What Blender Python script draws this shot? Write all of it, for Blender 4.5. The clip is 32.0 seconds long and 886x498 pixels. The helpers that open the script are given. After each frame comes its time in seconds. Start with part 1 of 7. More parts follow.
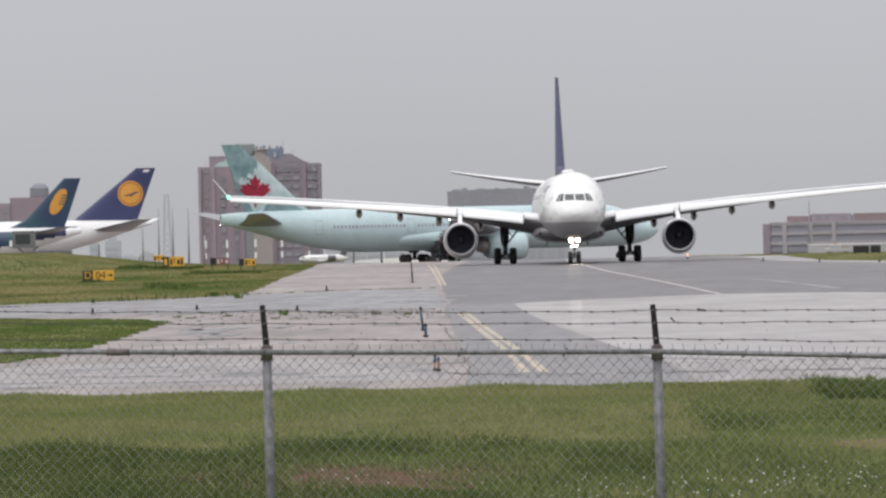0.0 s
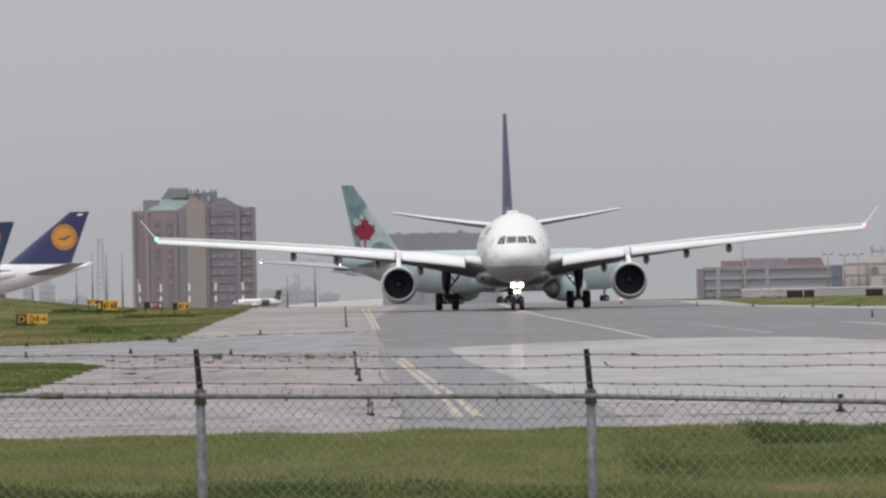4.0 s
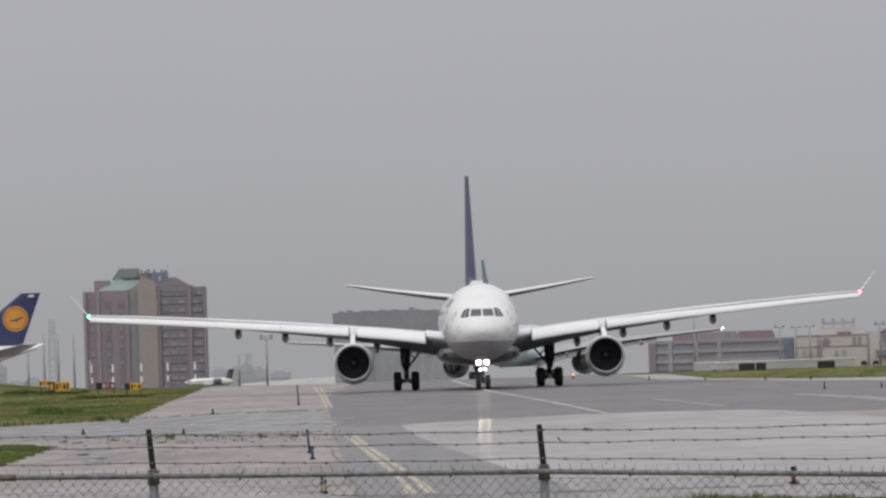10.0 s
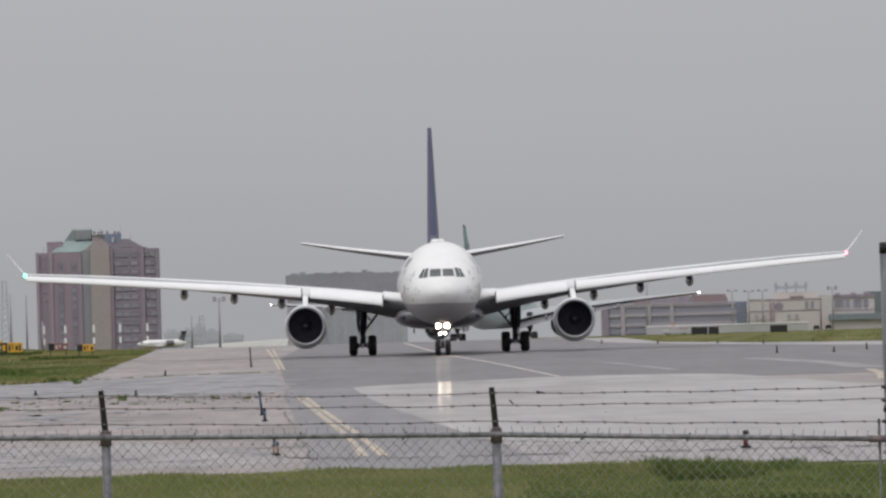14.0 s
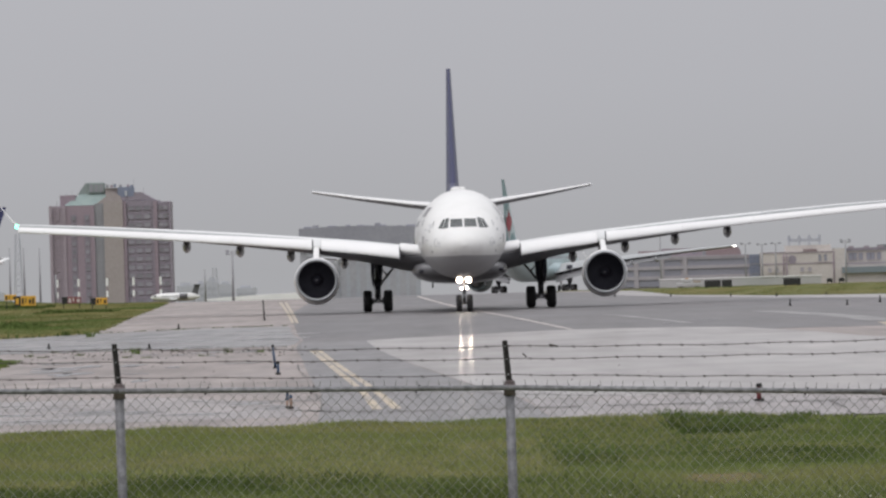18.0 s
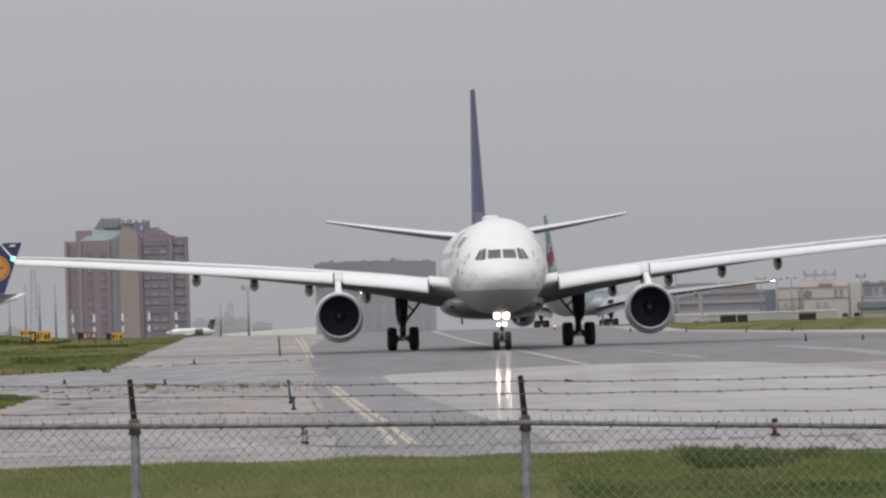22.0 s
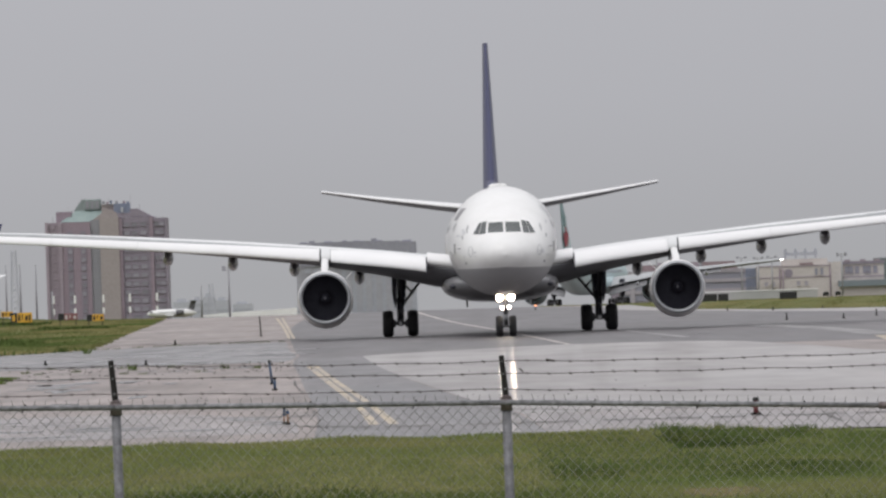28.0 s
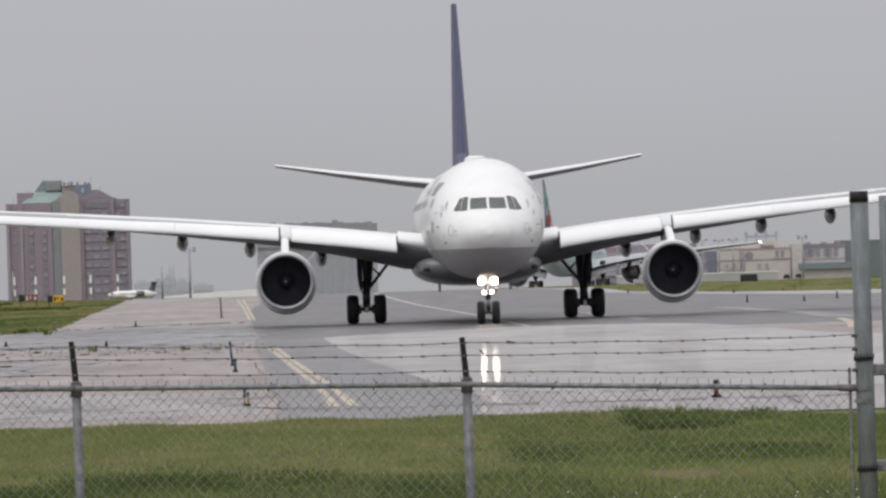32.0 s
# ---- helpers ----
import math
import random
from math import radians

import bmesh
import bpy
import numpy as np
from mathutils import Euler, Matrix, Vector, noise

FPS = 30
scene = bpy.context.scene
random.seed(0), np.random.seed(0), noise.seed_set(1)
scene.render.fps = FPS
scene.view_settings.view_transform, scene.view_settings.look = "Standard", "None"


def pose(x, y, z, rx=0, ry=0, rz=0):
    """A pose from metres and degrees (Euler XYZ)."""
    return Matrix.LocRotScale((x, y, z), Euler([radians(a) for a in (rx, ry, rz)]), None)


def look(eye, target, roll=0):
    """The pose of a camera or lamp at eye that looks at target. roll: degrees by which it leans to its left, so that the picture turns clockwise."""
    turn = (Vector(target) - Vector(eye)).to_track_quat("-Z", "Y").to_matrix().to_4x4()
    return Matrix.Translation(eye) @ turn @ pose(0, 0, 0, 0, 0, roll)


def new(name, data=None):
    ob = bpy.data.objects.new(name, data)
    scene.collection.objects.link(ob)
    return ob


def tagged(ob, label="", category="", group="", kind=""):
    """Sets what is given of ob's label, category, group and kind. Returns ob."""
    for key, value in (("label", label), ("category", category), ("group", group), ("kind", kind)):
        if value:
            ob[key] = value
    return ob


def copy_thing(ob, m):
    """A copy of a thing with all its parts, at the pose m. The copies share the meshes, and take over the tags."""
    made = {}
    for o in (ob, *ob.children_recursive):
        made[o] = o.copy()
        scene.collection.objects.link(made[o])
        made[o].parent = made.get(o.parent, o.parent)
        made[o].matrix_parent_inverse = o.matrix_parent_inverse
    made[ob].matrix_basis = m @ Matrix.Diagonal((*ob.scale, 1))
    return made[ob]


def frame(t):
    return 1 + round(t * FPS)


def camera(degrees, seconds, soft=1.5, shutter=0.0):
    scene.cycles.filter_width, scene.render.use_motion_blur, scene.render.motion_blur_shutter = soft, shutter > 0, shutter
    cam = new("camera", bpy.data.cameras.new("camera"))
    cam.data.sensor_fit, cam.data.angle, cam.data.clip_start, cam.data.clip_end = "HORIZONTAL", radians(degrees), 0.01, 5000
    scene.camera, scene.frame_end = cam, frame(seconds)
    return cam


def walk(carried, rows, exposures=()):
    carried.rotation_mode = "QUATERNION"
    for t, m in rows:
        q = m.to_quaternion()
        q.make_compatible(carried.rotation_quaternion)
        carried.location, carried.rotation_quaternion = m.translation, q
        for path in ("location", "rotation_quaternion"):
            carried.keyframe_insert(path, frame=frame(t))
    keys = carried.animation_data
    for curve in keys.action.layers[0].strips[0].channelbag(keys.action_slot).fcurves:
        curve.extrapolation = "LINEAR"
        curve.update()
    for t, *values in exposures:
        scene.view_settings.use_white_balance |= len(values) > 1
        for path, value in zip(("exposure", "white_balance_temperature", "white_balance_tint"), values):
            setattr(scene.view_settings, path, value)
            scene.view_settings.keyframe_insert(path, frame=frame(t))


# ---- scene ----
EYE_HEIGHT = 3.07
cam = camera(6.90, 32.0, soft=2.5)

# turns of the hand-held camera: seconds, yaw, pitch, roll in degrees
CAM_ROWS = [
    (0, 1.164, -0.149, -1.25), (0.5, 1.144, -0.135, -1.35), (1, 1.196, -0.085, -1.07), (1.5, 1.236, -0.022, -0.76), (2, 1.123, 0.104, -0.96),
    (2.5, 1.007, 0.201, -1.33), (3, 0.878, 0.210, -1.27), (3.5, 0.693, 0.211, -1.37), (4, 0.641, 0.185, -1.17), (4.5, 0.625, 0.214, -1.13),
    (6.5, 0.599, 0.299, -1.05), (7, 0.632, 0.351, -0.92), (7.5, 0.603, 0.409, -0.95), (8, 0.549, 0.495, -0.99), (8.5, 0.384, 0.557, -1.29),
    (9, 0.264, 0.609, -1.64), (9.5, 0.200, 0.732, -1.88), (10, 0.244, 0.774, -1.85), (10.5, 0.189, 0.667, -1.58), (11, 0.088, 0.560, -1.47),
    (11.5, -0.036, 0.458, -1.57), (12, -0.032, 0.354, -1.47), (12.5, -0.046, 0.326, -1.48), (13, -0.097, 0.378, -1.60), (13.5, -0.160, 0.448, -1.59),
    (14, -0.113, 0.472, -1.62), (14.5, -0.098, 0.422, -1.68), (16.5, 0.012, 0.129, -1.36), (17, 0.030, 0.096, -1.41), (17.5, 0.006, 0.063, -1.59),
    (18, 0.000, 0.110, -1.65), (18.5, 0.023, 0.146, -1.60), (19, 0.062, 0.204, -1.65), (19.5, 0.105, 0.247, -1.61), (20, 0.179, 0.233, -1.53),
    (20.5, 0.320, 0.232, -1.36), (21, 0.339, 0.276, -1.32), (21.5, 0.193, 0.346, -1.50), (22, 0.113, 0.387, -1.68), (22.5, 0.076, 0.340, -1.73),
    (23, 0.039, 0.277, -1.69), (23.5, -0.007, 0.236, -1.70), (24, 0.001, 0.250, -1.70), (24.5, -0.035, 0.278, -2.03), (25, -0.054, 0.261, -2.08),
    (25.5, -0.059, 0.222, -2.06), (27.5, -0.015, 0.247, -1.88), (28, -0.033, 0.227, -1.88), (28.5, -0.052, 0.178, -1.85), (29, -0.059, 0.128, -1.82),
    (29.5, -0.088, 0.044, -1.77), (30, -0.152, 0.002, -1.96), (30.5, -0.224, 0.012, -1.99), (31, -0.219, 0.052, -1.90), (31.5, -0.249, 0.093, -1.86),
    (32, -0.334, 0.076, -1.76),
]
walk(cam, [(t, pose(0, 0, EYE_HEIGHT, 90 + p, 0, y) @ pose(0, 0, 0, 0, 0, r)) for t, y, p, r in CAM_ROWS],
     exposures=[(0.0, 0.25), (1.0, 0.20), (2.0, 0.18), (2.5, 0.14), (3.0, 0.10), (4.0, 0.06), (9.0, -0.06), (10.0, -0.14), (11.0, -0.12), (12.0, -0.08), (13.0, -0.06), (14.0, -0.06), (15.0, -0.04), (17.0, 0.04), (20.0, 0.02), (22.0, -0.04), (24.0, -0.01), (27.0, 0.0), (32.0, 0.06)])

# ---- light: an overcast sky, brighter overhead, and a very soft sun ----
SUN_ELEVATION, SUN_AZIMUTH = 58.0, 215.0
world = bpy.data.worlds.new("overcast_sky")
scene.world = world
world.use_nodes = True
wn, wl = world.node_tree.nodes, world.node_tree.links
wn.clear()
w_out, w_bg = wn.new("ShaderNodeOutputWorld"), wn.new("ShaderNodeBackground")
w_co, w_sep, w_cmb = wn.new("ShaderNodeTexCoord"), wn.new("ShaderNodeSeparateXYZ"), wn.new("ShaderNodeCombineXYZ")
w_max = wn.new("ShaderNodeMath")
w_max.operation, w_max.inputs[1].default_value = "MAXIMUM", 0.02
w_sky, w_hsv, w_mul = wn.new("ShaderNodeTexSky"), wn.new("ShaderNodeHueSaturation"), wn.new("ShaderNodeMixRGB")
w_sky.sky_type, w_sky.sun_disc = "NISHITA", False
w_sky.sun_elevation, w_sky.sun_rotation = radians(SUN_ELEVATION), radians(SUN_AZIMUTH)
w_sky.air_density, w_sky.dust_density = 1.0, 6.0
w_hsv.inputs["Saturation"].default_value, w_hsv.inputs["Value"].default_value = 0.1, 0.09
w_ramp = wn.new("ShaderNodeValToRGB")
w_ramp.color_ramp.elements[0].position, w_ramp.color_ramp.elements[0].color = 0.0, (0.425, 0.427, 0.446, 1)
w_ramp.color_ramp.elements[1].position, w_ramp.color_ramp.elements[1].color = 1.0, (1.30, 1.30, 1.35, 1)
for where, c in ((0.022, (0.477, 0.479, 0.510)), (0.06, (0.519, 0.521, 0.558)), (0.35, (0.86, 0.865, 0.905))):
    el = w_ramp.color_ramp.elements.new(where)
    el.color = (*c, 1)
w_noise = wn.new("ShaderNodeTexNoise")
w_noise.inputs["Scale"].default_value, w_noise.inputs["Detail"].default_value = 9.0, 3.0
w_str = wn.new("ShaderNodeMapRange")
w_str.inputs["To Min"].default_value, w_str.inputs["To Max"].default_value = 0.965, 1.035
w_mul.blend_type, w_mul.inputs["Fac"].default_value = "MIX", 0.90
wl.new(w_co.outputs["Generated"], w_sep.inputs[0])
wl.new(w_sep.outputs["X"], w_cmb.inputs["X"])
wl.new(w_sep.outputs["Y"], w_cmb.inputs["Y"])
wl.new(w_sep.outputs["Z"], w_max.inputs[0])
wl.new(w_max.outputs[0], w_cmb.inputs["Z"])
wl.new(w_cmb.outputs[0], w_sky.inputs["Vector"])
wl.new(w_sky.outputs[0], w_hsv.inputs["Color"])
wl.new(w_sep.outputs["Z"], w_ramp.inputs["Fac"])
wl.new(w_hsv.outputs[0], w_mul.inputs["Color1"])
wl.new(w_ramp.outputs[0], w_mul.inputs["Color2"])
wl.new(w_mul.outputs[0], w_bg.inputs["Color"])
wl.new(w_co.outputs["Generated"], w_noise.inputs["Vector"])
wl.new(w_noise.outputs["Fac"], w_str.inputs["Value"])
wl.new(w_str.outputs[0], w_bg.inputs["Strength"])
wl.new(w_bg.outputs[0], w_out.inputs["Surface"])
sun_data = bpy.data.lights.new("sun", "SUN")
sun_data.energy, sun_data.angle, sun_data.color = 0.9, radians(30), (1.0, 0.975, 0.94)
sun = new("sun", sun_data)
sun.matrix_world = look((0, 0, 200), Vector((0, 0, 200)) - Vector((
    math.sin(radians(SUN_AZIMUTH)) * math.cos(radians(SUN_ELEVATION)),
    math.cos(radians(SUN_AZIMUTH)) * math.cos(radians(SUN_ELEVATION)),
    math.sin(radians(SUN_ELEVATION)))))


# ---- materials ----
def mat(name, base, rough=0.5, metal=0.0, second=None, scale=3.0, fine=None, bump=0.0, bump_scale=60.0,
        rough_to=None, random_by="", spread=0.25, emit=None, strength=0.0, stretch=(1, 1, 1), coat=0.0, world_space=False, wet=0.0, film=0.05, grain=0.15, spec=0.5, mottle=None):
    """A surface with stains at one scale, grain at another, and relief."""
    m = bpy.data.materials.new(name)
    m.use_nodes = True
    n, l = m.node_tree.nodes, m.node_tree.links
    b = n["Principled BSDF"]
    b.inputs["Roughness"].default_value, b.inputs["Metallic"].default_value = rough, metal
    b.inputs["Coat Weight"].default_value = coat
    b.inputs["Specular IOR Level"].default_value = spec
    if emit:
        b.inputs["Emission Color"].default_value, b.inputs["Emission Strength"].default_value = (*emit, 1), strength
    if second is None:
        second = tuple(c * 0.8 for c in base)
    if world_space:
        vec = n.new("ShaderNodeNewGeometry").outputs["Position"]
    else:
        vec = n.new("ShaderNodeTexCoord").outputs["Object"]
    mp = n.new("ShaderNodeMapping")
    mp.inputs["Scale"].default_value = stretch
    l.new(vec, mp.inputs["Vector"])
    big, small = n.new("ShaderNodeTexNoise"), n.new("ShaderNodeTexNoise")
    big.inputs["Scale"].default_value, big.inputs["Detail"].default_value = scale, 5
    small.inputs["Scale"].default_value, small.inputs["Detail"].default_value = fine or scale * 9, 4
    l.new(mp.outputs[0], big.inputs["Vector"])
    l.new(mp.outputs[0], small.inputs["Vector"])
    ramp = n.new("ShaderNodeMapRange")
    ramp.inputs["From Min"].default_value, ramp.inputs["From Max"].default_value = 0.35, 0.68
    l.new(big.outputs["Fac"], ramp.inputs["Value"])
    mix = n.new("ShaderNodeMixRGB")
    mix.inputs["Color1"].default_value, mix.inputs["Color2"].default_value = (*base, 1), (*second, 1)
    l.new(ramp.outputs[0], mix.inputs["Fac"])
    g = n.new("ShaderNodeMapRange")
    g.inputs["To Min"].default_value, g.inputs["To Max"].default_value = 1 - grain, 1 + grain
    l.new(small.outputs["Fac"], g.inputs["Value"])
    mul = n.new("ShaderNodeVectorMath")
    mul.operation = "SCALE"
    l.new(mix.outputs[0], mul.inputs[0])
    l.new(g.outputs[0], mul.inputs["Scale"])
    col = mul.outputs[0]
    if mottle:
        # blotches longer than they are wide: (per metre across, per metre along, strength)
        mm, mn, mr, ms = n.new("ShaderNodeMapping"), n.new("ShaderNodeTexNoise"), n.new("ShaderNodeMapRange"), n.new("ShaderNodeVectorMath")
        mm.inputs["Scale"].default_value = (mottle[0], mottle[1], 1)
        mn.inputs["Scale"].default_value, mn.inputs["Detail"].default_value, mn.inputs["Roughness"].default_value = 1.0, 6, 0.62
        mr.inputs["From Min"].default_value, mr.inputs["From Max"].default_value = 0.30, 0.70
        mr.inputs["To Min"].default_value, mr.inputs["To Max"].default_value = 1 - mottle[2], 1 + mottle[2]
        ms.operation = "SCALE"
        l.new(vec, mm.inputs["Vector"])
        l.new(mm.outputs[0], mn.inputs["Vector"])
        l.new(mn.outputs["Fac"], mr.inputs["Value"])
        l.new(col, ms.inputs[0])
        l.new(mr.outputs[0], ms.inputs["Scale"])
        col = ms.outputs[0]
    if random_by:
        src = (n.new("ShaderNodeObjectInfo").outputs["Random"] if random_by == "object"
               else n.new("ShaderNodeNewGeometry").outputs["Random Per Island"])
        rr = n.new("ShaderNodeMapRange")
        rr.inputs["To Min"].default_value, rr.inputs["To Max"].default_value = 1 - spread, 1 + spread
        l.new(src, rr.inputs["Value"])
        m2 = n.new("ShaderNodeVectorMath")
        m2.operation = "SCALE"
        l.new(col, m2.inputs[0])
        l.new(rr.outputs[0], m2.inputs["Scale"])
        col = m2.outputs[0]
    l.new(col, b.inputs["Base Color"])
    if rough_to is not None:
        r2 = n.new("ShaderNodeMapRange")
        r2.inputs["To Min"].default_value, r2.inputs["To Max"].default_value = rough, rough_to
        l.new(ramp.outputs[0], r2.inputs["Value"])
        l.new(r2.outputs[0], b.inputs["Roughness"])
    if wet:
        # a broken film of water: puddled patches with dry streaks between
        wn2, wr = n.new("ShaderNodeTexNoise"), n.new("ShaderNodeMapRange")
        wn2.inputs["Scale"].default_value, wn2.inputs["Detail"].default_value = 0.9, 6
        wr.inputs["From Min"].default_value, wr.inputs["From Max"].default_value = 0.36, 0.66
        wr.inputs["To Min"].default_value, wr.inputs["To Max"].default_value = wet * 0.25, wet
        l.new(mp.outputs[0], wn2.inputs["Vector"])
        l.new(wn2.outputs["Fac"], wr.inputs["Value"])
        l.new(wr.outputs[0], b.inputs["Coat Weight"])
        b.inputs["Coat Roughness"].default_value, b.inputs["Coat IOR"].default_value = film, 1.33
    if bump:
        bp, bn = n.new("ShaderNodeBump"), n.new("ShaderNodeTexNoise")
        bn.inputs["Scale"].default_value = bump_scale
        bp.inputs["Strength"].default_value, bp.inputs["Distance"].default_value = bump, 0.02
        l.new(mp.outputs[0], bn.inputs["Vector"])
        l.new(bn.outputs["Fac"], bp.inputs["Height"])
        l.new(bp.outputs[0], b.inputs["Normal"])
    return m


M_WHITE = mat("white_aircraft_paint", (0.745, 0.74, 0.735), 0.32, second=(0.68, 0.675, 0.665), scale=0.6, fine=5, coat=0.2, grain=0.035)
M_BELLYF = mat("pale_grey_belly_paint", (0.37, 0.37, 0.38), 0.42, second=(0.33, 0.33, 0.34), scale=0.5, fine=4, grain=0.05)
# Belly grey, reused as painted shade on the tailplane undersides.
M_BELLY = mat("grey_belly_and_shade_paint", (0.185, 0.183, 0.192), 0.45, second=(0.155, 0.153, 0.162), scale=0.5, fine=4, coat=0.4, grain=0.05)
# Darker than the real pale grey, to stand for shade below the wing.
M_WINGU = mat("shaded_wing_underside", (0.18, 0.178, 0.19), 0.5, second=(0.145, 0.143, 0.155), scale=0.5, fine=4, grain=0.05)
# Dull wing grey, also painted as shade in the slot behind the slats.
M_WINGG = mat("dull_wing_paint_and_slot_shade", (0.34, 0.35, 0.36), 0.45, second=(0.29, 0.30, 0.31), scale=0.5, fine=4, grain=0.04)
# Wing grey made paler, with the sky's sheen mixed into the colour.
M_WING = mat("sky_paled_wing_paint", (0.66, 0.665, 0.67), 0.36, second=(0.62, 0.625, 0.63), scale=0.5, fine=4, grain=0.04)
M_SLAT = mat("pale_slat_paint", (0.755, 0.75, 0.75), 0.28, second=(0.72, 0.715, 0.72), scale=0.4, fine=3, grain=0.02)
M_NAVY = mat("navy_fin_paint", (0.033, 0.040, 0.11), 0.38, second=(0.040, 0.047, 0.125), scale=0.3, fine=3, grain=0.05)
M_NAVYD = mat("dark_navy_fin_paint", (0.030, 0.033, 0.086), 0.4, second=(0.036, 0.039, 0.10), scale=0.3, fine=3, grain=0.05)
M_TEAL = mat("ice_blue_paint", (0.45, 0.56, 0.58), 0.45, second=(0.41, 0.52, 0.54), scale=0.3, fine=3)
M_TEALFIN = mat("frosted_teal_paint", (0.13, 0.23, 0.25), 0.5, second=(0.26, 0.37, 0.39), scale=0.6, fine=2)
M_FROST = mat("pale_frost_paint", (0.52, 0.60, 0.62), 0.5, second=(0.36, 0.48, 0.50), scale=0.6, fine=4)
M_GREENBLUE = mat("blue_fin_paint", (0.026, 0.036, 0.098), 0.4, second=(0.022, 0.075, 0.098), scale=0.22, fine=3)
M_ORANGE = mat("amber_emblem_paint", (0.64, 0.31, 0.05), 0.45, second=(0.58, 0.27, 0.05), scale=1.5)
M_AMBER2 = mat("dark_amber_paint", (0.45, 0.18, 0.03), 0.45)
M_RED = mat("red_emblem_paint", (0.32, 0.012, 0.040), 0.45, second=(0.25, 0.011, 0.034), scale=2)
M_TYRE = mat("tyre_rubber", (0.026, 0.026, 0.029), 0.75, second=(0.038, 0.036, 0.036), scale=5, bump=0.3)
M_GEAR = mat("gear_metal", (0.16, 0.16, 0.175), 0.5, 0.2, second=(0.10, 0.10, 0.105), scale=4)
M_STEEL = mat("bare_steel", (0.45, 0.45, 0.46), 0.35, 0.9, scale=6)
M_LIP = mat("bare_aluminium_lip", (0.40, 0.41, 0.43), 0.45, 0.4, second=(0.34, 0.35, 0.37), scale=2)
M_FAN = mat("fan_blade_metal", (0.030, 0.029, 0.042), 0.7, 0.0, scale=4)
M_NOZZLE = mat("heat_stained_nozzle", (0.30, 0.29, 0.28), 0.5, 0.3, second=(0.22, 0.21, 0.20), scale=2)
M_CABIN = mat("cabin_window_glass", (0.26, 0.27, 0.28), 0.25, second=(0.32, 0.33, 0.34), scale=2)
M_DARK = mat("dark_duct", (0.036, 0.035, 0.050), 0.6, scale=3)
M_PANE = mat("cockpit_glass", (0.035, 0.042, 0.042), 0.10, second=(0.05, 0.056, 0.056), scale=2)
M_SEAM = mat("panel_seam", (0.36, 0.36, 0.37), 0.5)
M_BARD = mat("dark_grey_lettering", (0.20, 0.19, 0.21), 0.5, second=(0.34, 0.33, 0.34), scale=2.5)
M_MARK = mat("faint_service_paint", (0.60, 0.60, 0.61), 0.45)
M_LAMP = mat("white_lamp", (1, 1, 1), 0.3, emit=(1.0, 0.86, 0.66), strength=80.0)
# Weak warm emission that imitates the halo round a taxi lamp.
M_LAMPRING = mat("lamp_halo", (0.9, 0.8, 0.7), 0.3, emit=(1.0, 0.52, 0.46), strength=2.2)
M_LAMP2 = mat("small_white_lamp", (1, 1, 1), 0.3, emit=(1.0, 0.95, 0.9), strength=14.0)
M_GREEN_L = mat("green_lamp", (0.1, 0.9, 0.5), 0.3, emit=(0.15, 1.0, 0.6), strength=5.0)
M_RED_L = mat("red_lamp", (0.9, 0.1, 0.1), 0.3, emit=(1.0, 0.16, 0.2), strength=6.0)
M_ORANGE_L = mat("orange_lamp", (0.9, 0.3, 0.1), 0.3, emit=(1.0, 0.3, 0.1), strength=3.5)
M_CONCRETE = mat("damp_concrete", (0.250, 0.208, 0.193), 0.55, second=(0.188, 0.158, 0.148), scale=0.30, fine=2.2,
                 rough_to=0.70, stretch=(0.5, 0.12, 1), bump=0.03, bump_scale=4.0, world_space=True, wet=0.22, film=0.12, grain=0.2, mottle=(1.1, 0.055, 0.24))
M_CONCRETE2 = mat("pale_concrete", (0.30, 0.28, 0.275), 0.45, second=(0.255, 0.238, 0.235), scale=0.25, fine=2.0,
                  rough_to=0.60, stretch=(0.5, 0.12, 1), bump=0.01, bump_scale=4.0, world_space=True, wet=0.20, film=0.045, mottle=(0.6, 0.04, 0.12))
M_PUDDLE = mat("standing_water", (0.10, 0.09, 0.088), 0.10, second=(0.13, 0.118, 0.114), scale=0.6, rough_to=0.3,
               stretch=(0.6, 0.15, 1), bump=0.02, bump_scale=3.0, world_space=True)
M_ASPHALT = mat("wet_asphalt", (0.080, 0.073, 0.077), 0.48, second=(0.128, 0.118, 0.121), scale=0.30, fine=2.5,
                rough_to=0.62, stretch=(0.5, 0.10, 1), bump=0.02, bump_scale=5.0, world_space=True, wet=0.06, film=0.13, mottle=(0.5, 0.025, 0.22))
M_ASPHALT2 = mat("pale_worn_asphalt", (0.108, 0.101, 0.105), 0.46, second=(0.162, 0.151, 0.155), scale=0.35, fine=2.5,
                 rough_to=0.60, stretch=(0.5, 0.12, 1), bump=0.02, bump_scale=5.0, world_space=True, wet=0.2, film=0.10, grain=0.18, mottle=(1.2, 0.06, 0.26))
M_WETBAND = mat("soaked_pavement", (0.098, 0.091, 0.093), 0.35, second=(0.195, 0.181, 0.181), scale=0.5, fine=3.5,
                rough_to=0.55, stretch=(0.5, 0.14, 1), bump=0.02, bump_scale=4.0, world_space=True, wet=0.5, film=0.08, mottle=(0.8, 0.06, 0.46))
M_TAR = mat("tar_and_dirt", (0.052, 0.046, 0.045), 0.6, second=(0.11, 0.10, 0.095), scale=0.8, world_space=True)
M_DAMP = mat("damp_mottled_concrete", (0.195, 0.172, 0.172), 0.45, second=(0.262, 0.232, 0.226), scale=0.5, fine=3.0,
             rough_to=0.60, stretch=(0.5, 0.14, 1), bump=0.02, bump_scale=4.0, world_space=True, wet=0.3, film=0.10, mottle=(1.3, 0.09, 0.26))
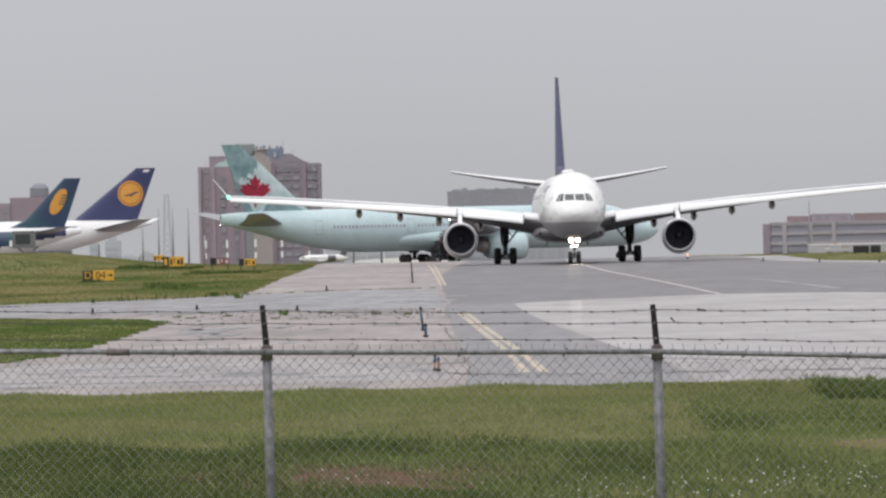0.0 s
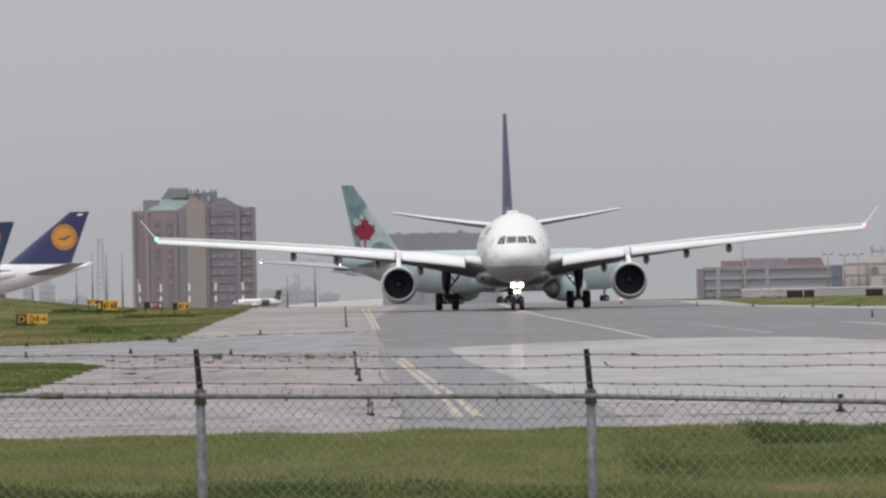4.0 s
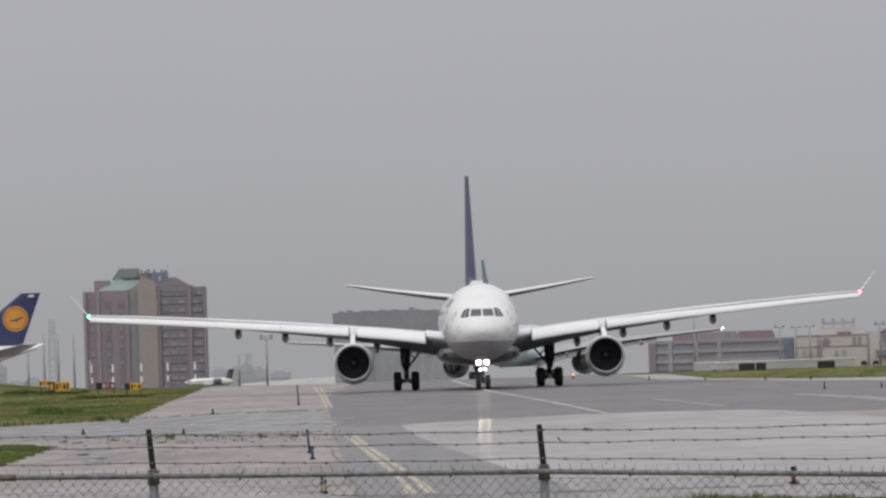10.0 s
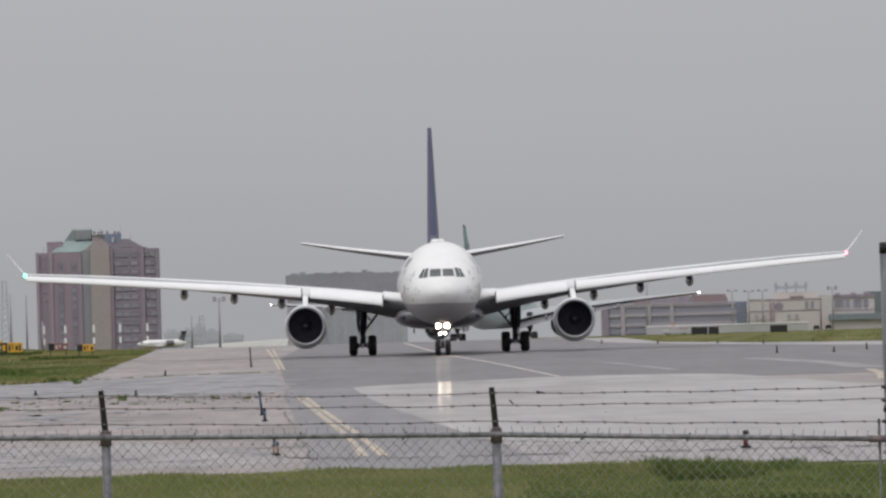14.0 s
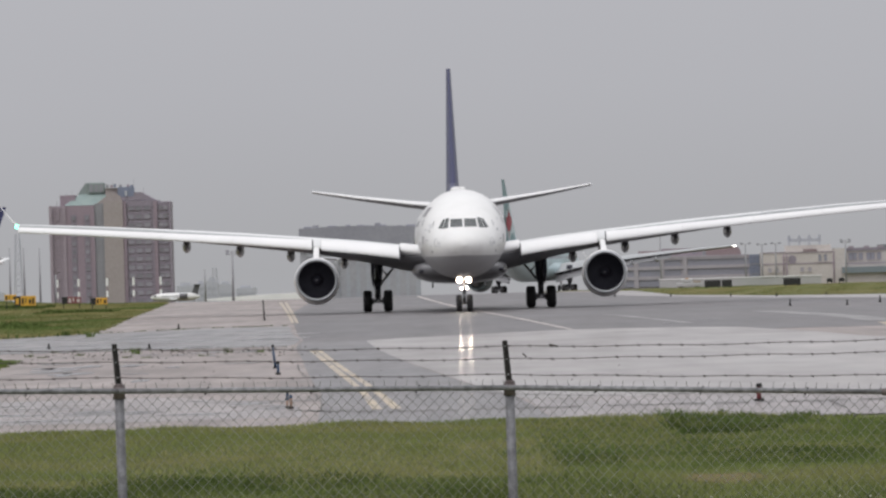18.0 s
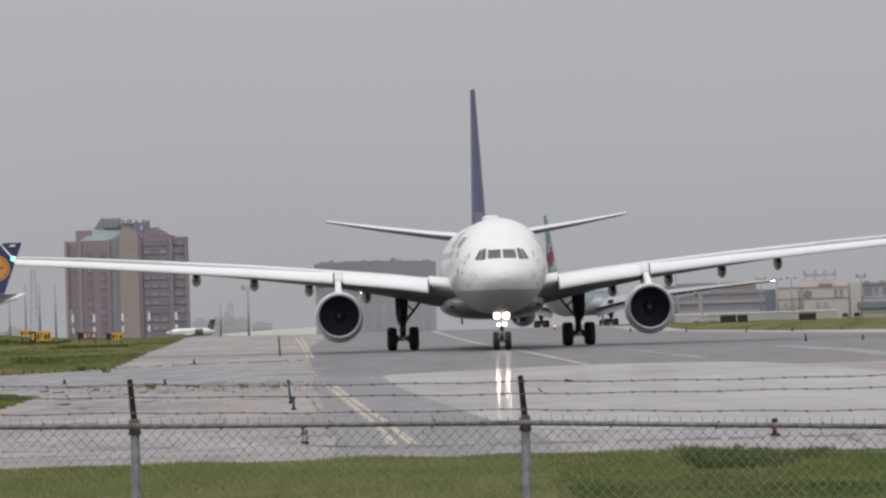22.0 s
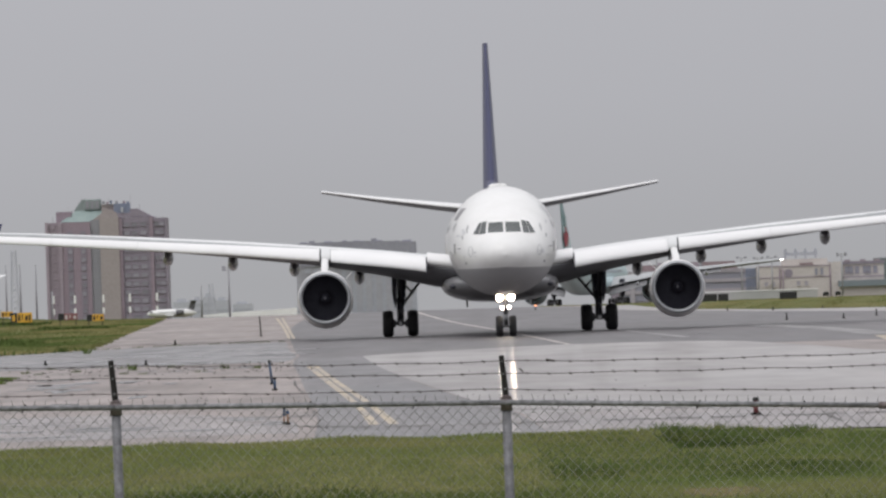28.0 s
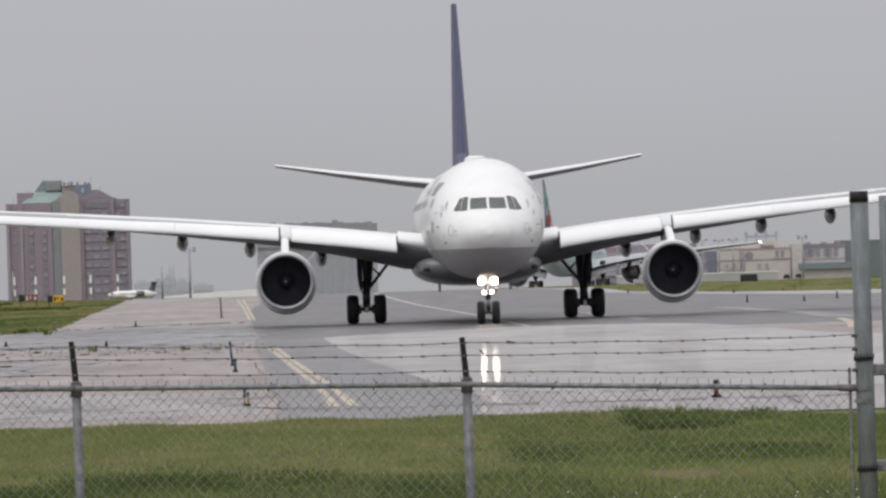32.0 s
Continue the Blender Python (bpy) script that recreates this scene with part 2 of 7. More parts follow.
M_YELLOW = mat("worn_yellow_paint", (0.43, 0.35, 0.245), 0.5, second=(0.255, 0.22, 0.19), scale=1.2, stretch=(1, 0.15, 1), world_space=True)
M_PALELINE = mat("faded_pale_line", (0.50, 0.45, 0.42), 0.55, second=(0.32, 0.29, 0.275), scale=1.0, stretch=(1, 0.12, 1), world_space=True)
M_FADED = mat("faded_white_paint", (0.25, 0.24, 0.24), 0.5, second=(0.10, 0.095, 0.095), scale=0.8, stretch=(1, 0.1, 1), world_space=True)
M_SOIL = mat("grass_soil", (0.085, 0.12, 0.036), 0.9, second=(0.20, 0.165, 0.08), scale=0.25, fine=2.5, stretch=(0.6, 0.4, 1), spec=0.08, world_space=True)
M_BARE = mat("bare_earth", (0.115, 0.060, 0.040), 0.95, second=(0.070, 0.056, 0.028), scale=1.8, fine=9, grain=0.35, bump=0.5, bump_scale=25, spec=0.08, world_space=True)
M_DRY = mat("dry_thatch", (0.15, 0.115, 0.06), 0.95, second=(0.11, 0.10, 0.045), scale=1.5, spec=0.05, world_space=True)
M_GRASS = mat("grass_blades", (0.156, 0.196, 0.064), 0.8, second=(0.24, 0.238, 0.102), scale=0.33, fine=1.6,
              random_by="island", spread=0.28, stretch=(0.6, 0.35, 1), spec=0.08, world_space=True)
M_WEED = mat("dark_weeds", (0.052, 0.082, 0.022), 0.8, second=(0.086, 0.108, 0.034), scale=0.8, random_by="island", spread=0.3, spec=0.08, world_space=True)
M_STRAW = mat("dry_blades", (0.26, 0.26, 0.118), 0.8, second=(0.32, 0.30, 0.15), scale=0.8, random_by="island", spread=0.2, spec=0.08, world_space=True)
M_ROUGH = mat("rough_grass", (0.089, 0.124, 0.039), 0.8, second=(0.134, 0.156, 0.057), scale=0.8, random_by="island", spread=0.3, spec=0.08, world_space=True)
M_CORNER = mat("corner_grass", (0.095, 0.145, 0.036), 0.85, second=(0.15, 0.165, 0.058), scale=0.25, fine=1.0,
               random_by="island", spread=0.05, stretch=(0.6, 0.2, 1), spec=0.05, world_space=True, grain=0.05)
M_WEEDM = mat("mid_green_weeds", (0.085, 0.128, 0.038), 0.8, second=(0.12, 0.15, 0.05), scale=0.8, random_by="island", spread=0.3, spec=0.08, world_space=True)
M_FARGRASS = mat("far_grass", (0.105, 0.15, 0.046), 0.85, second=(0.30, 0.25, 0.125), scale=0.14, fine=1.0, grain=0.06,
                 random_by="island", spread=0.07, stretch=(0.8, 0.22, 1), spec=0.08, world_space=True)
M_FLOWER = mat("white_clover", (0.72, 0.72, 0.68), 0.8)
M_POST = mat("weathered_post_steel", (0.205, 0.205, 0.22), 0.65, 0.3, second=(0.105, 0.105, 0.112), scale=16, fine=70, grain=0.4, bump=0.15, bump_scale=90)
M_CLAMP = mat("rust_stained_clamp", (0.19, 0.16, 0.16), 0.7, 0.3, second=(0.09, 0.07, 0.07), scale=14)
M_GALV = mat("galvanised_steel", (0.27, 0.27, 0.285), 0.6, 0.3, second=(0.12, 0.12, 0.128), scale=16, fine=70, grain=0.4, bump=0.15, bump_scale=90)
M_GALV2 = mat("clean_galvanised_steel", (0.185, 0.20, 0.208), 0.6, 0.3, second=(0.105, 0.115, 0.12), scale=9, fine=55, grain=0.3, bump=0.15, bump_scale=80, stretch=(1, 1, 0.25))
M_WIRE = mat("weathered_wire", (0.275, 0.278, 0.255), 0.65, 0.1, second=(0.19, 0.19, 0.178), scale=3, random_by="island", spread=0.25)
M_BARB = mat("rusty_barbed_wire", (0.10, 0.085, 0.08), 0.7, 0.4, second=(0.06, 0.05, 0.05), scale=5)
M_BLACKST = mat("dark_painted_steel", (0.014, 0.013, 0.014), 0.6, 0.0, second=(0.03, 0.027, 0.025), scale=8, spec=0.25)
# Many far colours below are paled and cooled to carry the haze.
M_BRICK = mat("hazed_mauve_brick", (0.310, 0.265, 0.304), 0.9, second=(0.334, 0.283, 0.322), scale=0.25, fine=2)
M_BRICKRED = mat("hazed_red_brick", (0.277, 0.224, 0.263), 0.9, second=(0.297, 0.238, 0.278), scale=0.3, fine=2)
M_BRICKDK = mat("hazed_slate_brick", (0.253, 0.224, 0.267), 0.9, second=(0.272, 0.240, 0.283), scale=0.25, fine=2)
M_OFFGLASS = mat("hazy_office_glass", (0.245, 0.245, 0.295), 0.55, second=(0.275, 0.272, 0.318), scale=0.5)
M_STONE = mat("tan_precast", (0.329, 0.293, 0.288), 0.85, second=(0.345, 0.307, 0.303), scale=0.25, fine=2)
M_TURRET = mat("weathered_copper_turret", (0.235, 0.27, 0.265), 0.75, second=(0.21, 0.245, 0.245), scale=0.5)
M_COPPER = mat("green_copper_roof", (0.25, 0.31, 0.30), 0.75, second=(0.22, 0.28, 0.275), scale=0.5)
M_GLASS = mat("hazed_window_glass", (0.251, 0.243, 0.279), 0.4, second=(0.270, 0.262, 0.294), scale=0.6, random_by="object", spread=0.2)
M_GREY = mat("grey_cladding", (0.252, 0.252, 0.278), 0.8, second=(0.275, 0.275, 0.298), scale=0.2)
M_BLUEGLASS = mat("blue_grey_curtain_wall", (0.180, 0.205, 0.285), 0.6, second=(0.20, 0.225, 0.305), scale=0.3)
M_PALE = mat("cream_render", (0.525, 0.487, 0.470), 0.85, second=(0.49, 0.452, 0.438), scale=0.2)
M_OFFICE = mat("hazed_office_concrete", (0.338, 0.318, 0.356), 0.85, second=(0.360, 0.338, 0.376), scale=0.2)
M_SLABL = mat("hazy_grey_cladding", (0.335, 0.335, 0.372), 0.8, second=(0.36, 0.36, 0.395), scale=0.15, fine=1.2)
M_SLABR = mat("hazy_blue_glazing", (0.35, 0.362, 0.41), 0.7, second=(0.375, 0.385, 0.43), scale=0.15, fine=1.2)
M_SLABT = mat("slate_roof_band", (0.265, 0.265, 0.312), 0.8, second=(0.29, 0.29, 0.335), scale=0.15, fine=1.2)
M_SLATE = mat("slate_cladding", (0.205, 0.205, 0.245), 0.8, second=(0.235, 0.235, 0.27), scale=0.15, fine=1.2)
M_MAUVE = mat("hazed_mauve_concrete", (0.352, 0.328, 0.360), 0.85, second=(0.374, 0.350, 0.380), scale=0.2)
M_MAROON = mat("hazed_maroon_roof", (0.285, 0.215, 0.23), 0.75)
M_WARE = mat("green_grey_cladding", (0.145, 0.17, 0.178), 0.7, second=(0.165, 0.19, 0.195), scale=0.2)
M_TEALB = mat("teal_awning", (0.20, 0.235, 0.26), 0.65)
M_DISTGLASS = mat("hazed_distant_glass", (0.35, 0.36, 0.405), 0.6, second=(0.38, 0.39, 0.43), scale=0.2)
M_DISTANT = mat("hazed_distant_cladding", (0.42, 0.43, 0.475), 0.8, second=(0.45, 0.46, 0.50), scale=0.1, fine=0.6)
M_BARRIER = mat("pale_barrier_panel", (0.40, 0.40, 0.395), 0.5, second=(0.36, 0.36, 0.355), scale=0.3)
M_MAST = mat("hazed_mast_metal", (0.32, 0.32, 0.335), 0.7, 0.1)
M_SIGNY = mat("amber_sign_face", (0.68, 0.38, 0.04), 0.4, second=(0.60, 0.33, 0.04), scale=3)
M_SIGNK = mat("black_sign_face", (0.02, 0.02, 0.02), 0.4)
M_SIGNR = mat("red_sign_face", (0.22, 0.075, 0.08), 0.4)
M_BLUE = mat("blue_marker", (0.028, 0.062, 0.125), 0.5)
M_STAKE = mat("faded_orange_stake", (0.30, 0.19, 0.13), 0.7)
M_REDM = mat("red_marker", (0.17, 0.04, 0.045), 0.5, second=(0.12, 0.035, 0.04), scale=8)
M_GSE = mat("ramp_vehicle_paint", (0.115, 0.12, 0.115), 0.5, second=(0.16, 0.165, 0.16), scale=2)
M_HALL = mat("white_hangar_cladding", (0.80, 0.80, 0.80), 0.6, second=(0.75, 0.75, 0.75), scale=0.2)


# ---- mesh helpers ----
def part(name, bm, material, parent=None, label="", smooth=False):
    me = bpy.data.meshes.new(name)
    bm.normal_update()
    bm.to_mesh(me)
    bm.free()
    return dress(new(name, me), material, parent, label, smooth)


def dress(ob, material, parent=None, label="", smooth=False):
    ob.data.materials.append(material)
    if smooth:
        ob.data.polygons.foreach_set("use_smooth", [True] * len(ob.data.polygons))
    if parent is not None:
        ob.parent = parent
    if label:
        ob["label"] = label
    return ob


def mesh_np(name, verts, faces, material, parent=None, label="", smooth=False):
    """One mesh out of arrays of places and of equal-sided faces."""
    me = bpy.data.meshes.new(name)
    verts, faces = np.asarray(verts, np.float32), np.asarray(faces, np.int32)
    k = faces.shape[1]
    me.vertices.add(len(verts))
    me.vertices.foreach_set("co", verts.ravel())
    me.loops.add(faces.size)
    me.loops.foreach_set("vertex_index", faces.ravel())
    me.polygons.add(len(faces))
    me.polygons.foreach_set("loop_start", np.arange(len(faces), dtype=np.int32) * k)
    me.polygons.foreach_set("loop_total", np.full(len(faces), k, np.int32))
    me.update(calc_edges=True)
    me.validate()
    return dress(new(name, me), material, parent, label, smooth)


def thing(name, label, category, m=None, group="", kind=""):
    ob = new(name)
    ob.empty_display_size = 0.5
    if m is not None:
        ob.matrix_basis = m
    return tagged(ob, label, category, group, kind)


def box(bm, x0, x1, y0, y1, z0, z1, bevel=0.0):
    r = bmesh.ops.create_cube(bm, size=1.0, matrix=Matrix.LocRotScale(
        ((x0 + x1) / 2, (y0 + y1) / 2, (z0 + z1) / 2), None, (abs(x1 - x0), abs(y1 - y0), abs(z1 - z0))))
    if bevel:
        edges = list({e for v in r["verts"] for e in v.link_edges})
        bmesh.ops.bevel(bm, geom=edges, offset=bevel, segments=2, affect="EDGES", profile=0.5)
    return bm


def bbox(*a, bevel=0.0):
    return box(bmesh.new(), *a, bevel=bevel)


def tube(bm, a, b, r0, r1=None, n=12):
    """A round bar from a to b."""
    a, b = Vector(a), Vector(b)
    d = b - a
    m = Matrix.Translation((a + b) / 2) @ d.to_track_quat("Z", "Y").to_matrix().to_4x4()
    bmesh.ops.create_cone(bm, cap_ends=True, segments=n, radius1=r0, radius2=r0 if r1 is None else r1, depth=d.length, matrix=m)
    return bm


def btube(*a, **k):
    return tube(bmesh.new(), *a, **k)


def lathe(bm, rows, n=32, axis="y", at=(0, 0, 0), squash=None):
    """A turned shape: rows of (place along the axis, radius)."""
    rings = []
    for s, r in rows:
        ring = []
        for i in range(n):
            a = 2 * math.pi * i / n
            u, v = r * math.cos(a), r * math.sin(a)
            if squash:
                v = max(v, -squash * r) if v < 0 else v
            p = {"y": (u, s, v), "z": (u, v, s), "x": (s, u, v)}[axis]
            ring.append(bm.verts.new(Vector(p) + Vector(at)))
        rings.append(ring)
    for a, b in zip(rings, rings[1:]):
        for i in range(n):
            bm.faces.new((a[i], a[(i + 1) % n], b[(i + 1) % n], b[i]))
    return bm


def poly(bm, pts, thick=None):
    """A flat polygon, drawn out by the vector thick."""
    vs = [bm.verts.new(p) for p in pts]
    f = bm.faces.new(vs)
    if thick is not None:
        r = bmesh.ops.extrude_face_region(bm, geom=[f])
        bmesh.ops.translate(bm, vec=Vector(thick), verts=[v for v in r["geom"] if isinstance(v, bmesh.types.BMVert)])
        bmesh.ops.recalc_face_normals(bm, faces=bm.faces[:])
    return bm


def smooth_curve(xs, ys):
    """A rounded curve through the given knots, with no overshoot."""
    xs, ys = np.array(xs, float), np.array(ys, float)
    d = np.diff(ys) / np.diff(xs)
    m = np.zeros(len(xs))
    m[0], m[-1] = d[0], d[-1]
    for i in range(1, len(xs) - 1):
        m[i] = 0 if d[i - 1] * d[i] <= 0 else 2 * d[i - 1] * d[i] / (d[i - 1] + d[i])

    def value(x):
        i = int(np.clip(np.searchsorted(xs, x) - 1, 0, len(xs) - 2))
        h = xs[i + 1] - xs[i]
        t = min(max((x - xs[i]) / h, 0), 1)
        return ((2 * t**3 - 3 * t**2 + 1) * ys[i] + (t**3 - 2 * t**2 + t) * h * m[i]
                + (3 * t**2 - 2 * t**3) * ys[i + 1] + (t**3 - t**2) * h * m[i + 1])
    return value


def smoothstep(a, b, x):
    t = min(max((x - a) / (b - a), 0.0), 1.0)
    return t * t * (3 - 2 * t)


def text_mesh(name, words, size, material, parent, m):
    """Flat lettering in the built-in font, as a mesh."""
    cu = bpy.data.curves.new(name, "FONT")
    cu.body, cu.size, cu.extrude = words, size, 0.004
    cu.align_x, cu.align_y = "CENTER", "CENTER"
    tmp = bpy.data.objects.new(name, cu)
    scene.collection.objects.link(tmp)
    me = bpy.data.meshes.new_from_object(tmp.evaluated_get(bpy.context.evaluated_depsgraph_get()))
    bpy.data.objects.remove(tmp)
    ob = new(name, me)
    ob.data.materials.clear()
    dress(ob, material, parent)
    ob.matrix_basis = m
    return ob


# ---- ground: one sheet, level to the crest and then falling gently away ----
def ground_z(y):
    k = 16.0
    v = k * (0.0043 * y - EYE_HEIGHT)
    dip = 0.28 * smoothstep(850, 1000, y) * (1 - smoothstep(1270, 1340, y))
    return -(math.log1p(math.exp(v)) if v < 30 else v) / k - dip


HILL_X = [-200, -90, -51, -46, -41, -36, -31, -26, -23, -15]
HILL_H = [1.9, 1.9, 1.70, 1.10, 0.52, 0.26, 0.14, 0.10, 0.05, 0.0]


def strip(name, rows, z, material, label, category="pavement", kind="structure", nx=6, ny=None):
    """A sheet on the ground between a left and a right edge: rows of (y, x left, x right), with rounded edges."""
    rows = sorted(rows)
    ys = [r[0] for r in rows]
    left, right = smooth_curve(ys, [r[1] for r in rows]), smooth_curve(ys, [r[2] for r in rows])
    steps = np.linspace(ys[0], ys[-1], ny or max(8, int((ys[-1] - ys[0]) / 8)))
    bm = bmesh.new()
    grid = []
    for y in steps:
        a, b = left(y), right(y)
        grid.append([bm.verts.new((a + (b - a) * i / nx, y, ground_z(y) + z)) for i in range(nx + 1)])
    for p, q in zip(grid, grid[1:]):
        for i in range(nx):
            bm.faces.new((p[i], p[i + 1], q[i + 1], q[i]))
    ob = part(name, bm, material, smooth=True)
    return tagged(ob, label, category, kind=kind)


bm = bmesh.new()
ys = list(np.linspace(-400, 640, 40)) + list(np.linspace(660, 1000, 60)) + list(np.linspace(1010, 1400, 66)) + list(np.linspace(1430, 4900, 26))
grid = [[bm.verts.new((x, y, ground_z(y) - 0.02)) for x in (-1500, -500, -120, -40, 0, 40, 120, 500, 1500)] for y in ys]
for p, q in zip(grid, grid[1:]):
    for i in range(8):
        bm.faces.new((p[i], p[i + 1], q[i + 1], q[i]))
tagged(part("ground", bm, M_SOIL, smooth=True), "flat grassy airfield ground reaching to the horizon", "ground", kind="structure")

# the paved taxiway area, with its near edge, and the materials laid into it
strip("pavement", [(138.5, -60, 9.0), (148, -60, 14.0), (160, -60, 30), (300, -60, 60), (560, -60, 42), (640, -60, 20), (720, -30, 14), (1000, -40, 30), (1500, -160, 60)],
      0.0, M_CONCRETE, "damp grey concrete taxiway with weathered joints", nx=10)
strip("apron_asphalt", [(139, -2.5, 2.1), (163, -2.8, 1.65), (175, -3.0, 1.1), (193, -3.5, 0.25), (241, -4.7, -1.6), (299, -5.9, -3.2), (300.5, -5.9, 30.0), (330, -6.6, 40), (404, -8.3, 36), (520, -10.5, 33), (640, -11.5, 18), (720, -12, 10), (800, -13, 8)],
      0.004, M_ASPHALT, "dark wet asphalt taxiway with faded stripes", nx=10, ny=220)
strip("worn_asphalt", [(139, -2.5, 2.1), (163, -2.8, 1.65), (175, -3.0, 1.1), (193, -3.5, 0.25), (241, -4.7, -1.6), (285, -5.6, -2.9), (299, -5.9, -3.2)],
      0.006, M_ASPHALT2, "pale worn wet asphalt with bluish smears", nx=8, ny=90)
strip("damp_band", [(138.8, 2.15, 9.1), (148, 1.98, 13.9), (163, 1.75, 30)], 0.005, M_DAMP, "damp mottled strip of pavement beside the grass", nx=8)
strip("concrete_panel", [(163, 1.75, 16), (175, 1.1, 18), (193, 0.3, 20), (241, -1.6, 26), (262, -2.3, 15.6), (285, -2.9, 14.4), (299, -3.2, 13.4), (312, 1.0, 12.4), (318, 3.5, 10.5), (321, 5.5, 7.5)],
      0.008, M_CONCRETE2, "pale damp concrete panel beside the asphalt", nx=8, ny=90)
strip("far_shoulder", [(474, 29.6, 80), (490, 27.0, 72), (505, 24.6, 62), (517, 22.6, 32.8), (540, 20.0, 24.8), (571, 17.0, 21.0), (606, 14.4, 18.6), (690, 13.8, 18.2)],
      0.009, M_CONCRETE2, "pale concrete shoulder before the far grass", nx=6, ny=60)
strip("wet_band", [(286, -60, -6.2), (300, -60, -6.0), (330, -60, -6.8), (352, -26, -7.4), (372, -17, -7.8), (384, -13, -8.2)],
      0.006, M_WETBAND, "soaked dark crossing taxiway with puddles", nx=8)
strip("damp_band", [(150, -14, -3.0), (160, -14, -3.2), (172, -14.2, -5.0), (178, -13.5, -7.0)], 0.006, M_DAMP,
      "damp mottled strip of pavement beside the grass", nx=8)


def damp_patch(bm, x, y, rx, ry, z, rng):
    """A shallow puddle with an uneven shore."""
    k = [rng.uniform(0.55, 1.2) for _ in range(14)]
    bm.faces.new([bm.verts.new((x + rx * k[i] * math.cos(2 * math.pi * i / 14), y + ry * k[i] * math.sin(2 * math.pi * i / 14), z)) for i in range(14)])


rng = random.Random(31)
bm = bmesh.new()
for x0, x1, y0, y1, count, rx, ry in ((-13, -3.2, 149, 176, 26, 0.9, 0.7), (-30, -7, 288, 345, 34, 1.6, 2.2), (-14, -6.5, 190, 280, 22, 0.6, 2.0), (-6, 18, 330, 420, 7, 0.7, 2.0)):
    for i in range(count):
        damp_patch(bm, rng.uniform(x0, x1), rng.uniform(y0, y1), rx * rng.uniform(0.3, 1.6), ry * rng.uniform(0.3, 1.5), 0.0105, rng)
tagged(part("puddles", bm, M_PUDDLE), "shallow puddles standing on the damp pavement", "puddle", kind="stuff")

# markings
strip("taxi_line", [(156, -1.60, -1.38), (180, -2.20, -2.02), (227, -3.68, -3.48), (269, -5.0, -4.8)], 0.012, M_YELLOW, "worn yellow taxiway line", "marking", nx=2)
strip("taxi_line", [(156, -1.18, -0.96), (180, -1.86, -1.68), (227, -3.42, -3.24), (269, -4.74, -4.56)], 0.012, M_YELLOW, "worn yellow taxiway line", "marking", nx=2)
strip("taxi_line", [(404, -8.44, -8.28), (520, -11.3, -11.1), (652, -14.7, -14.45)], 0.012, M_YELLOW, "worn yellow taxiway edge line", "marking", nx=2)
strip("taxi_line", [(404, -8.20, -8.04), (520, -11.0, -10.8), (652, -14.2, -14.0)], 0.012, M_YELLOW, "worn yellow taxiway edge line", "marking", nx=2)
strip("taxi_line", [(321, 5.42, 5.66), (400, 3.60, 3.86), (500, 0.92, 1.20), (624, -1.48, -1.16), (700, -2.75, -2.38)], 0.012, M_PALELINE, "faded pale taxiway centre line", "marking", nx=2)
strip("faded_stripe", [(336, 11.0, 11.5), (370, 9.9, 10.4), (402, 8.6, 9.2)], 0.012, M_FADED, "faded pale stripe on the asphalt", "marking", nx=2)
strip("faded_stripe", [(323, 18.6, 20.2), (345, 18.4, 19.9), (365, 17.8, 19.4), (395, 16.4, 17.6)], 0.012, M_FADED, "faded pale stripe on the asphalt", "marking", nx=2)
strip("taxi_line", [(277, 16.8, 17.3), (297, 17.9, 18.4), (316, 18.6, 19.0)], 0.014, M_YELLOW, "worn yellow taxiway line", "marking", nx=2)


def crack(points, width, seed, label):
    """A thin wandering crack along a line of (x, y), broken here and there."""
    jit = random.Random(seed)
    bm = bmesh.new()
    for (xa, ya), (xb, yb) in zip(points, points[1:]):
        n = max(4, int(abs(yb - ya) / 2.2 + abs(xb - xa) / 0.25))
        along_it = [(xa + (xb - xa) * i / n + jit.uniform(-0.05, 0.05), ya + (yb - ya) * i / n + jit.uniform(-0.4, 0.4)) for i in range(n + 1)]
        flat = abs(xb - xa) > abs(yb - ya) * 0.2
        for p, q in zip(along_it, along_it[1:]):
            if jit.random() < 0.16:
                continue
            k = width * jit.uniform(0.5, 1.3) / 2
            dx, dy = (0, k) if flat else (k, 0)
            bm.faces.new([bm.verts.new((x, y, ground_z(y) + 0.014)) for x, y in ((p[0] - dx, p[1] - dy), (q[0] - dx, q[1] - dy), (q[0] + dx, q[1] + dy), (p[0] + dx, p[1] + dy))])
    bmesh.ops.recalc_face_normals(bm, faces=bm.faces[:])
    tagged(part("crack", bm, M_TAR, label=label), label, "crack", kind="structure")


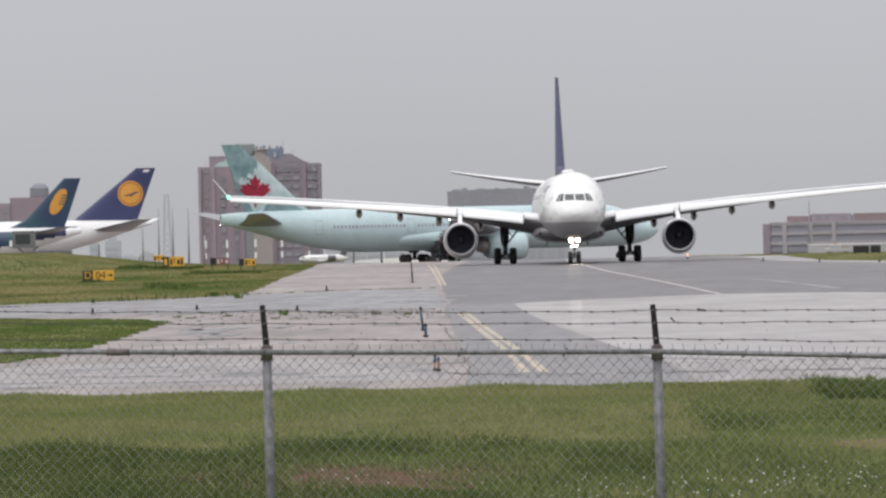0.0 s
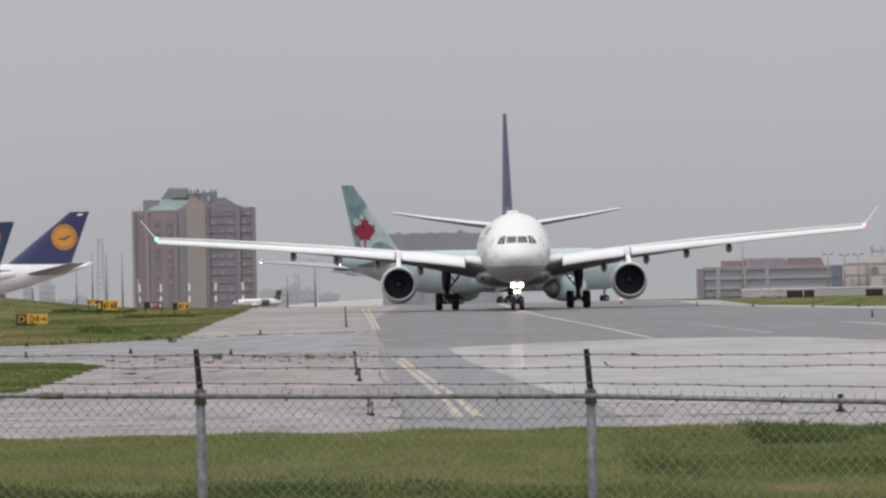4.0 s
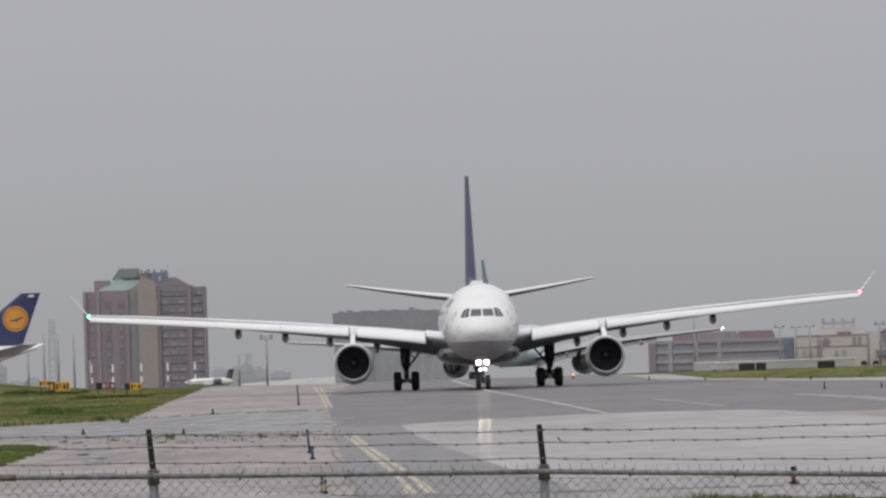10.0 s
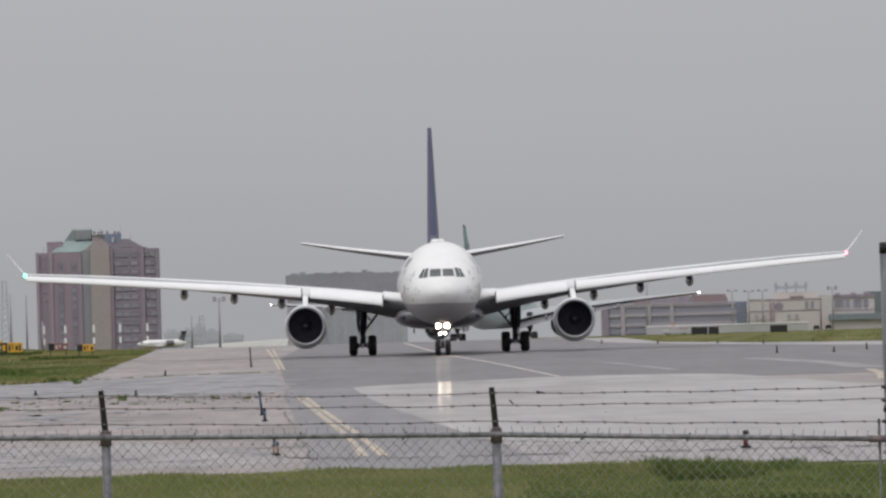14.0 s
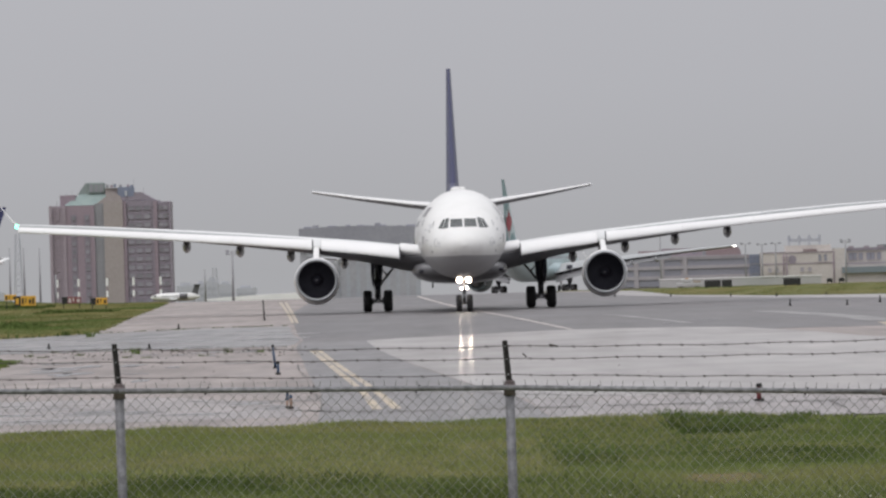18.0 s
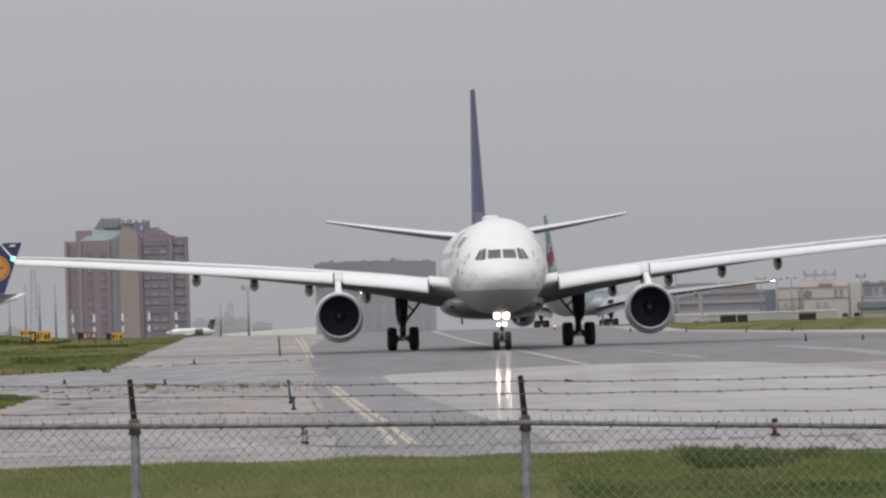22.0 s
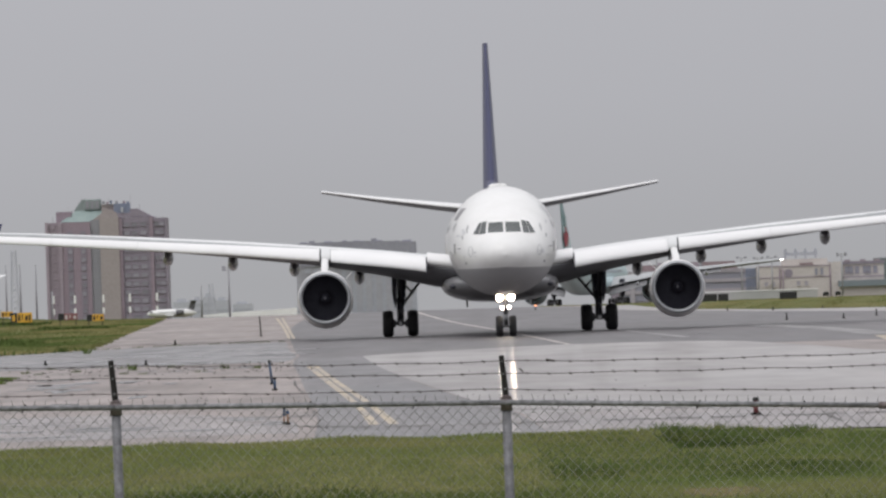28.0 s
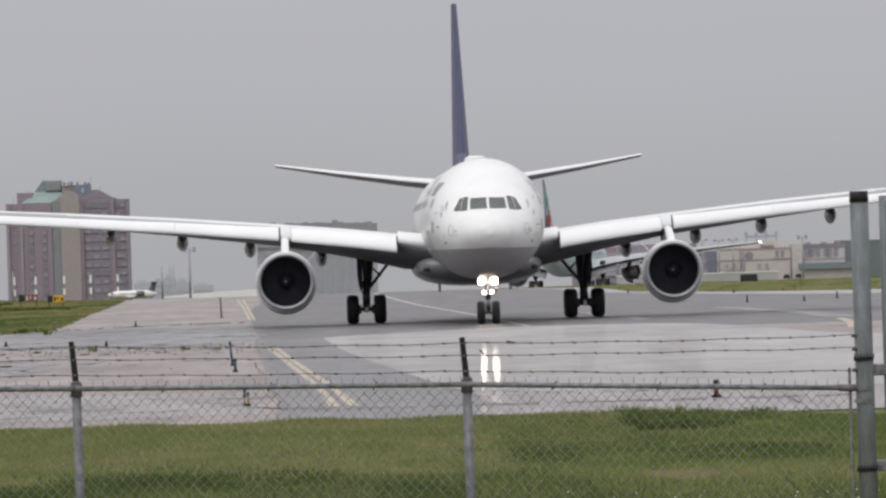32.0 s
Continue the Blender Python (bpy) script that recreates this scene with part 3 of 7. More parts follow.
for line, width, label in (
        ([(-4.95, 243), (-4.80, 235), (-4.37, 218.7), (-3.87, 202.9)], 0.045, "dark wandering crack in the pavement"),
        ([(-3.45, 186), (-3.04, 171.9), (-2.63, 154.7)], 0.035, "dark wandering crack in the pavement"),
        ([(-3.6, 158), (-1.3, 153.3), (3.8, 152.6), (9.5, 151.6)], 1.1, "dark tar-filled joint across the taxiway"),
        ([(0.9, 171.0), (3.3, 164.2), (4.4, 164.0), (6.4, 163.6)], 0.9, "dark joint at the edge of the concrete panel"),
        ([(7.60, 137.2), (7.74, 144), (7.89, 151.4)], 0.07, "weedy diagonal crack in the pavement"),
        ([(-18, 286.4), (-6.2, 286.2)], 0.9, "dark pavement joint with weeds"),
        ([(-13.5, 262), (-5.2, 258)], 0.5, "hairline joint between concrete slabs"),
        ([(-12.5, 228), (-4.6, 226)], 0.35, "hairline joint between concrete slabs"),
        ([(-12.0, 198), (-3.8, 196)], 0.30, "hairline joint between concrete slabs"),
        ([(-13.0, 166), (-3.2, 163)], 0.25, "hairline joint between concrete slabs"),
        ([(-6, 452), (6, 446), (20, 440)], 1.1, "tar-filled joint across the asphalt")):
    crack(line, width, int(abs(line[0][1])), label)


# ---- grass ----
def blades(name, count, xr, yr, height, width, material, label, inside=None, base=None, seed=1, lean=0.35):
    """Grass as single leaning blades, two triangles each, all in one mesh."""
    rng = np.random.default_rng(seed)
    x = rng.uniform(*xr, count)
    y = rng.uniform(*yr, count)
    if inside is not None:
        keep = inside(x, y)
        x, y = x[keep], y[keep]
    n = len(x)
    patch = 0.75 + 0.5 * np.sin(x * 1.7 + 2.0 * np.sin(y * 0.23)) * np.sin(y * 0.31 + x * 0.4)
    h = height * rng.uniform(0.45, 1.15, n) * np.clip(patch, 0.45, 1.3)
    a = rng.uniform(0, 2 * np.pi, n)
    w = width * rng.uniform(0.6, 1.3, n)
    z = np.zeros(n) if base is None else base(x, y)
    lx, ly = lean * h * rng.normal(0, 1, n), lean * h * rng.normal(0, 1, n)
    c, s = np.cos(a) * w, np.sin(a) * w * 0.3
    v = np.stack([np.stack([x - c, y - s, z - 0.02], 1), np.stack([x + c, y + s, z - 0.02], 1),
                  np.stack([x + c * 0.6 + lx * 0.5, y + s + ly * 0.5, z + h * 0.6], 1),
                  np.stack([x + lx, y + ly, z + h], 1)], 1).reshape(-1, 3)
    i = np.arange(n)[:, None] * 4
    f = np.concatenate([i + [0, 1, 2], i + [0, 2, 3]])
    return tagged(mesh_np(name, v, f, material), label, "grass", kind="stuff")


def island_a(x, y):
    """The near grass corner on the left."""
    edge = np.interp(y, [180, 190, 219, 246, 260, 268, 276, 282], [-14.8, -14.0, -14.2, -14.8, -15.1, -16.5, -19.2, -23.0])
    return (x < edge + 0.15 * np.sin(y * 0.9)) & (y > 178) & (y < 283)


def island_b(x, y):
    """The far grass on the left, which rises to a low bank."""
    low = np.interp(x, [-90, -27.6, -22.9, -19.9, -17.8], [335, 342, 350, 360, 373])
    edge = np.interp(y, [340, 373, 420, 463, 540, 609, 662, 720], [-17.6, -17.8, -19.0, -20.3, -22.2, -23.9, -25.0, -27.0])
    return (x < edge + 0.2 * np.sin(y * 0.5)) & (y > low) & (y < 700)


def bank_z(x, y):
    t = np.clip((y - 490) / 150, 0, 1)
    rise = np.interp(x, HILL_X, HILL_H) * t * t * (3 - 2 * t)
    roll = 0.10 * np.sin(x * 0.35 + 1.0) * np.sin(y * 0.045) * np.clip((-20 - x) / 6, 0, 1)
    return rise + np.maximum(roll, -0.02) + 0.02 + np.array([ground_z(v) for v in np.atleast_1d(y)])


def turf(name, inside, xr, yr, step, zf, label):
    """The soil under a grass island, as a closed grid of quads that keep to its outline."""
    xs, ys = np.arange(*xr, step[0]), np.arange(*yr, step[1])
    gx, gy = np.meshgrid(xs, ys)
    z = zf(gx.ravel(), gy.ravel())
    v = np.stack([gx.ravel(), gy.ravel(), z], 1)
    cols = len(xs)
    ok = inside(gx.ravel(), gy.ravel()).reshape(gx.shape)
    q = []
    for j in range(len(ys) - 1):
        for i in range(cols - 1):
            if ok[j, i] and ok[j, i + 1] and ok[j + 1, i] and ok[j + 1, i + 1]:
                a = j * cols + i
                q.append((a, a + 1, a + cols + 1, a + cols))
    return tagged(mesh_np(name, v, q, M_SOIL, smooth=True), label, "ground", kind="structure")


turf("grass_island", island_a, (-60, -13, ), (178, 284), (0.2, 0.5), lambda x, y: 0.02 + 0 * x, "level grass corner between the taxiways")
turf("grass_island", island_b, (-90, -17), (330, 702), (0.3, 1.5), bank_z, "grass bank rising beside the taxiway")
blades("grass_tufts", 120000, (-36, -13.5), (178, 283), 0.055, 0.035, M_CORNER, "yellow-green mown grass corner between taxiways", island_a, lambda x, y: 0.02 + 0 * x, 2)
blades("grass_tufts", 170000, (-62, -17), (333, 700), 0.07, 0.10, M_FARGRASS, "yellow-green grass bank beside the taxiway", island_b, bank_z, 3)
blades("grass_tufts", 80000, (10, 62), (505, 760), 0.07, 0.10, M_FARGRASS, "yellow-green grass strip beyond the taxiway",
       lambda x, y: y > np.interp(x, [10, 17.7, 18.4, 24.2, 32, 62], [740, 690, 586, 540, 517, 505]), lambda x, y: np.array([ground_z(v) for v in y]), 4)
bm = bmesh.new()
poly(bm, [(17.6, 700, 0.02), (18.4, 586, 0.02), (24.2, 540, 0.02), (32, 517, 0.02), (90, 500, 0.02), (90, 700, 0.02)])
tagged(part("grass_strip", bm, M_SOIL), "grass strip beyond the far edge of the taxiway", "ground", kind="structure")


def near_field(x, y):
    edge = 141.4 + 0.5 * np.sin(x * 1.1) + np.where(x > 3, -(x - 3) * 1.6, 0)
    bald = (((x + 3.1) / 2.2)**2 + ((y - 91.5) / 7.2)**2) * (1 + 0.5 * np.sin(x * 3.1 + y * 0.7)) < 0.74 + 0.60 * np.sin(x * 91.7 + y * 57.3)
    thin = np.zeros(np.shape(x), bool)
    for cx, cy, rx, ry in DRY_SPOTS:
        thin |= ((x - cx) / rx)**2 + ((y - cy) / ry)**2 < 0.6 + 0.7 * np.sin(x * 83.1 + y * 41.7)
    return (y < edge) & ~bald & ~thin


def rough_field(x, y):
    """Where the grass has grown tall and dark: nearer than a wavering line, thinning out over a few metres."""
    line = np.interp(x, [-16, -9.5, -8, -6, -3.4, -2, -0.4, 1.1, 2.0, 3.0, 5, 9], [106, 106, 106, 105.5, 105.5, 104.5, 102, 101, 98.5, 95, 91, 90])
    line = line + 1.1 * np.sin(x * 1.3 + 0.4) + 0.7 * np.sin(x * 3.7) + 1.4 * np.sin(x * 0.7 + y * 0.5)
    chance = 1 / (1 + np.exp(-(line - y) / 1.3))
    clump = 0.55 + 0.45 * np.sin(x * 1.9 + 2 * np.sin(y * 0.31)) * np.sin(y * 0.43 + x)
    return near_field(x, y) & (np.mod(np.sin(x * 127.1 + y * 311.7) * 4375.85, 1.0) < chance * (0.45 + 0.55 * clump))


DRY_SPOTS = [(3.8, 101.5, 0.7, 2.6), (-8.8, 107.5, 0.6, 2.4), (-7.2, 108.5, 0.35, 1.6), (-1.4, 121, 0.25, 1.5)]
blades("grass_field", 560000, (-16, 11), (66, 147.5), 0.105, 0.0078, M_GRASS, "green mown grass field behind the fence", near_field, None, 5)
blades("grass_field", 20000, (-16, 11), (137.5, 142.5), 0.12, 0.012, M_GRASS, "taller ragged grass along the pavement edge", near_field, None, 6, 0.45)
blades("tall_weeds", 30000, (1.6, 9.0), (120, 139), 0.21, 0.012, M_GRASS, "clump of taller grass in the field",
       lambda x, y: ((x - 5.3) / 1.7)**2 + ((y - 131) / 7)**2 < 1 - 0.6 * np.sin(x * 2.1) * np.sin(y * 0.8), None, 7, 0.4)
blades("tall_weeds", 8000, (3.6, 6.9), (127, 136), 0.28, 0.013, M_WEEDM, "clump of tall dark weeds in the grass",
       lambda x, y: ((x - 5.2) / 1.4)**2 + ((y - 132) / 3.5)**2 < 1 - 0.6 * np.sin(x * 4) * np.sin(y * 1.3), None, 17, 0.4)
blades("tall_weeds", 190000, (-15, 9), (64, 110), 0.16, 0.010, M_ROUGH, "darker taller grass patches in the field", rough_field, None, 8, 0.4)
blades("tall_weeds", 92000, (-15, 0.8), (80, 106), 0.17, 0.010, M_WEED, "darkest tall grass beside the bare earth",
       lambda x, y: rough_field(x, y) & (np.sin(x * 0.8 + 0.6) * np.sin(y * 0.22) - 0.15 * (x + 5) > -0.45), None, 9, 0.4)
blades("tall_weeds", 6000, (0.8, 5.6), (108, 121), 0.14, 0.011, M_WEEDM, "darker green patch in the mown grass",
       lambda x, y: ((x - 3.0) / 1.9)**2 + ((y - 115) / 4.5)**2 < 0.9 - 0.6 * np.sin(x * 2.6) * np.sin(y * 0.7), None, 37, 0.4)
blades("tall_weeds", 7000, (3.6, 6.0), (122, 133), 0.24, 0.011, M_WEED, "dark hollow among the tall weeds",
       lambda x, y: ((x - 4.8) / 0.95)**2 + ((y - 127.5) / 4)**2 < 1 - 0.6 * np.sin(x * 3.3) * np.sin(y * 1.1), None, 41, 0.4)
blades("tall_weeds", 4500, (1.6, 6.5), (107, 114), 0.14, 0.009, M_WEED, "dark streaks in the mown grass",
       lambda x, y: near_field(x, y) & (np.sin(x * 1.7 + 1.2 * np.sin(y * 0.5)) > -0.2), None, 42, 0.4)
blades("tall_weeds", 26000, (1.4, 9), (106, 139), 0.12, 0.008, M_WEEDM, "thin darker growth in the mown grass",
       lambda x, y: near_field(x, y) & (np.sin(x * 1.1 + 1.5 * np.sin(y * 0.17)) * np.sin(y * 0.23 + x * 0.6) > -0.5 - 0.1 * (x - 3)), None, 38, 0.4)
blades("tall_weeds", 2600, (-5.4, -0.8), (84.5, 98.5), 0.10, 0.010, M_ROUGH, "sparse shoots on the bare earth",
       lambda x, y: np.sin(x * 3.1 + y * 1.3) * np.sin(y * 2.2 - x) > -0.1, None, 43, 0.4)
blades("dry_grass", 22000, (-4.8, 1.7), (104, 127), 0.10, 0.008, M_STRAW, "paler dry blades among the mown grass",
       lambda x, y: near_field(x, y) & (np.sin(x * 1.6 + np.sin(y * 0.3)) * np.sin(y * 0.33 + x * 0.5) > -0.6), None, 39, 0.4)

rng = random.Random(11)
bm = bmesh.new()
for i in range(260):
    x, y = rng.uniform(-0.6, 6.0), rng.triangular(77, 90.5, 82)
    if rng.random() > 0.85 - 0.08 * abs(x - 2.5):
        continue
    z, r = rng.uniform(0.10, 0.18), rng.uniform(0.006, 0.014)
    bmesh.ops.create_icosphere(bm, subdivisions=1, radius=r, matrix=pose(x, y, z))
for i in range(14):
    bmesh.ops.create_icosphere(bm, subdivisions=1, radius=rng.uniform(0.007, 0.014), matrix=pose(rng.uniform(-3.6, -1.0), rng.uniform(84, 92), 0.12))
tagged(part("clover_flowers", bm, M_FLOWER), "scattered white clover heads in the grass", "flowers", kind="stuff")
bm = bmesh.new()
for cx, cy, rx, ry in DRY_SPOTS:
    poly(bm, [(cx + 0.85 * rx * math.cos(a), cy + 0.85 * ry * math.sin(a) * (1 + 0.25 * math.sin(3 * a)), 0.002) for a in np.linspace(0, 2 * math.pi, 30, endpoint=False)])
tagged(part("bare_earth", bm, M_DRY), "thin dry patches in the grass", "earth", kind="stuff")
bm = bmesh.new()
poly(bm, [(-3.1 + 2.3 * math.cos(a), 91.5 + 7.2 * math.sin(a) * (1 + 0.25 * math.sin(3 * a)), -0.01) for a in np.linspace(0, 2 * math.pi, 40, endpoint=False)], (0, 0, 0.012))
tagged(part("bare_earth", bm, M_BARE), "patch of bare reddish earth in the grass", "earth", kind="structure")


# ---- aircraft ----
class Body:
    """A fuselage's outline: half width, top and bottom at each distance from the nose."""

    def __init__(self, length, r, cz, high=1.0, tail=19.0, nose_off=6.67, tail_z=1.75, split=-1.87):
        k = r / 2.82
        self.length, self.r, self.cz, self.off, self.split = length, r, cz, nose_off, split
        ns = [0, 0.15, 0.5, 1, 1.8, 2.9, 4, 5, 6.5, 8.5, 10]
        nw = [0.02, 0.62, 1.05, 1.41, 1.83, 2.20, 2.44, 2.59, 2.73, 2.80, 2.82]
        nt = [-0.68, -0.26, 0.04, 0.28, 0.58, 1.06, 1.62, 2.08, 2.50, 2.75, 2.82]
        nb = [-0.70, -1.12, -1.48, -1.82, -2.18, -2.46, -2.62, -2.71, -2.78, -2.81, -2.82]
        ss = [s * k for s in ns] + [length - tail] + [length - tail * f for f in (0.72, 0.45, 0.22, 0.06, 0.0)]
        w = [v * k for v in nw] + [r] + [r * f for f in (0.93, 0.70, 0.42, 0.19, 0.09)]
        top = [v * k * (high if v > 1 else 1) for v in nt] + [r * high] + [r * high * f for f in (1.0, 0.99, 0.955, 0.90, 0.86)]
        bot = [v * k for v in nb] + [-r] + [-r + (tail_z + r) * f for f in (0.12, 0.40, 0.72, 0.93, 1.0)]
        self.w, self.top, self.bot = smooth_curve(ss, w), smooth_curve(ss, top), smooth_curve(ss, bot)
        self.k = k

    def ring(self, s):
        t, b = self.top(s), self.bot(s)
        return self.w(s), self.cz + (t + b) / 2, max((t - b) / 2, 0.01)

    def front(self, x, z):
        """How far behind the nose the skin lies at (x, z), seen from ahead."""
        lo, hi = 0.0, 14.0
        for _ in range(40):
            s = (lo + hi) / 2
            w, c, h = self.ring(s)
            if (x / w)**2 + ((z - c) / h)**2 > 1:
                lo = s
            else:
                hi = s
        return hi

    def side(self, s, z):
        w, c, h = self.ring(s)
        return w * math.sqrt(max(1 - ((z - c) / h)**2, 0.0))

    def build(self, parent, upper, lower, n=28):
        s = np.concatenate([np.linspace(0, 1, 26)**2.0 * 12 * self.k, np.linspace(12 * self.k, self.length, 46)[1:]])
        for name, material in (("upper_fuselage", upper), ("lower_fuselage", lower)):
            bm, last = bmesh.new(), None
            for v in s:
                w, c, h = self.ring(v)
                cut = math.asin(min(max((self.cz + self.split * self.k - c) / h, -1), 1))
                a0, a1 = (cut, math.pi - cut) if name == "upper_fuselage" else (math.pi - cut, 2 * math.pi + cut)
                ring = [bm.verts.new((w * math.cos(a), v - self.off, c + h * math.sin(a))) for a in np.linspace(a0, a1, n)]
                if last:
                    for i in range(n - 1):
                        if (last[i].co - last[i + 1].co).length + (ring[i].co - ring[i + 1].co).length > 1e-3:
                            bm.faces.new((last[i], last[i + 1], ring[i + 1], ring[i]))
                last = ring
            bmesh.ops.recalc_face_normals(bm, faces=bm.faces[:])
            part(name, bm, material, parent, smooth=True)

    def front_patch(self, bm, corners, lift=0.015, n=4):
        """A pane let into the nose: four corners (x, z), seen from ahead."""
        a, b, c, d = [Vector(p) for p in corners]
        g = []
        for j in range(n + 1):
            p, q = a.lerp(d, j / n), b.lerp(c, j / n)
            row = []
            for i in range(n + 1):
                u = p.lerp(q, i / n)
                row.append(bm.verts.new((u.x, self.front(u.x, u.y) - self.off - lift, u.y + lift * 0.5)))
            g.append(row)
        for j in range(n):
            for i in range(n):
                bm.faces.new((g[j][i], g[j][i + 1], g[j + 1][i + 1], g[j + 1][i]))
        return bm

    def side_patch(self, bm, s0, s1, z0, z1, side, lift=0.012, n=3):
        g = []
        for j in range(n + 1):
            z = z0 + (z1 - z0) * j / n
            g.append([bm.verts.new((side * (self.side(s, z) + lift), s - self.off, z)) for s in (s0, s1)])
        for p, q in zip(g, g[1:]):
            bm.faces.new((p[0], p[1], q[1], q[0]))
        return bm


def foil(u):
    """Half thickness of an aerofoil, at u from its nose (0) to its tail (1), as a share of its thickness."""
    u = min(max(u, 0.0), 1.0)
    return 5 * (0.2969 * math.sqrt(u) - 0.126 * u - 0.3516 * u * u + 0.2843 * u**3 - 0.1036 * u**4)


def surface(rows, side=1, n=12, upright=False):
    """A wing or fin lofted through sections: (span, nose, chord, rise, thickness share, droop in degrees)."""
    us = [(1 - math.cos(math.pi * i / n)) / 2 for i in range(n + 1)]
    loop = [(u, foil(u)) for u in reversed(us)] + [(u, -foil(u)) for u in us[1:-1]]
    bm, last = bmesh.new(), None
    rings = []
    for span, nose, chord, rise, thick, droop in rows:
        c, s = math.cos(radians(droop)), math.sin(radians(droop))
        ring = []
        for u, h in loop:
            a, b = (u - 1) * chord, h * thick * chord
            y, z = nose + chord + a * c, a * s + b * c
            ring.append(bm.verts.new((z, y, span) if upright else (side * span, y, rise + z)))
        if last:
            for i in range(len(ring)):
                j = (i + 1) % len(ring)
                bm.faces.new((last[i], last[j], ring[j], ring[i]))
        last = ring
        rings.append(ring)
    bmesh.ops.recalc_face_normals(bm, faces=bm.faces[:])
    for ring in (rings[0], rings[-1]):
        bm.faces.new([bm.verts.new(v.co) for v in ring])
    return bm


def fin_skin(rows, y, z):
    """Half thickness of an upright fin at (y, z)."""
    (z0, n0, c0, _, t0, _), (z1, n1, c1, _, t1, _) = rows[0], rows[-1]
    f = (z - z0) / (z1 - z0)
    nose, chord, t = n0 + (n1 - n0) * f, c0 + (c1 - c0) * f, t0 + (t1 - t0) * f
    return foil((y - nose) / chord) * t * chord


def emblem(rows, outline, side, lift):
    """A painted shape on a fin's side: a fan from its middle to its outline, lying on the skin."""
    cy = sum(p[0] for p in outline) / len(outline)
    cz = sum(p[1] for p in outline) / len(outline)
    bm, rings = bmesh.new(), []
    for f in (0.02, 0.2, 0.4, 0.6, 0.8, 1.0):
        pts = [(cy + (y - cy) * f, cz + (z - cz) * f) for y, z in outline]
        rings.append([bm.verts.new((side * (fin_skin(rows, y, z) + lift), y, z)) for y, z in pts])
    for a, b in zip(rings, rings[1:]):
        for i in range(len(a)):
            j = (i + 1) % len(a)
            bm.faces.new((a[i], a[j], b[j], b[i]))
    bm.faces.new(rings[0])
    return bm


def round_shape(cy, cz, ry, rz, n=32, lean=0.0):
    return [(cy + ry * math.cos(a) + lean * rz * math.sin(a), cz + rz * math.sin(a)) for a in np.linspace(0, 2 * math.pi, n, endpoint=False)]


def wheel_mesh(r, w, n=28):
    bm = bmesh.new()
    lathe(bm, [(-w * 0.30, 0.02), (-w * 0.30, r * 0.42), (-w * 0.46, r * 0.50), (-w * 0.5, r * 0.80), (-w * 0.42, r * 0.94), (-w * 0.2, r), (w * 0.2, r),
               (w * 0.42, r * 0.94), (w * 0.5, r * 0.80), (w * 0.46, r * 0.50), (w * 0.30, r * 0.42), (w * 0.30, 0.02)], n, "x")
    return bm


WHEELS = []


def wheel(parent, at, r, w, spin):
    ob = part("wheel", wheel_mesh(r, w), M_TYRE, parent, "black rubber tyre on a dark hub", True)
    hub = bmesh.new()
    lathe(hub, [(-w * 0.34, 0.03), (-w * 0.34, r * 0.36), (w * 0.34, r * 0.36), (w * 0.34, 0.03)], 16, "x")
    ob.matrix_basis = pose(*at)
    ob.data.materials.append(M_STEEL)
    me2 = bpy.data.meshes.new("hub")
    hub.to_mesh(me2)
    hub.free()
    bm = bmesh.new()
    bm.from_mesh(ob.data)
    k = len(bm.faces)
    bm.from_mesh(me2)
    bm.faces.ensure_lookup_table()
    for f in bm.faces[k:]:
        f.material_index = 1
    bm.to_mesh(ob.data)
    bm.free()
    if spin:
        WHEELS.append((ob, at, r))
    return ob


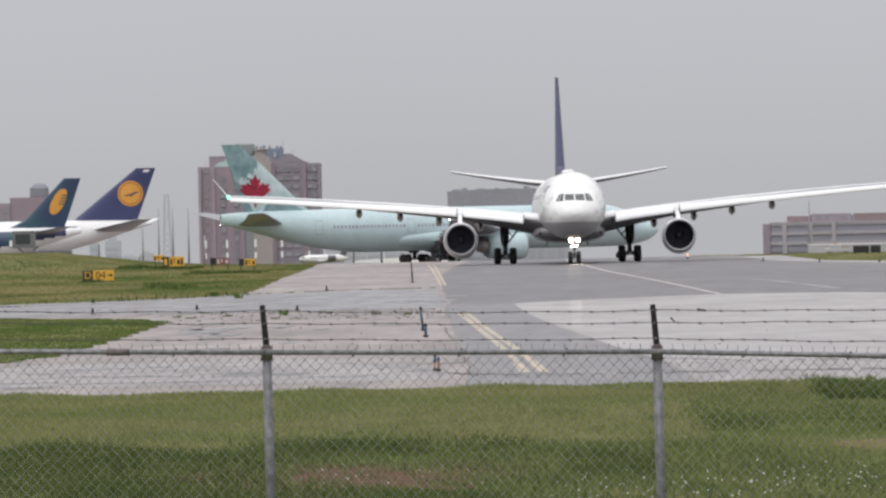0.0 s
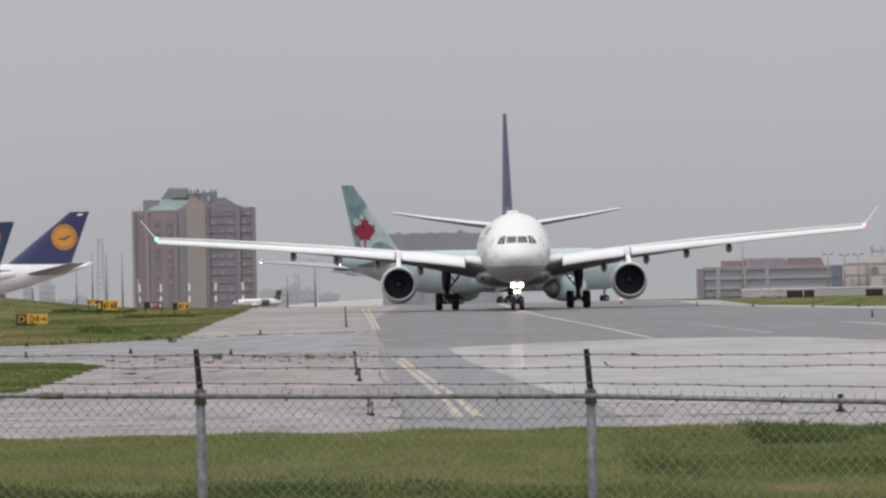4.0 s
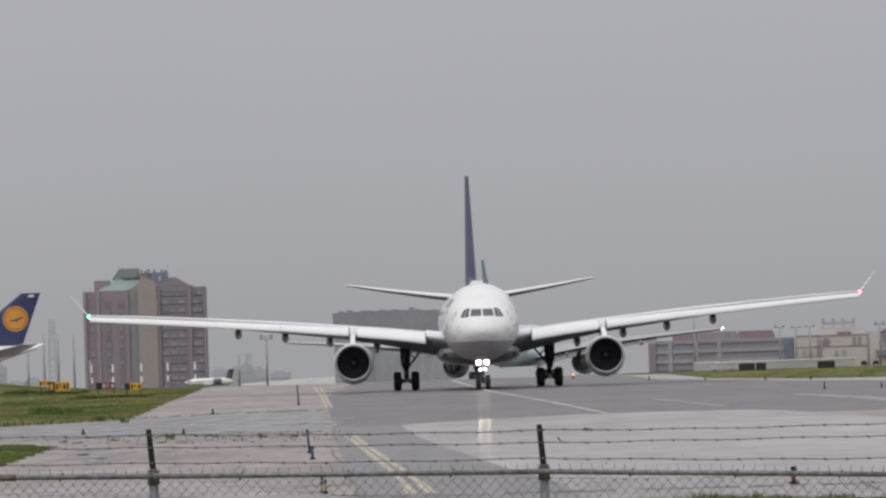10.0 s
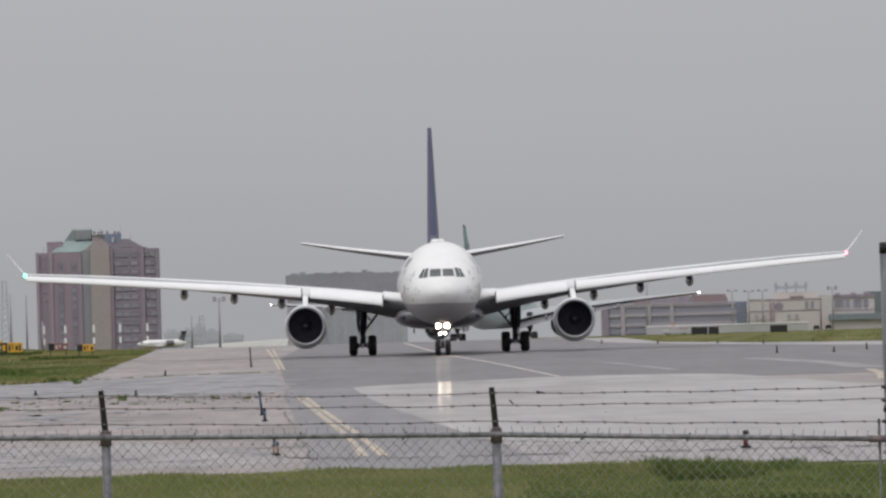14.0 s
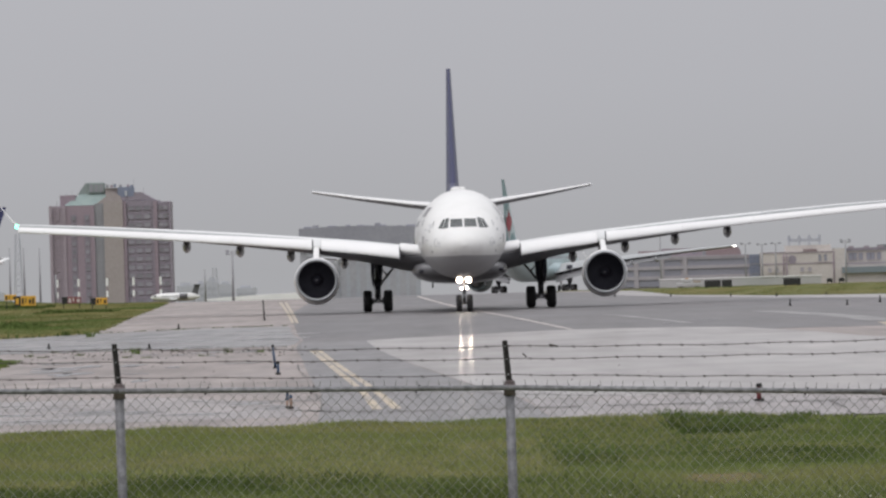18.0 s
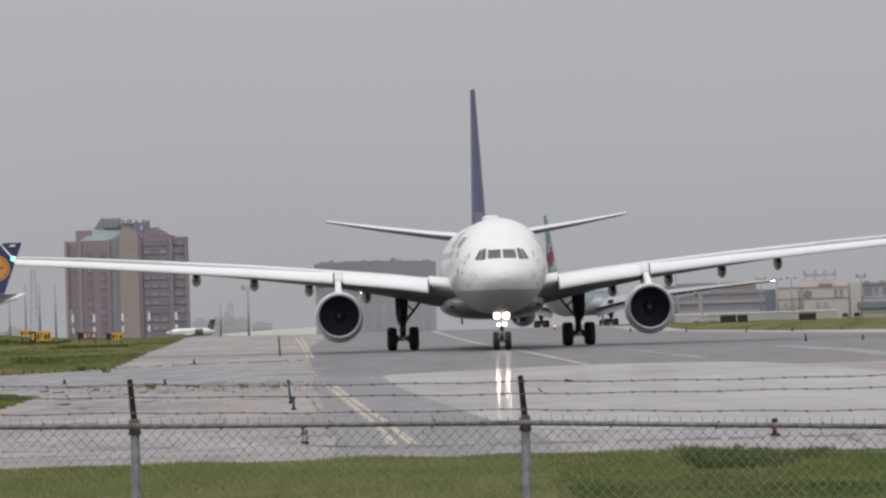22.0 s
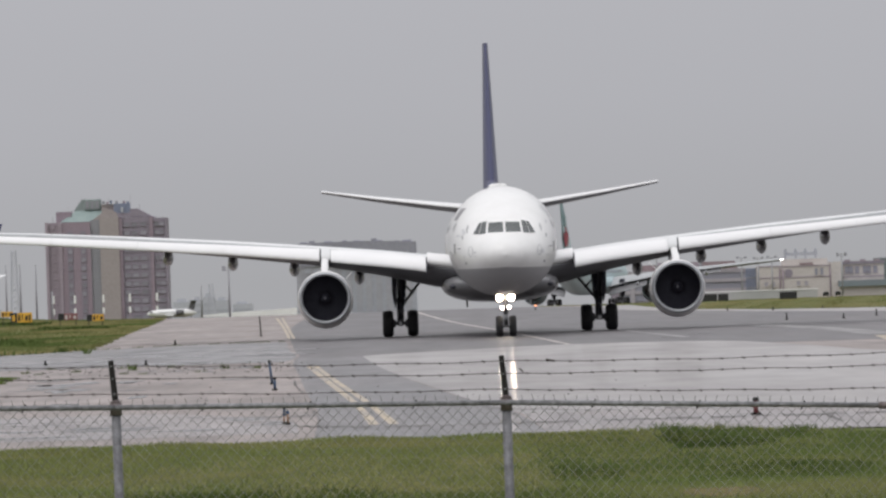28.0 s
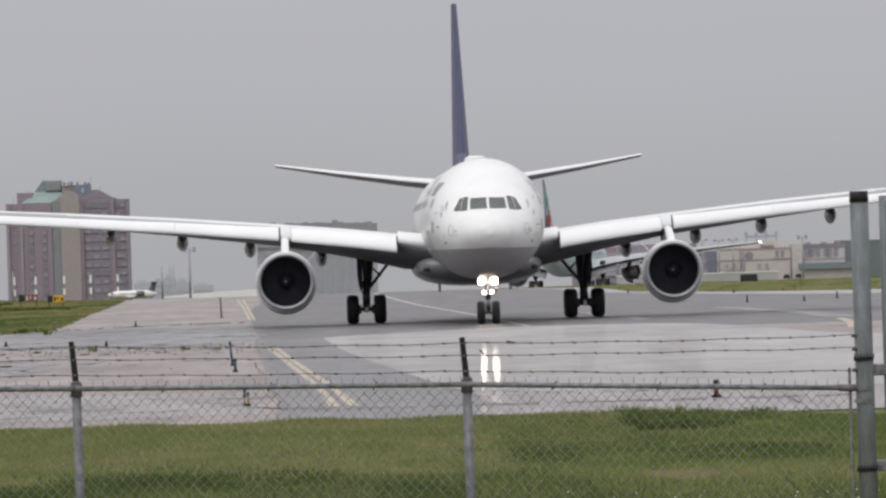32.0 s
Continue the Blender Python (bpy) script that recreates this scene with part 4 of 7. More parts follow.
def engine(parent, x, y, z, r, length, material, tall=1.0):
    """A turbofan: nacelle, bright lip, dark duct, fan with blades, spinner, fan nozzle and core nozzle."""
    at = (x, y, z)
    bm = bmesh.new()
    lathe(bm, [(0.22, r * 0.985), (0.6, r * 1.015), (1.4, r * 1.05), (length * 0.5, r * 1.02), (length * 0.75, r * 0.88), (length * 0.86, r * 0.80), (length * 0.86, r * 0.72), (length * 0.6, r * 0.68)], 40, "y", at)
    for v in bm.verts:
        back = min(max((v.co.y - y - 0.22) / 1.2, 0), 1)
        v.co.z = z + (v.co.z - z) * (1 + (tall - 1) * back) - 0.05 * r * back
    nac = part("engine", bm, material, parent, "engine nacelle with a bare metal intake lip", True)
    bm = bmesh.new()
    lathe(bm, [(0.40, r * 0.838), (0.12, r * 0.855), (0.0, r * 0.90), (0.02, r * 0.935), (0.10, r * 0.965), (0.225, r * 0.985)], 40, "y", at)
    part("intake_lip", bm, M_LIP, nac, "dull metal intake lip", True)
    bm = bmesh.new()
    lathe(bm, [(0.39, r * 0.838), (1.55, r * 0.86), (1.56, 0.05)], 40, "y", at)
    part("intake_duct", bm, M_DARK, nac, "dark intake duct", True)
    bm = bmesh.new()
    for i in range(34):
        a = 2 * math.pi * i / 34
        m = Matrix.Translation(at) @ pose(0, 1.3, 0, 0, math.degrees(a), 0)
        pts = [(-0.05, -0.10, r * 0.22), (0.05, 0.12, r * 0.22), (0.16, 0.10, r * 0.84), (-0.12, -0.06, r * 0.84)]
        bm.faces.new([bm.verts.new(m @ Vector(p)) for p in pts])
    tagged(part("fan", bm, M_FAN, nac, "dark fan blades"), kind="stuff")
    bm = bmesh.new()
    lathe(bm, [(0.80, r * 0.06), (1.0, r * 0.16), (1.3, r * 0.23)], 20, "y", at)
    part("spinner", bm, M_FAN, nac, smooth=True)
    bm = bmesh.new()
    lathe(bm, [(0.72, 0.01), (0.75, r * 0.03), (0.80, r * 0.055)], 12, "y", at)
    part("spinner_tip", bm, M_GEAR, nac, "pale worn spinner tip", True)
    bm = bmesh.new()
    lathe(bm, [(length * 0.70, r * 0.73), (length * 0.72, r * 0.50)], 32, "y", at)
    part("fan_nozzle", bm, M_NOZZLE, nac, "grey fan exhaust annulus", True)
    bm = bmesh.new()
    lathe(bm, [(length * 0.7, r * 0.60), (length * 0.95, r * 0.50), (length * 1.06, r * 0.40), (length * 1.06, r * 0.28), (length * 1.24, 0.03)], 24, "y", at)
    part("nozzle", bm, M_NOZZLE, nac, "heat-stained core nozzle and plug", True)
    return nac


def main_gear(parent, x, y, top, r, w, half, base_y, spin):
    """One main leg: strut, bogie beam, side brace, door and its four wheels."""
    sd = 1 if x > 0 else -1
    bm = bmesh.new()
    tube(bm, (x, y, r + 0.02), (x - sd * 0.05, y, r + 1.1), 0.13)
    tube(bm, (x - sd * 0.05, y, r + 0.95), (x - sd * 0.22, y, top), 0.21, 0.26)
    tube(bm, (x, y - base_y - 0.15, r), (x, y + base_y + 0.15, r), 0.15)
    for f in (-1, 1):
        tube(bm, (x - half, y + f * base_y, r), (x + half, y + f * base_y, r), 0.09)
        tube(bm, (x, y + f * 0.12, r + 0.1), (x, y + f * base_y * 0.7, r + 0.75), 0.05)
    tube(bm, (x - sd * 0.1, y, r + 0.95), (x - sd * 1.55, y - 0.2, top - 0.55), 0.075)
    tube(bm, (x - sd * 0.75, y - 0.1, r + 1.6), (x - sd * 0.15, y, r + 2.2), 0.05)
    tube(bm, (x, y - 0.1, r + 1.0), (x, y - 1.5, top - 0.2), 0.06)
    leg = part("main_gear", bm, M_GEAR, parent, "dark main landing gear leg with side brace", True)
    bm = bmesh.new()
    poly(bm, [(x + sd * a, y - 0.75, z) for a, z in ((0.12, top + 0.3), (0.42, top + 0.3), (0.41, r + 1.7), (0.36, r + 1.22), (0.24, r + 0.80), (0.17, r + 1.2))], (0, 1.5, 0))
    part("gear_door", bm, M_DARK, leg, "dark gear leg door")
    bm = bmesh.new()
    box(bm, x - sd * 0.32, x + sd * 0.14, y - 0.30, y + 0.30, r + 1.35, top + 0.3, 0.08)
    box(bm, x - sd * 0.20, x + sd * 0.18, y - 0.22, y + 0.22, r + 0.15, r + 1.4, 0.06)
    part("leg_casing", bm, M_DARK, leg, "dark casing round the leg")
    bm = bmesh.new()
    for f in (-1, 1):
        for e in (-1, 1):
            tube(bm, (x + e * half * 0.38, y + f * base_y, r), (x + e * (half - w * 0.3), y + f * base_y, r), 0.20, 0.27, 14)
        box(bm, x - 0.17, x + 0.17, y + f * base_y - 0.2, y + f * base_y + 0.2, r - 0.14, r + 0.2, 0.05)
        tube(bm, (x - 0.16, y + f * base_y, r + 0.12), (x - 0.10, y, r + 0.85), 0.035, n=6)
        tube(bm, (x + 0.16, y + f * base_y, r + 0.12), (x + 0.10, y, r + 0.85), 0.035, n=6)
    part("brake_pack", bm, M_GEAR, leg, "dark brake packs and rods on the axles", True)
    part("torque_link", bbox(x - 0.10, x + 0.10, y - base_y - 0.30, y - base_y - 0.21, r - 0.16, r + 0.10, bevel=0.03), M_STEEL, leg, "worn steel torque link")
    for f in (-1, 1):
        for e in (-1, 1):
            wheel(leg, (x + e * half, y + f * base_y, r), r, w, spin)
    return leg


def nose_gear(parent, r, w, half, top, spin, lamps):
    bm = bmesh.new()
    tube(bm, (0, 0, r + 0.02), (0, 0, r + 0.75), 0.075)
    tube(bm, (0, 0, r + 0.6), (0, 0.05, top), 0.12, 0.14)
    tube(bm, (-half, 0, r), (half, 0, r), 0.07)
    tube(bm, (0, -0.1, r + 0.9), (0, -1.3, top), 0.06)
    tube(bm, (-0.09, 0.12, r + 0.1), (-0.09, 0.3, r + 0.55), 0.03)
    tube(bm, (0.09, 0.12, r + 0.1), (0.09, 0.3, r + 0.55), 0.03)
    leg = part("nose_gear", bm, M_STEEL, parent, "nose landing gear leg", True)
    for sd in (-1, 1):
        part("gear_door", bbox(sd * 0.42, sd * 0.46, -0.4, 1.6, top - 0.95, top + 0.05, bevel=0.01), M_BELLY, leg)
        wheel(leg, (sd * half, 0, r), r, w, spin)
    for x, z, rad, m in lamps:
        bm = bmesh.new()
        lathe(bm, [(-0.20, 0.01), (-0.21, rad * 0.8), (-0.17, rad)], 20, "y", (x, 0, z))
        part("taxi_lamp", bm, m, leg, "lit white taxi lamp", True)
        # Added glowing ring, in place of the bloom round the lamp.
        bm = bmesh.new()
        lathe(bm, [(-0.165, rad), (-0.19, rad * 1.20)], 20, "y", (x, 0, z))
        part("lamp_halo", bm, M_LAMPRING, leg, "warm glowing ring standing in for the lamp's halo", True)
        bm = bmesh.new()
        lathe(bm, [(-0.19, rad * 1.24), (-0.20, rad * 1.32), (-0.12, rad * 1.28), (0.06, rad * 0.6), (0.10, 0.01)], 20, "y", (x, 0, z))
        part("lamp_housing", bm, M_GEAR, leg, smooth=True)
    return leg


def wing_rows(k, x0, y0, kz=1.0, z0=0.0):
    """The wing's sections, scaled: span, nose, chord, rise, thickness share, droop."""
    raw = [(1.6, 14.4, 11.9, 3.62, 0.145, -4.5), (2.9, 15.3, 10.9, 3.75, 0.145, -4.5), (6.2, 17.5, 9.2, 4.24, 0.138, -3.6), (9.4, 19.6, 7.9, 4.62, 0.129, -2.8),
           (14.5, 22.9, 6.2, 5.10, 0.138, -2.0), (20.0, 26.5, 4.75, 5.57, 0.135, -1.2), (25.0, 29.8, 3.55, 5.97, 0.14, -0.5), (29.2, 32.6, 2.45, 6.28, 0.13, 0)]
    # the rise is given at the nose of each section, which is set at an angle to the air
    return [(s * k, y0 + (n - 15.3) * k, c * k, z0 + r * kz + c * k * math.sin(radians(d)), t, d) for s, n, c, r, t, d in raw]


def paint_shade(ob, under, nose=None):
    """Paints shade: the faces that look down in a second colour, and the rounded nose in a third."""
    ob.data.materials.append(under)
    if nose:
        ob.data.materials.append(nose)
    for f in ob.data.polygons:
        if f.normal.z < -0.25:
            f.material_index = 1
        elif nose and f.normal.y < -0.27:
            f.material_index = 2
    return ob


def along(rows, x):
    """The wing's section at span x."""
    xs = [r[0] for r in rows]
    return tuple(float(np.interp(x, xs, [r[i] for r in rows])) for i in range(6))


def add_wings(craft, rows, paint, slat_paint, winglet=True, slats=True, lamps=(M_RED_L, M_GREEN_L), k=1.0, pods=True, lamp_r=0.14, flaps=False):
    for sd in (1, -1):
        out = [min(r[0] / 20.0, 1.0) if slats else 0.0 for r in rows]
        deep = [(x, n, c, z - (0.13 * (1 - o) if slats else 0), t * (1 + 0.04 * o), d) for (x, n, c, z, t, d), o in zip(rows, out)]
        # Underside and slot behind the slats get their shade as colour.
        wing = paint_shade(part("wing", surface(deep, sd, 28 if slats else 14), paint, craft, "pale grey wing with shade painted on its underside", True), M_WINGU, M_WINGG if slats else None)
        tip = rows[-1]
        if winglet:
            w = [(tip[0], tip[1] + 0.2, tip[2] * 0.9, tip[3], 0.09, 0), (tip[0] + 0.35, tip[1] + 0.7, tip[2] * 0.75, tip[3] + 0.32, 0.08, 0),
                 (tip[0] + 1.42, tip[1] + 2.1, tip[2] * 0.36, tip[3] + 1.62, 0.08, 0)]
            part("winglet", surface(w, sd, 10), slat_paint, wing, "upswept white winglet", True)
        if slats:
            for a, b in ((3.92, 8.95), (9.55, 14.62), (14.63, 19.42), (19.43, 24.2), (24.21, tip[0] - 0.04)):
                sec = []
                for x in np.linspace(a, b, 4):
                    _, n, c, z, t, d = along(rows, x)
                    z -= c * math.sin(radians(d))
                    ch = 0.74 + 0.085 * c
                    sec.append((x, n - ch * 0.62, ch, z + 0.22 * t * c + 0.012, 0.30, 27))
                part("slat", surface(sec, sd, 8), slat_paint, wing, "bright lowered leading-edge slat", True)
            sec = []
            for x in (2.4, 3.2, 3.84):
                _, n, c, z, t, d = along(rows, x)
                z -= c * math.sin(radians(d))
                sec.append((x, n - 0.35, 3.0, z + 0.45, 0.23, 7))
            part("wing_root", surface(sec, sd, 10), slat_paint, wing, "white fixed wing root leading edge", True)
            # Dark plates added for the shade in the gap where a slat ends.
            for x in (3.88, 9.50):
                _, n, c, z, t, d = along(rows, x)
                z -= c * math.sin(radians(d))
                ch = 0.70 + 0.11 * c
                part("slat_gap_shade", surface([(x - 0.03, n - ch * 0.60, ch, z + 0.22 * t * c, 0.36, 27), (x + 0.03, n - ch * 0.60, ch, z + 0.22 * t * c, 0.36, 27)], sd, 8), M_DARK, wing, "dark plate standing in for the shaded gap beside a slat")
            sec = []
            for x in (8.97, 9.2, 9.46):
                _, n, c, z, t, d = along(rows, x)
                z -= c * math.sin(radians(d))
                ch = 0.74 + 0.085 * c
                sec.append((x, n - ch * 0.62 + 0.10, ch, z + 0.22 * t * c + 0.05, 0.29, 25))
            part("pylon_cap", surface(sec, sd, 8), M_WING, wing, "pale fairing between two slats", True)
        if slats or flaps:
            for a, b in ((3.3 * k, 8.9 * k), (9.6 * k, 20.2 * k)):
                sec = []
                for x in np.linspace(a, b, 4):
                    _, n, c, z, t, _ = along(rows, x)
                    if flaps:
                        sec.append((x, n + c * 0.80, c * 0.30, z - 0.12 - c * 0.115, 0.11, -28))
                    else:
                        sec.append((x, n + c * 0.80, c * 0.27, z - 0.10 * c * 0.27 - 0.12, 0.12, -14))
                part("flap", surface(sec, sd, 8), M_BELLY if flaps else paint, wing, "lowered trailing-edge flap", True)
        if pods:
            for x in (7.5, 11.0, 14.35, 17.9):
                _, n, c, z, t, _ = along(rows, x * k)
                bm = bmesh.new()
                L = 2.6 + 0.25 * c
                for_rows = [(-L * 0.55, 0.02), (-L * 0.5, 0.12), (-L * 0.3, 0.22), (0, 0.29), (L * 0.3, 0.22), (L * 0.6, 0.02)]
                lathe(bm, for_rows, 16, "y")
                bmesh.ops.scale(bm, vec=(1, 1, 1.55), verts=bm.verts[:])
                bmesh.ops.translate(bm, vec=(sd * x * k, n + c * 0.82, z - 0.60), verts=bm.verts[:])
                part("flap_fairing", bm, M_WINGG if flaps else M_BELLY, wing, "grey flap track fairing", True)
        for dy in (0.15, tip[2] + 0.05) if flaps else (0.15, ):
            bm = bmesh.new()
            bmesh.ops.create_uvsphere(bm, u_segments=12, v_segments=8, radius=lamp_r, matrix=pose(sd * (tip[0] + 0.05), tip[1] + dy, tip[3] + 0.02))
            part("wingtip_lamp", bm, lamps[0] if sd > 0 else lamps[1], wing, smooth=True)


def add_tail(craft, stab, fin, stab_paint, fin_paint):
    for sd in (1, -1):
        # Tailplane underside: shade put into the colour.
        paint_shade(part("tailplane", surface(stab, sd, 10), stab_paint, craft, "swept tailplane", True), M_BELLY)
    return part("tail_fin", surface(fin, 1, 12, upright=True), fin_paint, craft, "swept tail fin", True)


def widebody_main():
    craft = thing("airliner", "white twin-engined wide-body airliner with navy tail, taxiing head-on", "aircraft")
    body = Body(63.7, 2.77, 4.80, high=1.03, tail=20.0, nose_off=6.67, tail_z=1.75, split=-1.35)
    body.build(craft, M_WHITE, M_BELLYF, 40)
    rows = wing_rows(1.0, 2.9, 15.3)
    add_wings(craft, rows, M_WING, M_SLAT)
    # wing-body fairing
    bm, last = bmesh.new(), None
    for y, w, zb in ((10.5, 1.5, 2.25), (12.5, 2.5, 2.0), (15, 2.95, 1.82), (19, 3.12, 1.72), (25, 3.12, 1.72), (30, 2.8, 1.85), (34, 2.2, 2.05), (37.5, 1.1, 2.3)):
        ring = [bm.verts.new((w * math.copysign(abs(math.cos(a))**0.75, math.cos(a)), y, 2.75 + (2.75 - zb) * math.copysign(abs(math.sin(a))**0.8, math.sin(a)) * (0.55 if math.sin(a) > 0 else 1)))
                for a in np.linspace(0, 2 * math.pi, 32, endpoint=False)]
        if last:
            for i in range(32):
                bm.faces.new((last[i], last[(i + 1) % 32], ring[(i + 1) % 32], ring[i]))
        last = ring
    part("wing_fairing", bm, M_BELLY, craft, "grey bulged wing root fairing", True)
    # cockpit panes
    for sd in (1, -1):
        for c in (((0.055, 5.26), (0.83, 5.25), (0.77, 5.75), (0.055, 5.77)),
                  ((0.95, 5.21), (1.27, 5.17), (1.07, 5.80), (0.86, 5.83)),
                  ((1.295, 5.17), (1.56, 5.20), (1.25, 5.74), (1.10, 5.79))):
            bm = bmesh.new()
            body.front_patch(bm, [(sd * x, z) for x, z in c])
            part("cockpit_window", bm, M_PANE, craft, "dark cockpit window pane", True)
    # doors, cabin windows and lettering on the sides
    for sd in (1, -1):
        for s in (6.6, 19.2, 44.0, 52.5):
            bm = bmesh.new()
            for a, b, z0, z1 in ((s, s + 0.06, 4.35, 6.3), (s + 1.06, s + 1.12, 4.35, 6.3), (s, s + 1.12, 6.26, 6.32), (s, s + 1.12, 4.33, 4.39)):
                body.side_patch(bm, a, b, z0, z1, sd)
            part("cabin_door", bm, M_SEAM, craft, "closed cabin door outline")
        for i in range(76):
            s = 9.0 + i * 0.53
            if 19.0 < s < 20.5 or 43.8 < s < 45.3:
                continue
            part("cabin_window", body.side_patch(bmesh.new(), s, s + 0.24, 5.45, 5.82, sd, n=1), M_CABIN, craft)
        bm = bmesh.new()
        for i in range(9):
            body.side_patch(bm, 9.5 + i * 1.05, 10.22 + i * 1.05, 6.0, 6.9, sd)
        part("lettering_bar", bm, M_MARK, craft, "pale grey lettering as plain bars")
        for s0, s1, z0, z1 in ((4.3, 4.75, 4.25, 4.75), (5.7, 6.0, 5.4, 5.8), (7.9, 8.2, 3.9, 4.3)):
            bm = bmesh.new()
            body.side_patch(bm, s0, s1, z0, z1, sd)
            part("service_marking", bm, M_SEAM, craft, "small grey service marking")
    for sd, material in ((-1, M_BARD), (1, M_MARK)):
        bm = bmesh.new()
        for s in (6.0, 6.75):
            body.side_patch(bm, s, s + 0.68, 5.95, 6.55, sd)
        part("lettering_bar", bm, material, craft, "dark grey lettering as plain bars")
        bm = bmesh.new()
        pts = [[(sd * 1.72 + r * math.cos(a), 4.32 + (r + 0.15) * math.sin(a)) for a in np.linspace(0, 2 * math.pi, 18, endpoint=False)] for r in (0.09, 0.115)]
        g = [[bm.verts.new((x, body.front(x, z) - body.off - 0.012, z)) for x, z in ring] for ring in pts]
        for i in range(18):
            bm.faces.new((g[0][i], g[0][(i + 1) % 18], g[1][(i + 1) % 18], g[1][i]))
        part("static_port_ring", bm, M_SEAM, craft, "small grey ring round a port")
        # outline of the forward service panel, low on the side
        for s0, s1, z0, z1 in ((6.1, 6.2, 3.3, 4.3), (7.2, 7.3, 3.3, 4.3), (6.1, 7.3, 4.24, 4.34), (6.1, 7.3, 3.28, 3.36)):
            part("panel_seam", body.side_patch(bmesh.new(), s0, s1, z0, z1, sd), M_SEAM, craft, "grey outline of a service panel")
        for x, z, w, h in ((1.86, 5.40, 0.03, 0.13), (1.80, 5.56, 0.025, 0.10), (2.10, 5.05, 0.035, 0.10), (1.95, 3.75, 0.05, 0.06)):
            bm = bmesh.new()
            body.front_patch(bm, [(sd * x - w, z - h), (sd * x + w, z - h), (sd * x + w, z + h), (sd * x - w, z + h)], 0.012, 2)
            part("service_marking", bm, M_SEAM, craft, "small grey probe and its marking")
        bm = bmesh.new()
        bmesh.ops.create_uvsphere(bm, u_segments=16, v_segments=10, radius=1.0)
        bmesh.ops.scale(bm, vec=(0.30, 0.55, 0.15), verts=bm.verts[:])
        bmesh.ops.translate(bm, vec=(sd * 2.45, 12.9, 2.60), verts=bm.verts[:])
        part("ram_air_inlet", bm, M_DARK, craft, "dark oval ram air inlet on the fairing", True)
    rng = random.Random(5)
    for i in range(9):
        sd = 1 if i % 2 else -1
        x, z = sd * rng.uniform(1.5, 2.35), rng.uniform(3.7, 5.9)
        if abs(z - 5.45) < 0.5 and abs(x) < 1.75 or (x / 2.5)**2 + ((z - 4.85) / 2.5)**2 > 0.95:
            continue
        w, h = rng.uniform(0.04, 0.10), rng.uniform(0.05, 0.15)
        bm = bmesh.new()
        body.front_patch(bm, [(x - w, z - h), (x + w, z - h), (x + w, z + h), (x - w, z + h)], 0.012, 1)
        part("service_marking", bm, M_MARK, craft, "small grey service marking")
    # roof dome, aerials, probes
    bm = bmesh.new()
    box(bm, -0.50, 0.50, 16.0, 19.0, 7.4, 7.95, 0.2)
    part("antenna_dome", bm, M_WHITE, craft, "white satellite antenna dome")
    for y, z, h in ((3.2, 7.42, 0.35), (9.5, 7.58, 0.3)):
        part("aerial", bbox(-0.03, 0.03, y, y + 0.35, z, z + h, bevel=0.01), M_WHITE, craft)
    for sd in (1, -1):
        bm = bmesh.new()
        tube(bm, (sd * (body.side(3.2, 4.5)), 3.2 - body.off, 4.5), (sd * (body.side(3.2, 4.5) + 0.16), 3.0 - body.off, 4.5), 0.025, n=6)
        part("pitot_probe", bm, M_STEEL, craft)
    # tail
    stab = [(0.9, 45.5, 6.2, 6.90, 0.10, 0), (3.0, 47.4, 5.1, 7.17, 0.10, 0), (6.5, 50.5, 3.4, 7.70, 0.10, 0), (9.72, 53.6, 2.0, 8.25, 0.09, 0)]
    fin = [(7.5, 44.6, 8.8, 0, 0.105, 0), (16.55, 53.3, 3.0, 0, 0.10, 0)]
    add_tail(craft, stab, fin, M_SLAT, M_NAVYD)
    dors = surface([(7.2, 41.8, 9.5, 0, 0.07, 0), (8.5, 45.2, 7.5, 0, 0.10, 0)], 1, 10, upright=True)
    part("dorsal_fillet", dors, M_NAVYD, craft, "navy fin root fillet", True)
    # engines and pylons
    for sd in (1, -1):
        nac = engine(craft, sd * 9.26, 14.2, 2.20, 1.40, 6.0, M_WHITE, 1.04)
        bm = bmesh.new()
        pts = [(15.2, 3.55), (16.4, 3.88), (18.2, 4.22), (20.2, 4.50), (24.4, 4.25), (21.5, 3.35), (19.0, 3.35)]
        poly(bm, [(sd * 9.26 - 0.18, y, z) for y, z in pts], (0.36, 0, 0))
        bmesh.ops.bevel(bm, geom=bm.edges[:], offset=0.06, segments=2, affect="EDGES")
        part("pylon", bm, M_WHITE, craft, "white engine pylon")
        bm = bmesh.new()
        poly(bm, [(sd * 9.3 - sd * 1.05, 16.2, 3.1), (sd * 9.3 - sd * 1.05, 17.3, 3.1), (sd * 9.3 - sd * 1.45, 17.3, 3.55), (sd * 9.3 - sd * 1.45, 17.0, 3.55)], (0.02, 0, 0))
        part("strake", bm, M_WHITE, nac)
        main_gear(craft, sd * 5.36, 25.37, 4.0, 0.70, 0.58, 0.67, 0.99, True)
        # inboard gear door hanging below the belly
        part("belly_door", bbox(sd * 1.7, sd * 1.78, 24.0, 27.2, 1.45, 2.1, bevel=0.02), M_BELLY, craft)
    nose_gear(craft, 0.53, 0.36, 0.34, 2.7, True, [(-0.295, 1.98, 0.15, M_LAMP), (0.295, 1.98, 0.15, M_LAMP), (-0.17, 1.46, 0.075, M_LAMP2), (0.17, 1.48, 0.075, M_LAMP2), (-0.10, 2.50, 0.03, M_LAMP2), (0.10, 2.50, 0.03, M_LAMP2)])
    bm = bmesh.new()
    bmesh.ops.create_uvsphere(bm, u_segments=12, v_segments=8, radius=0.10, matrix=pose(0, 8.5, 2.28))
    part("beacon_lamp", bm, M_RED_L, craft, "red anti-collision beacon", True)
    return craft


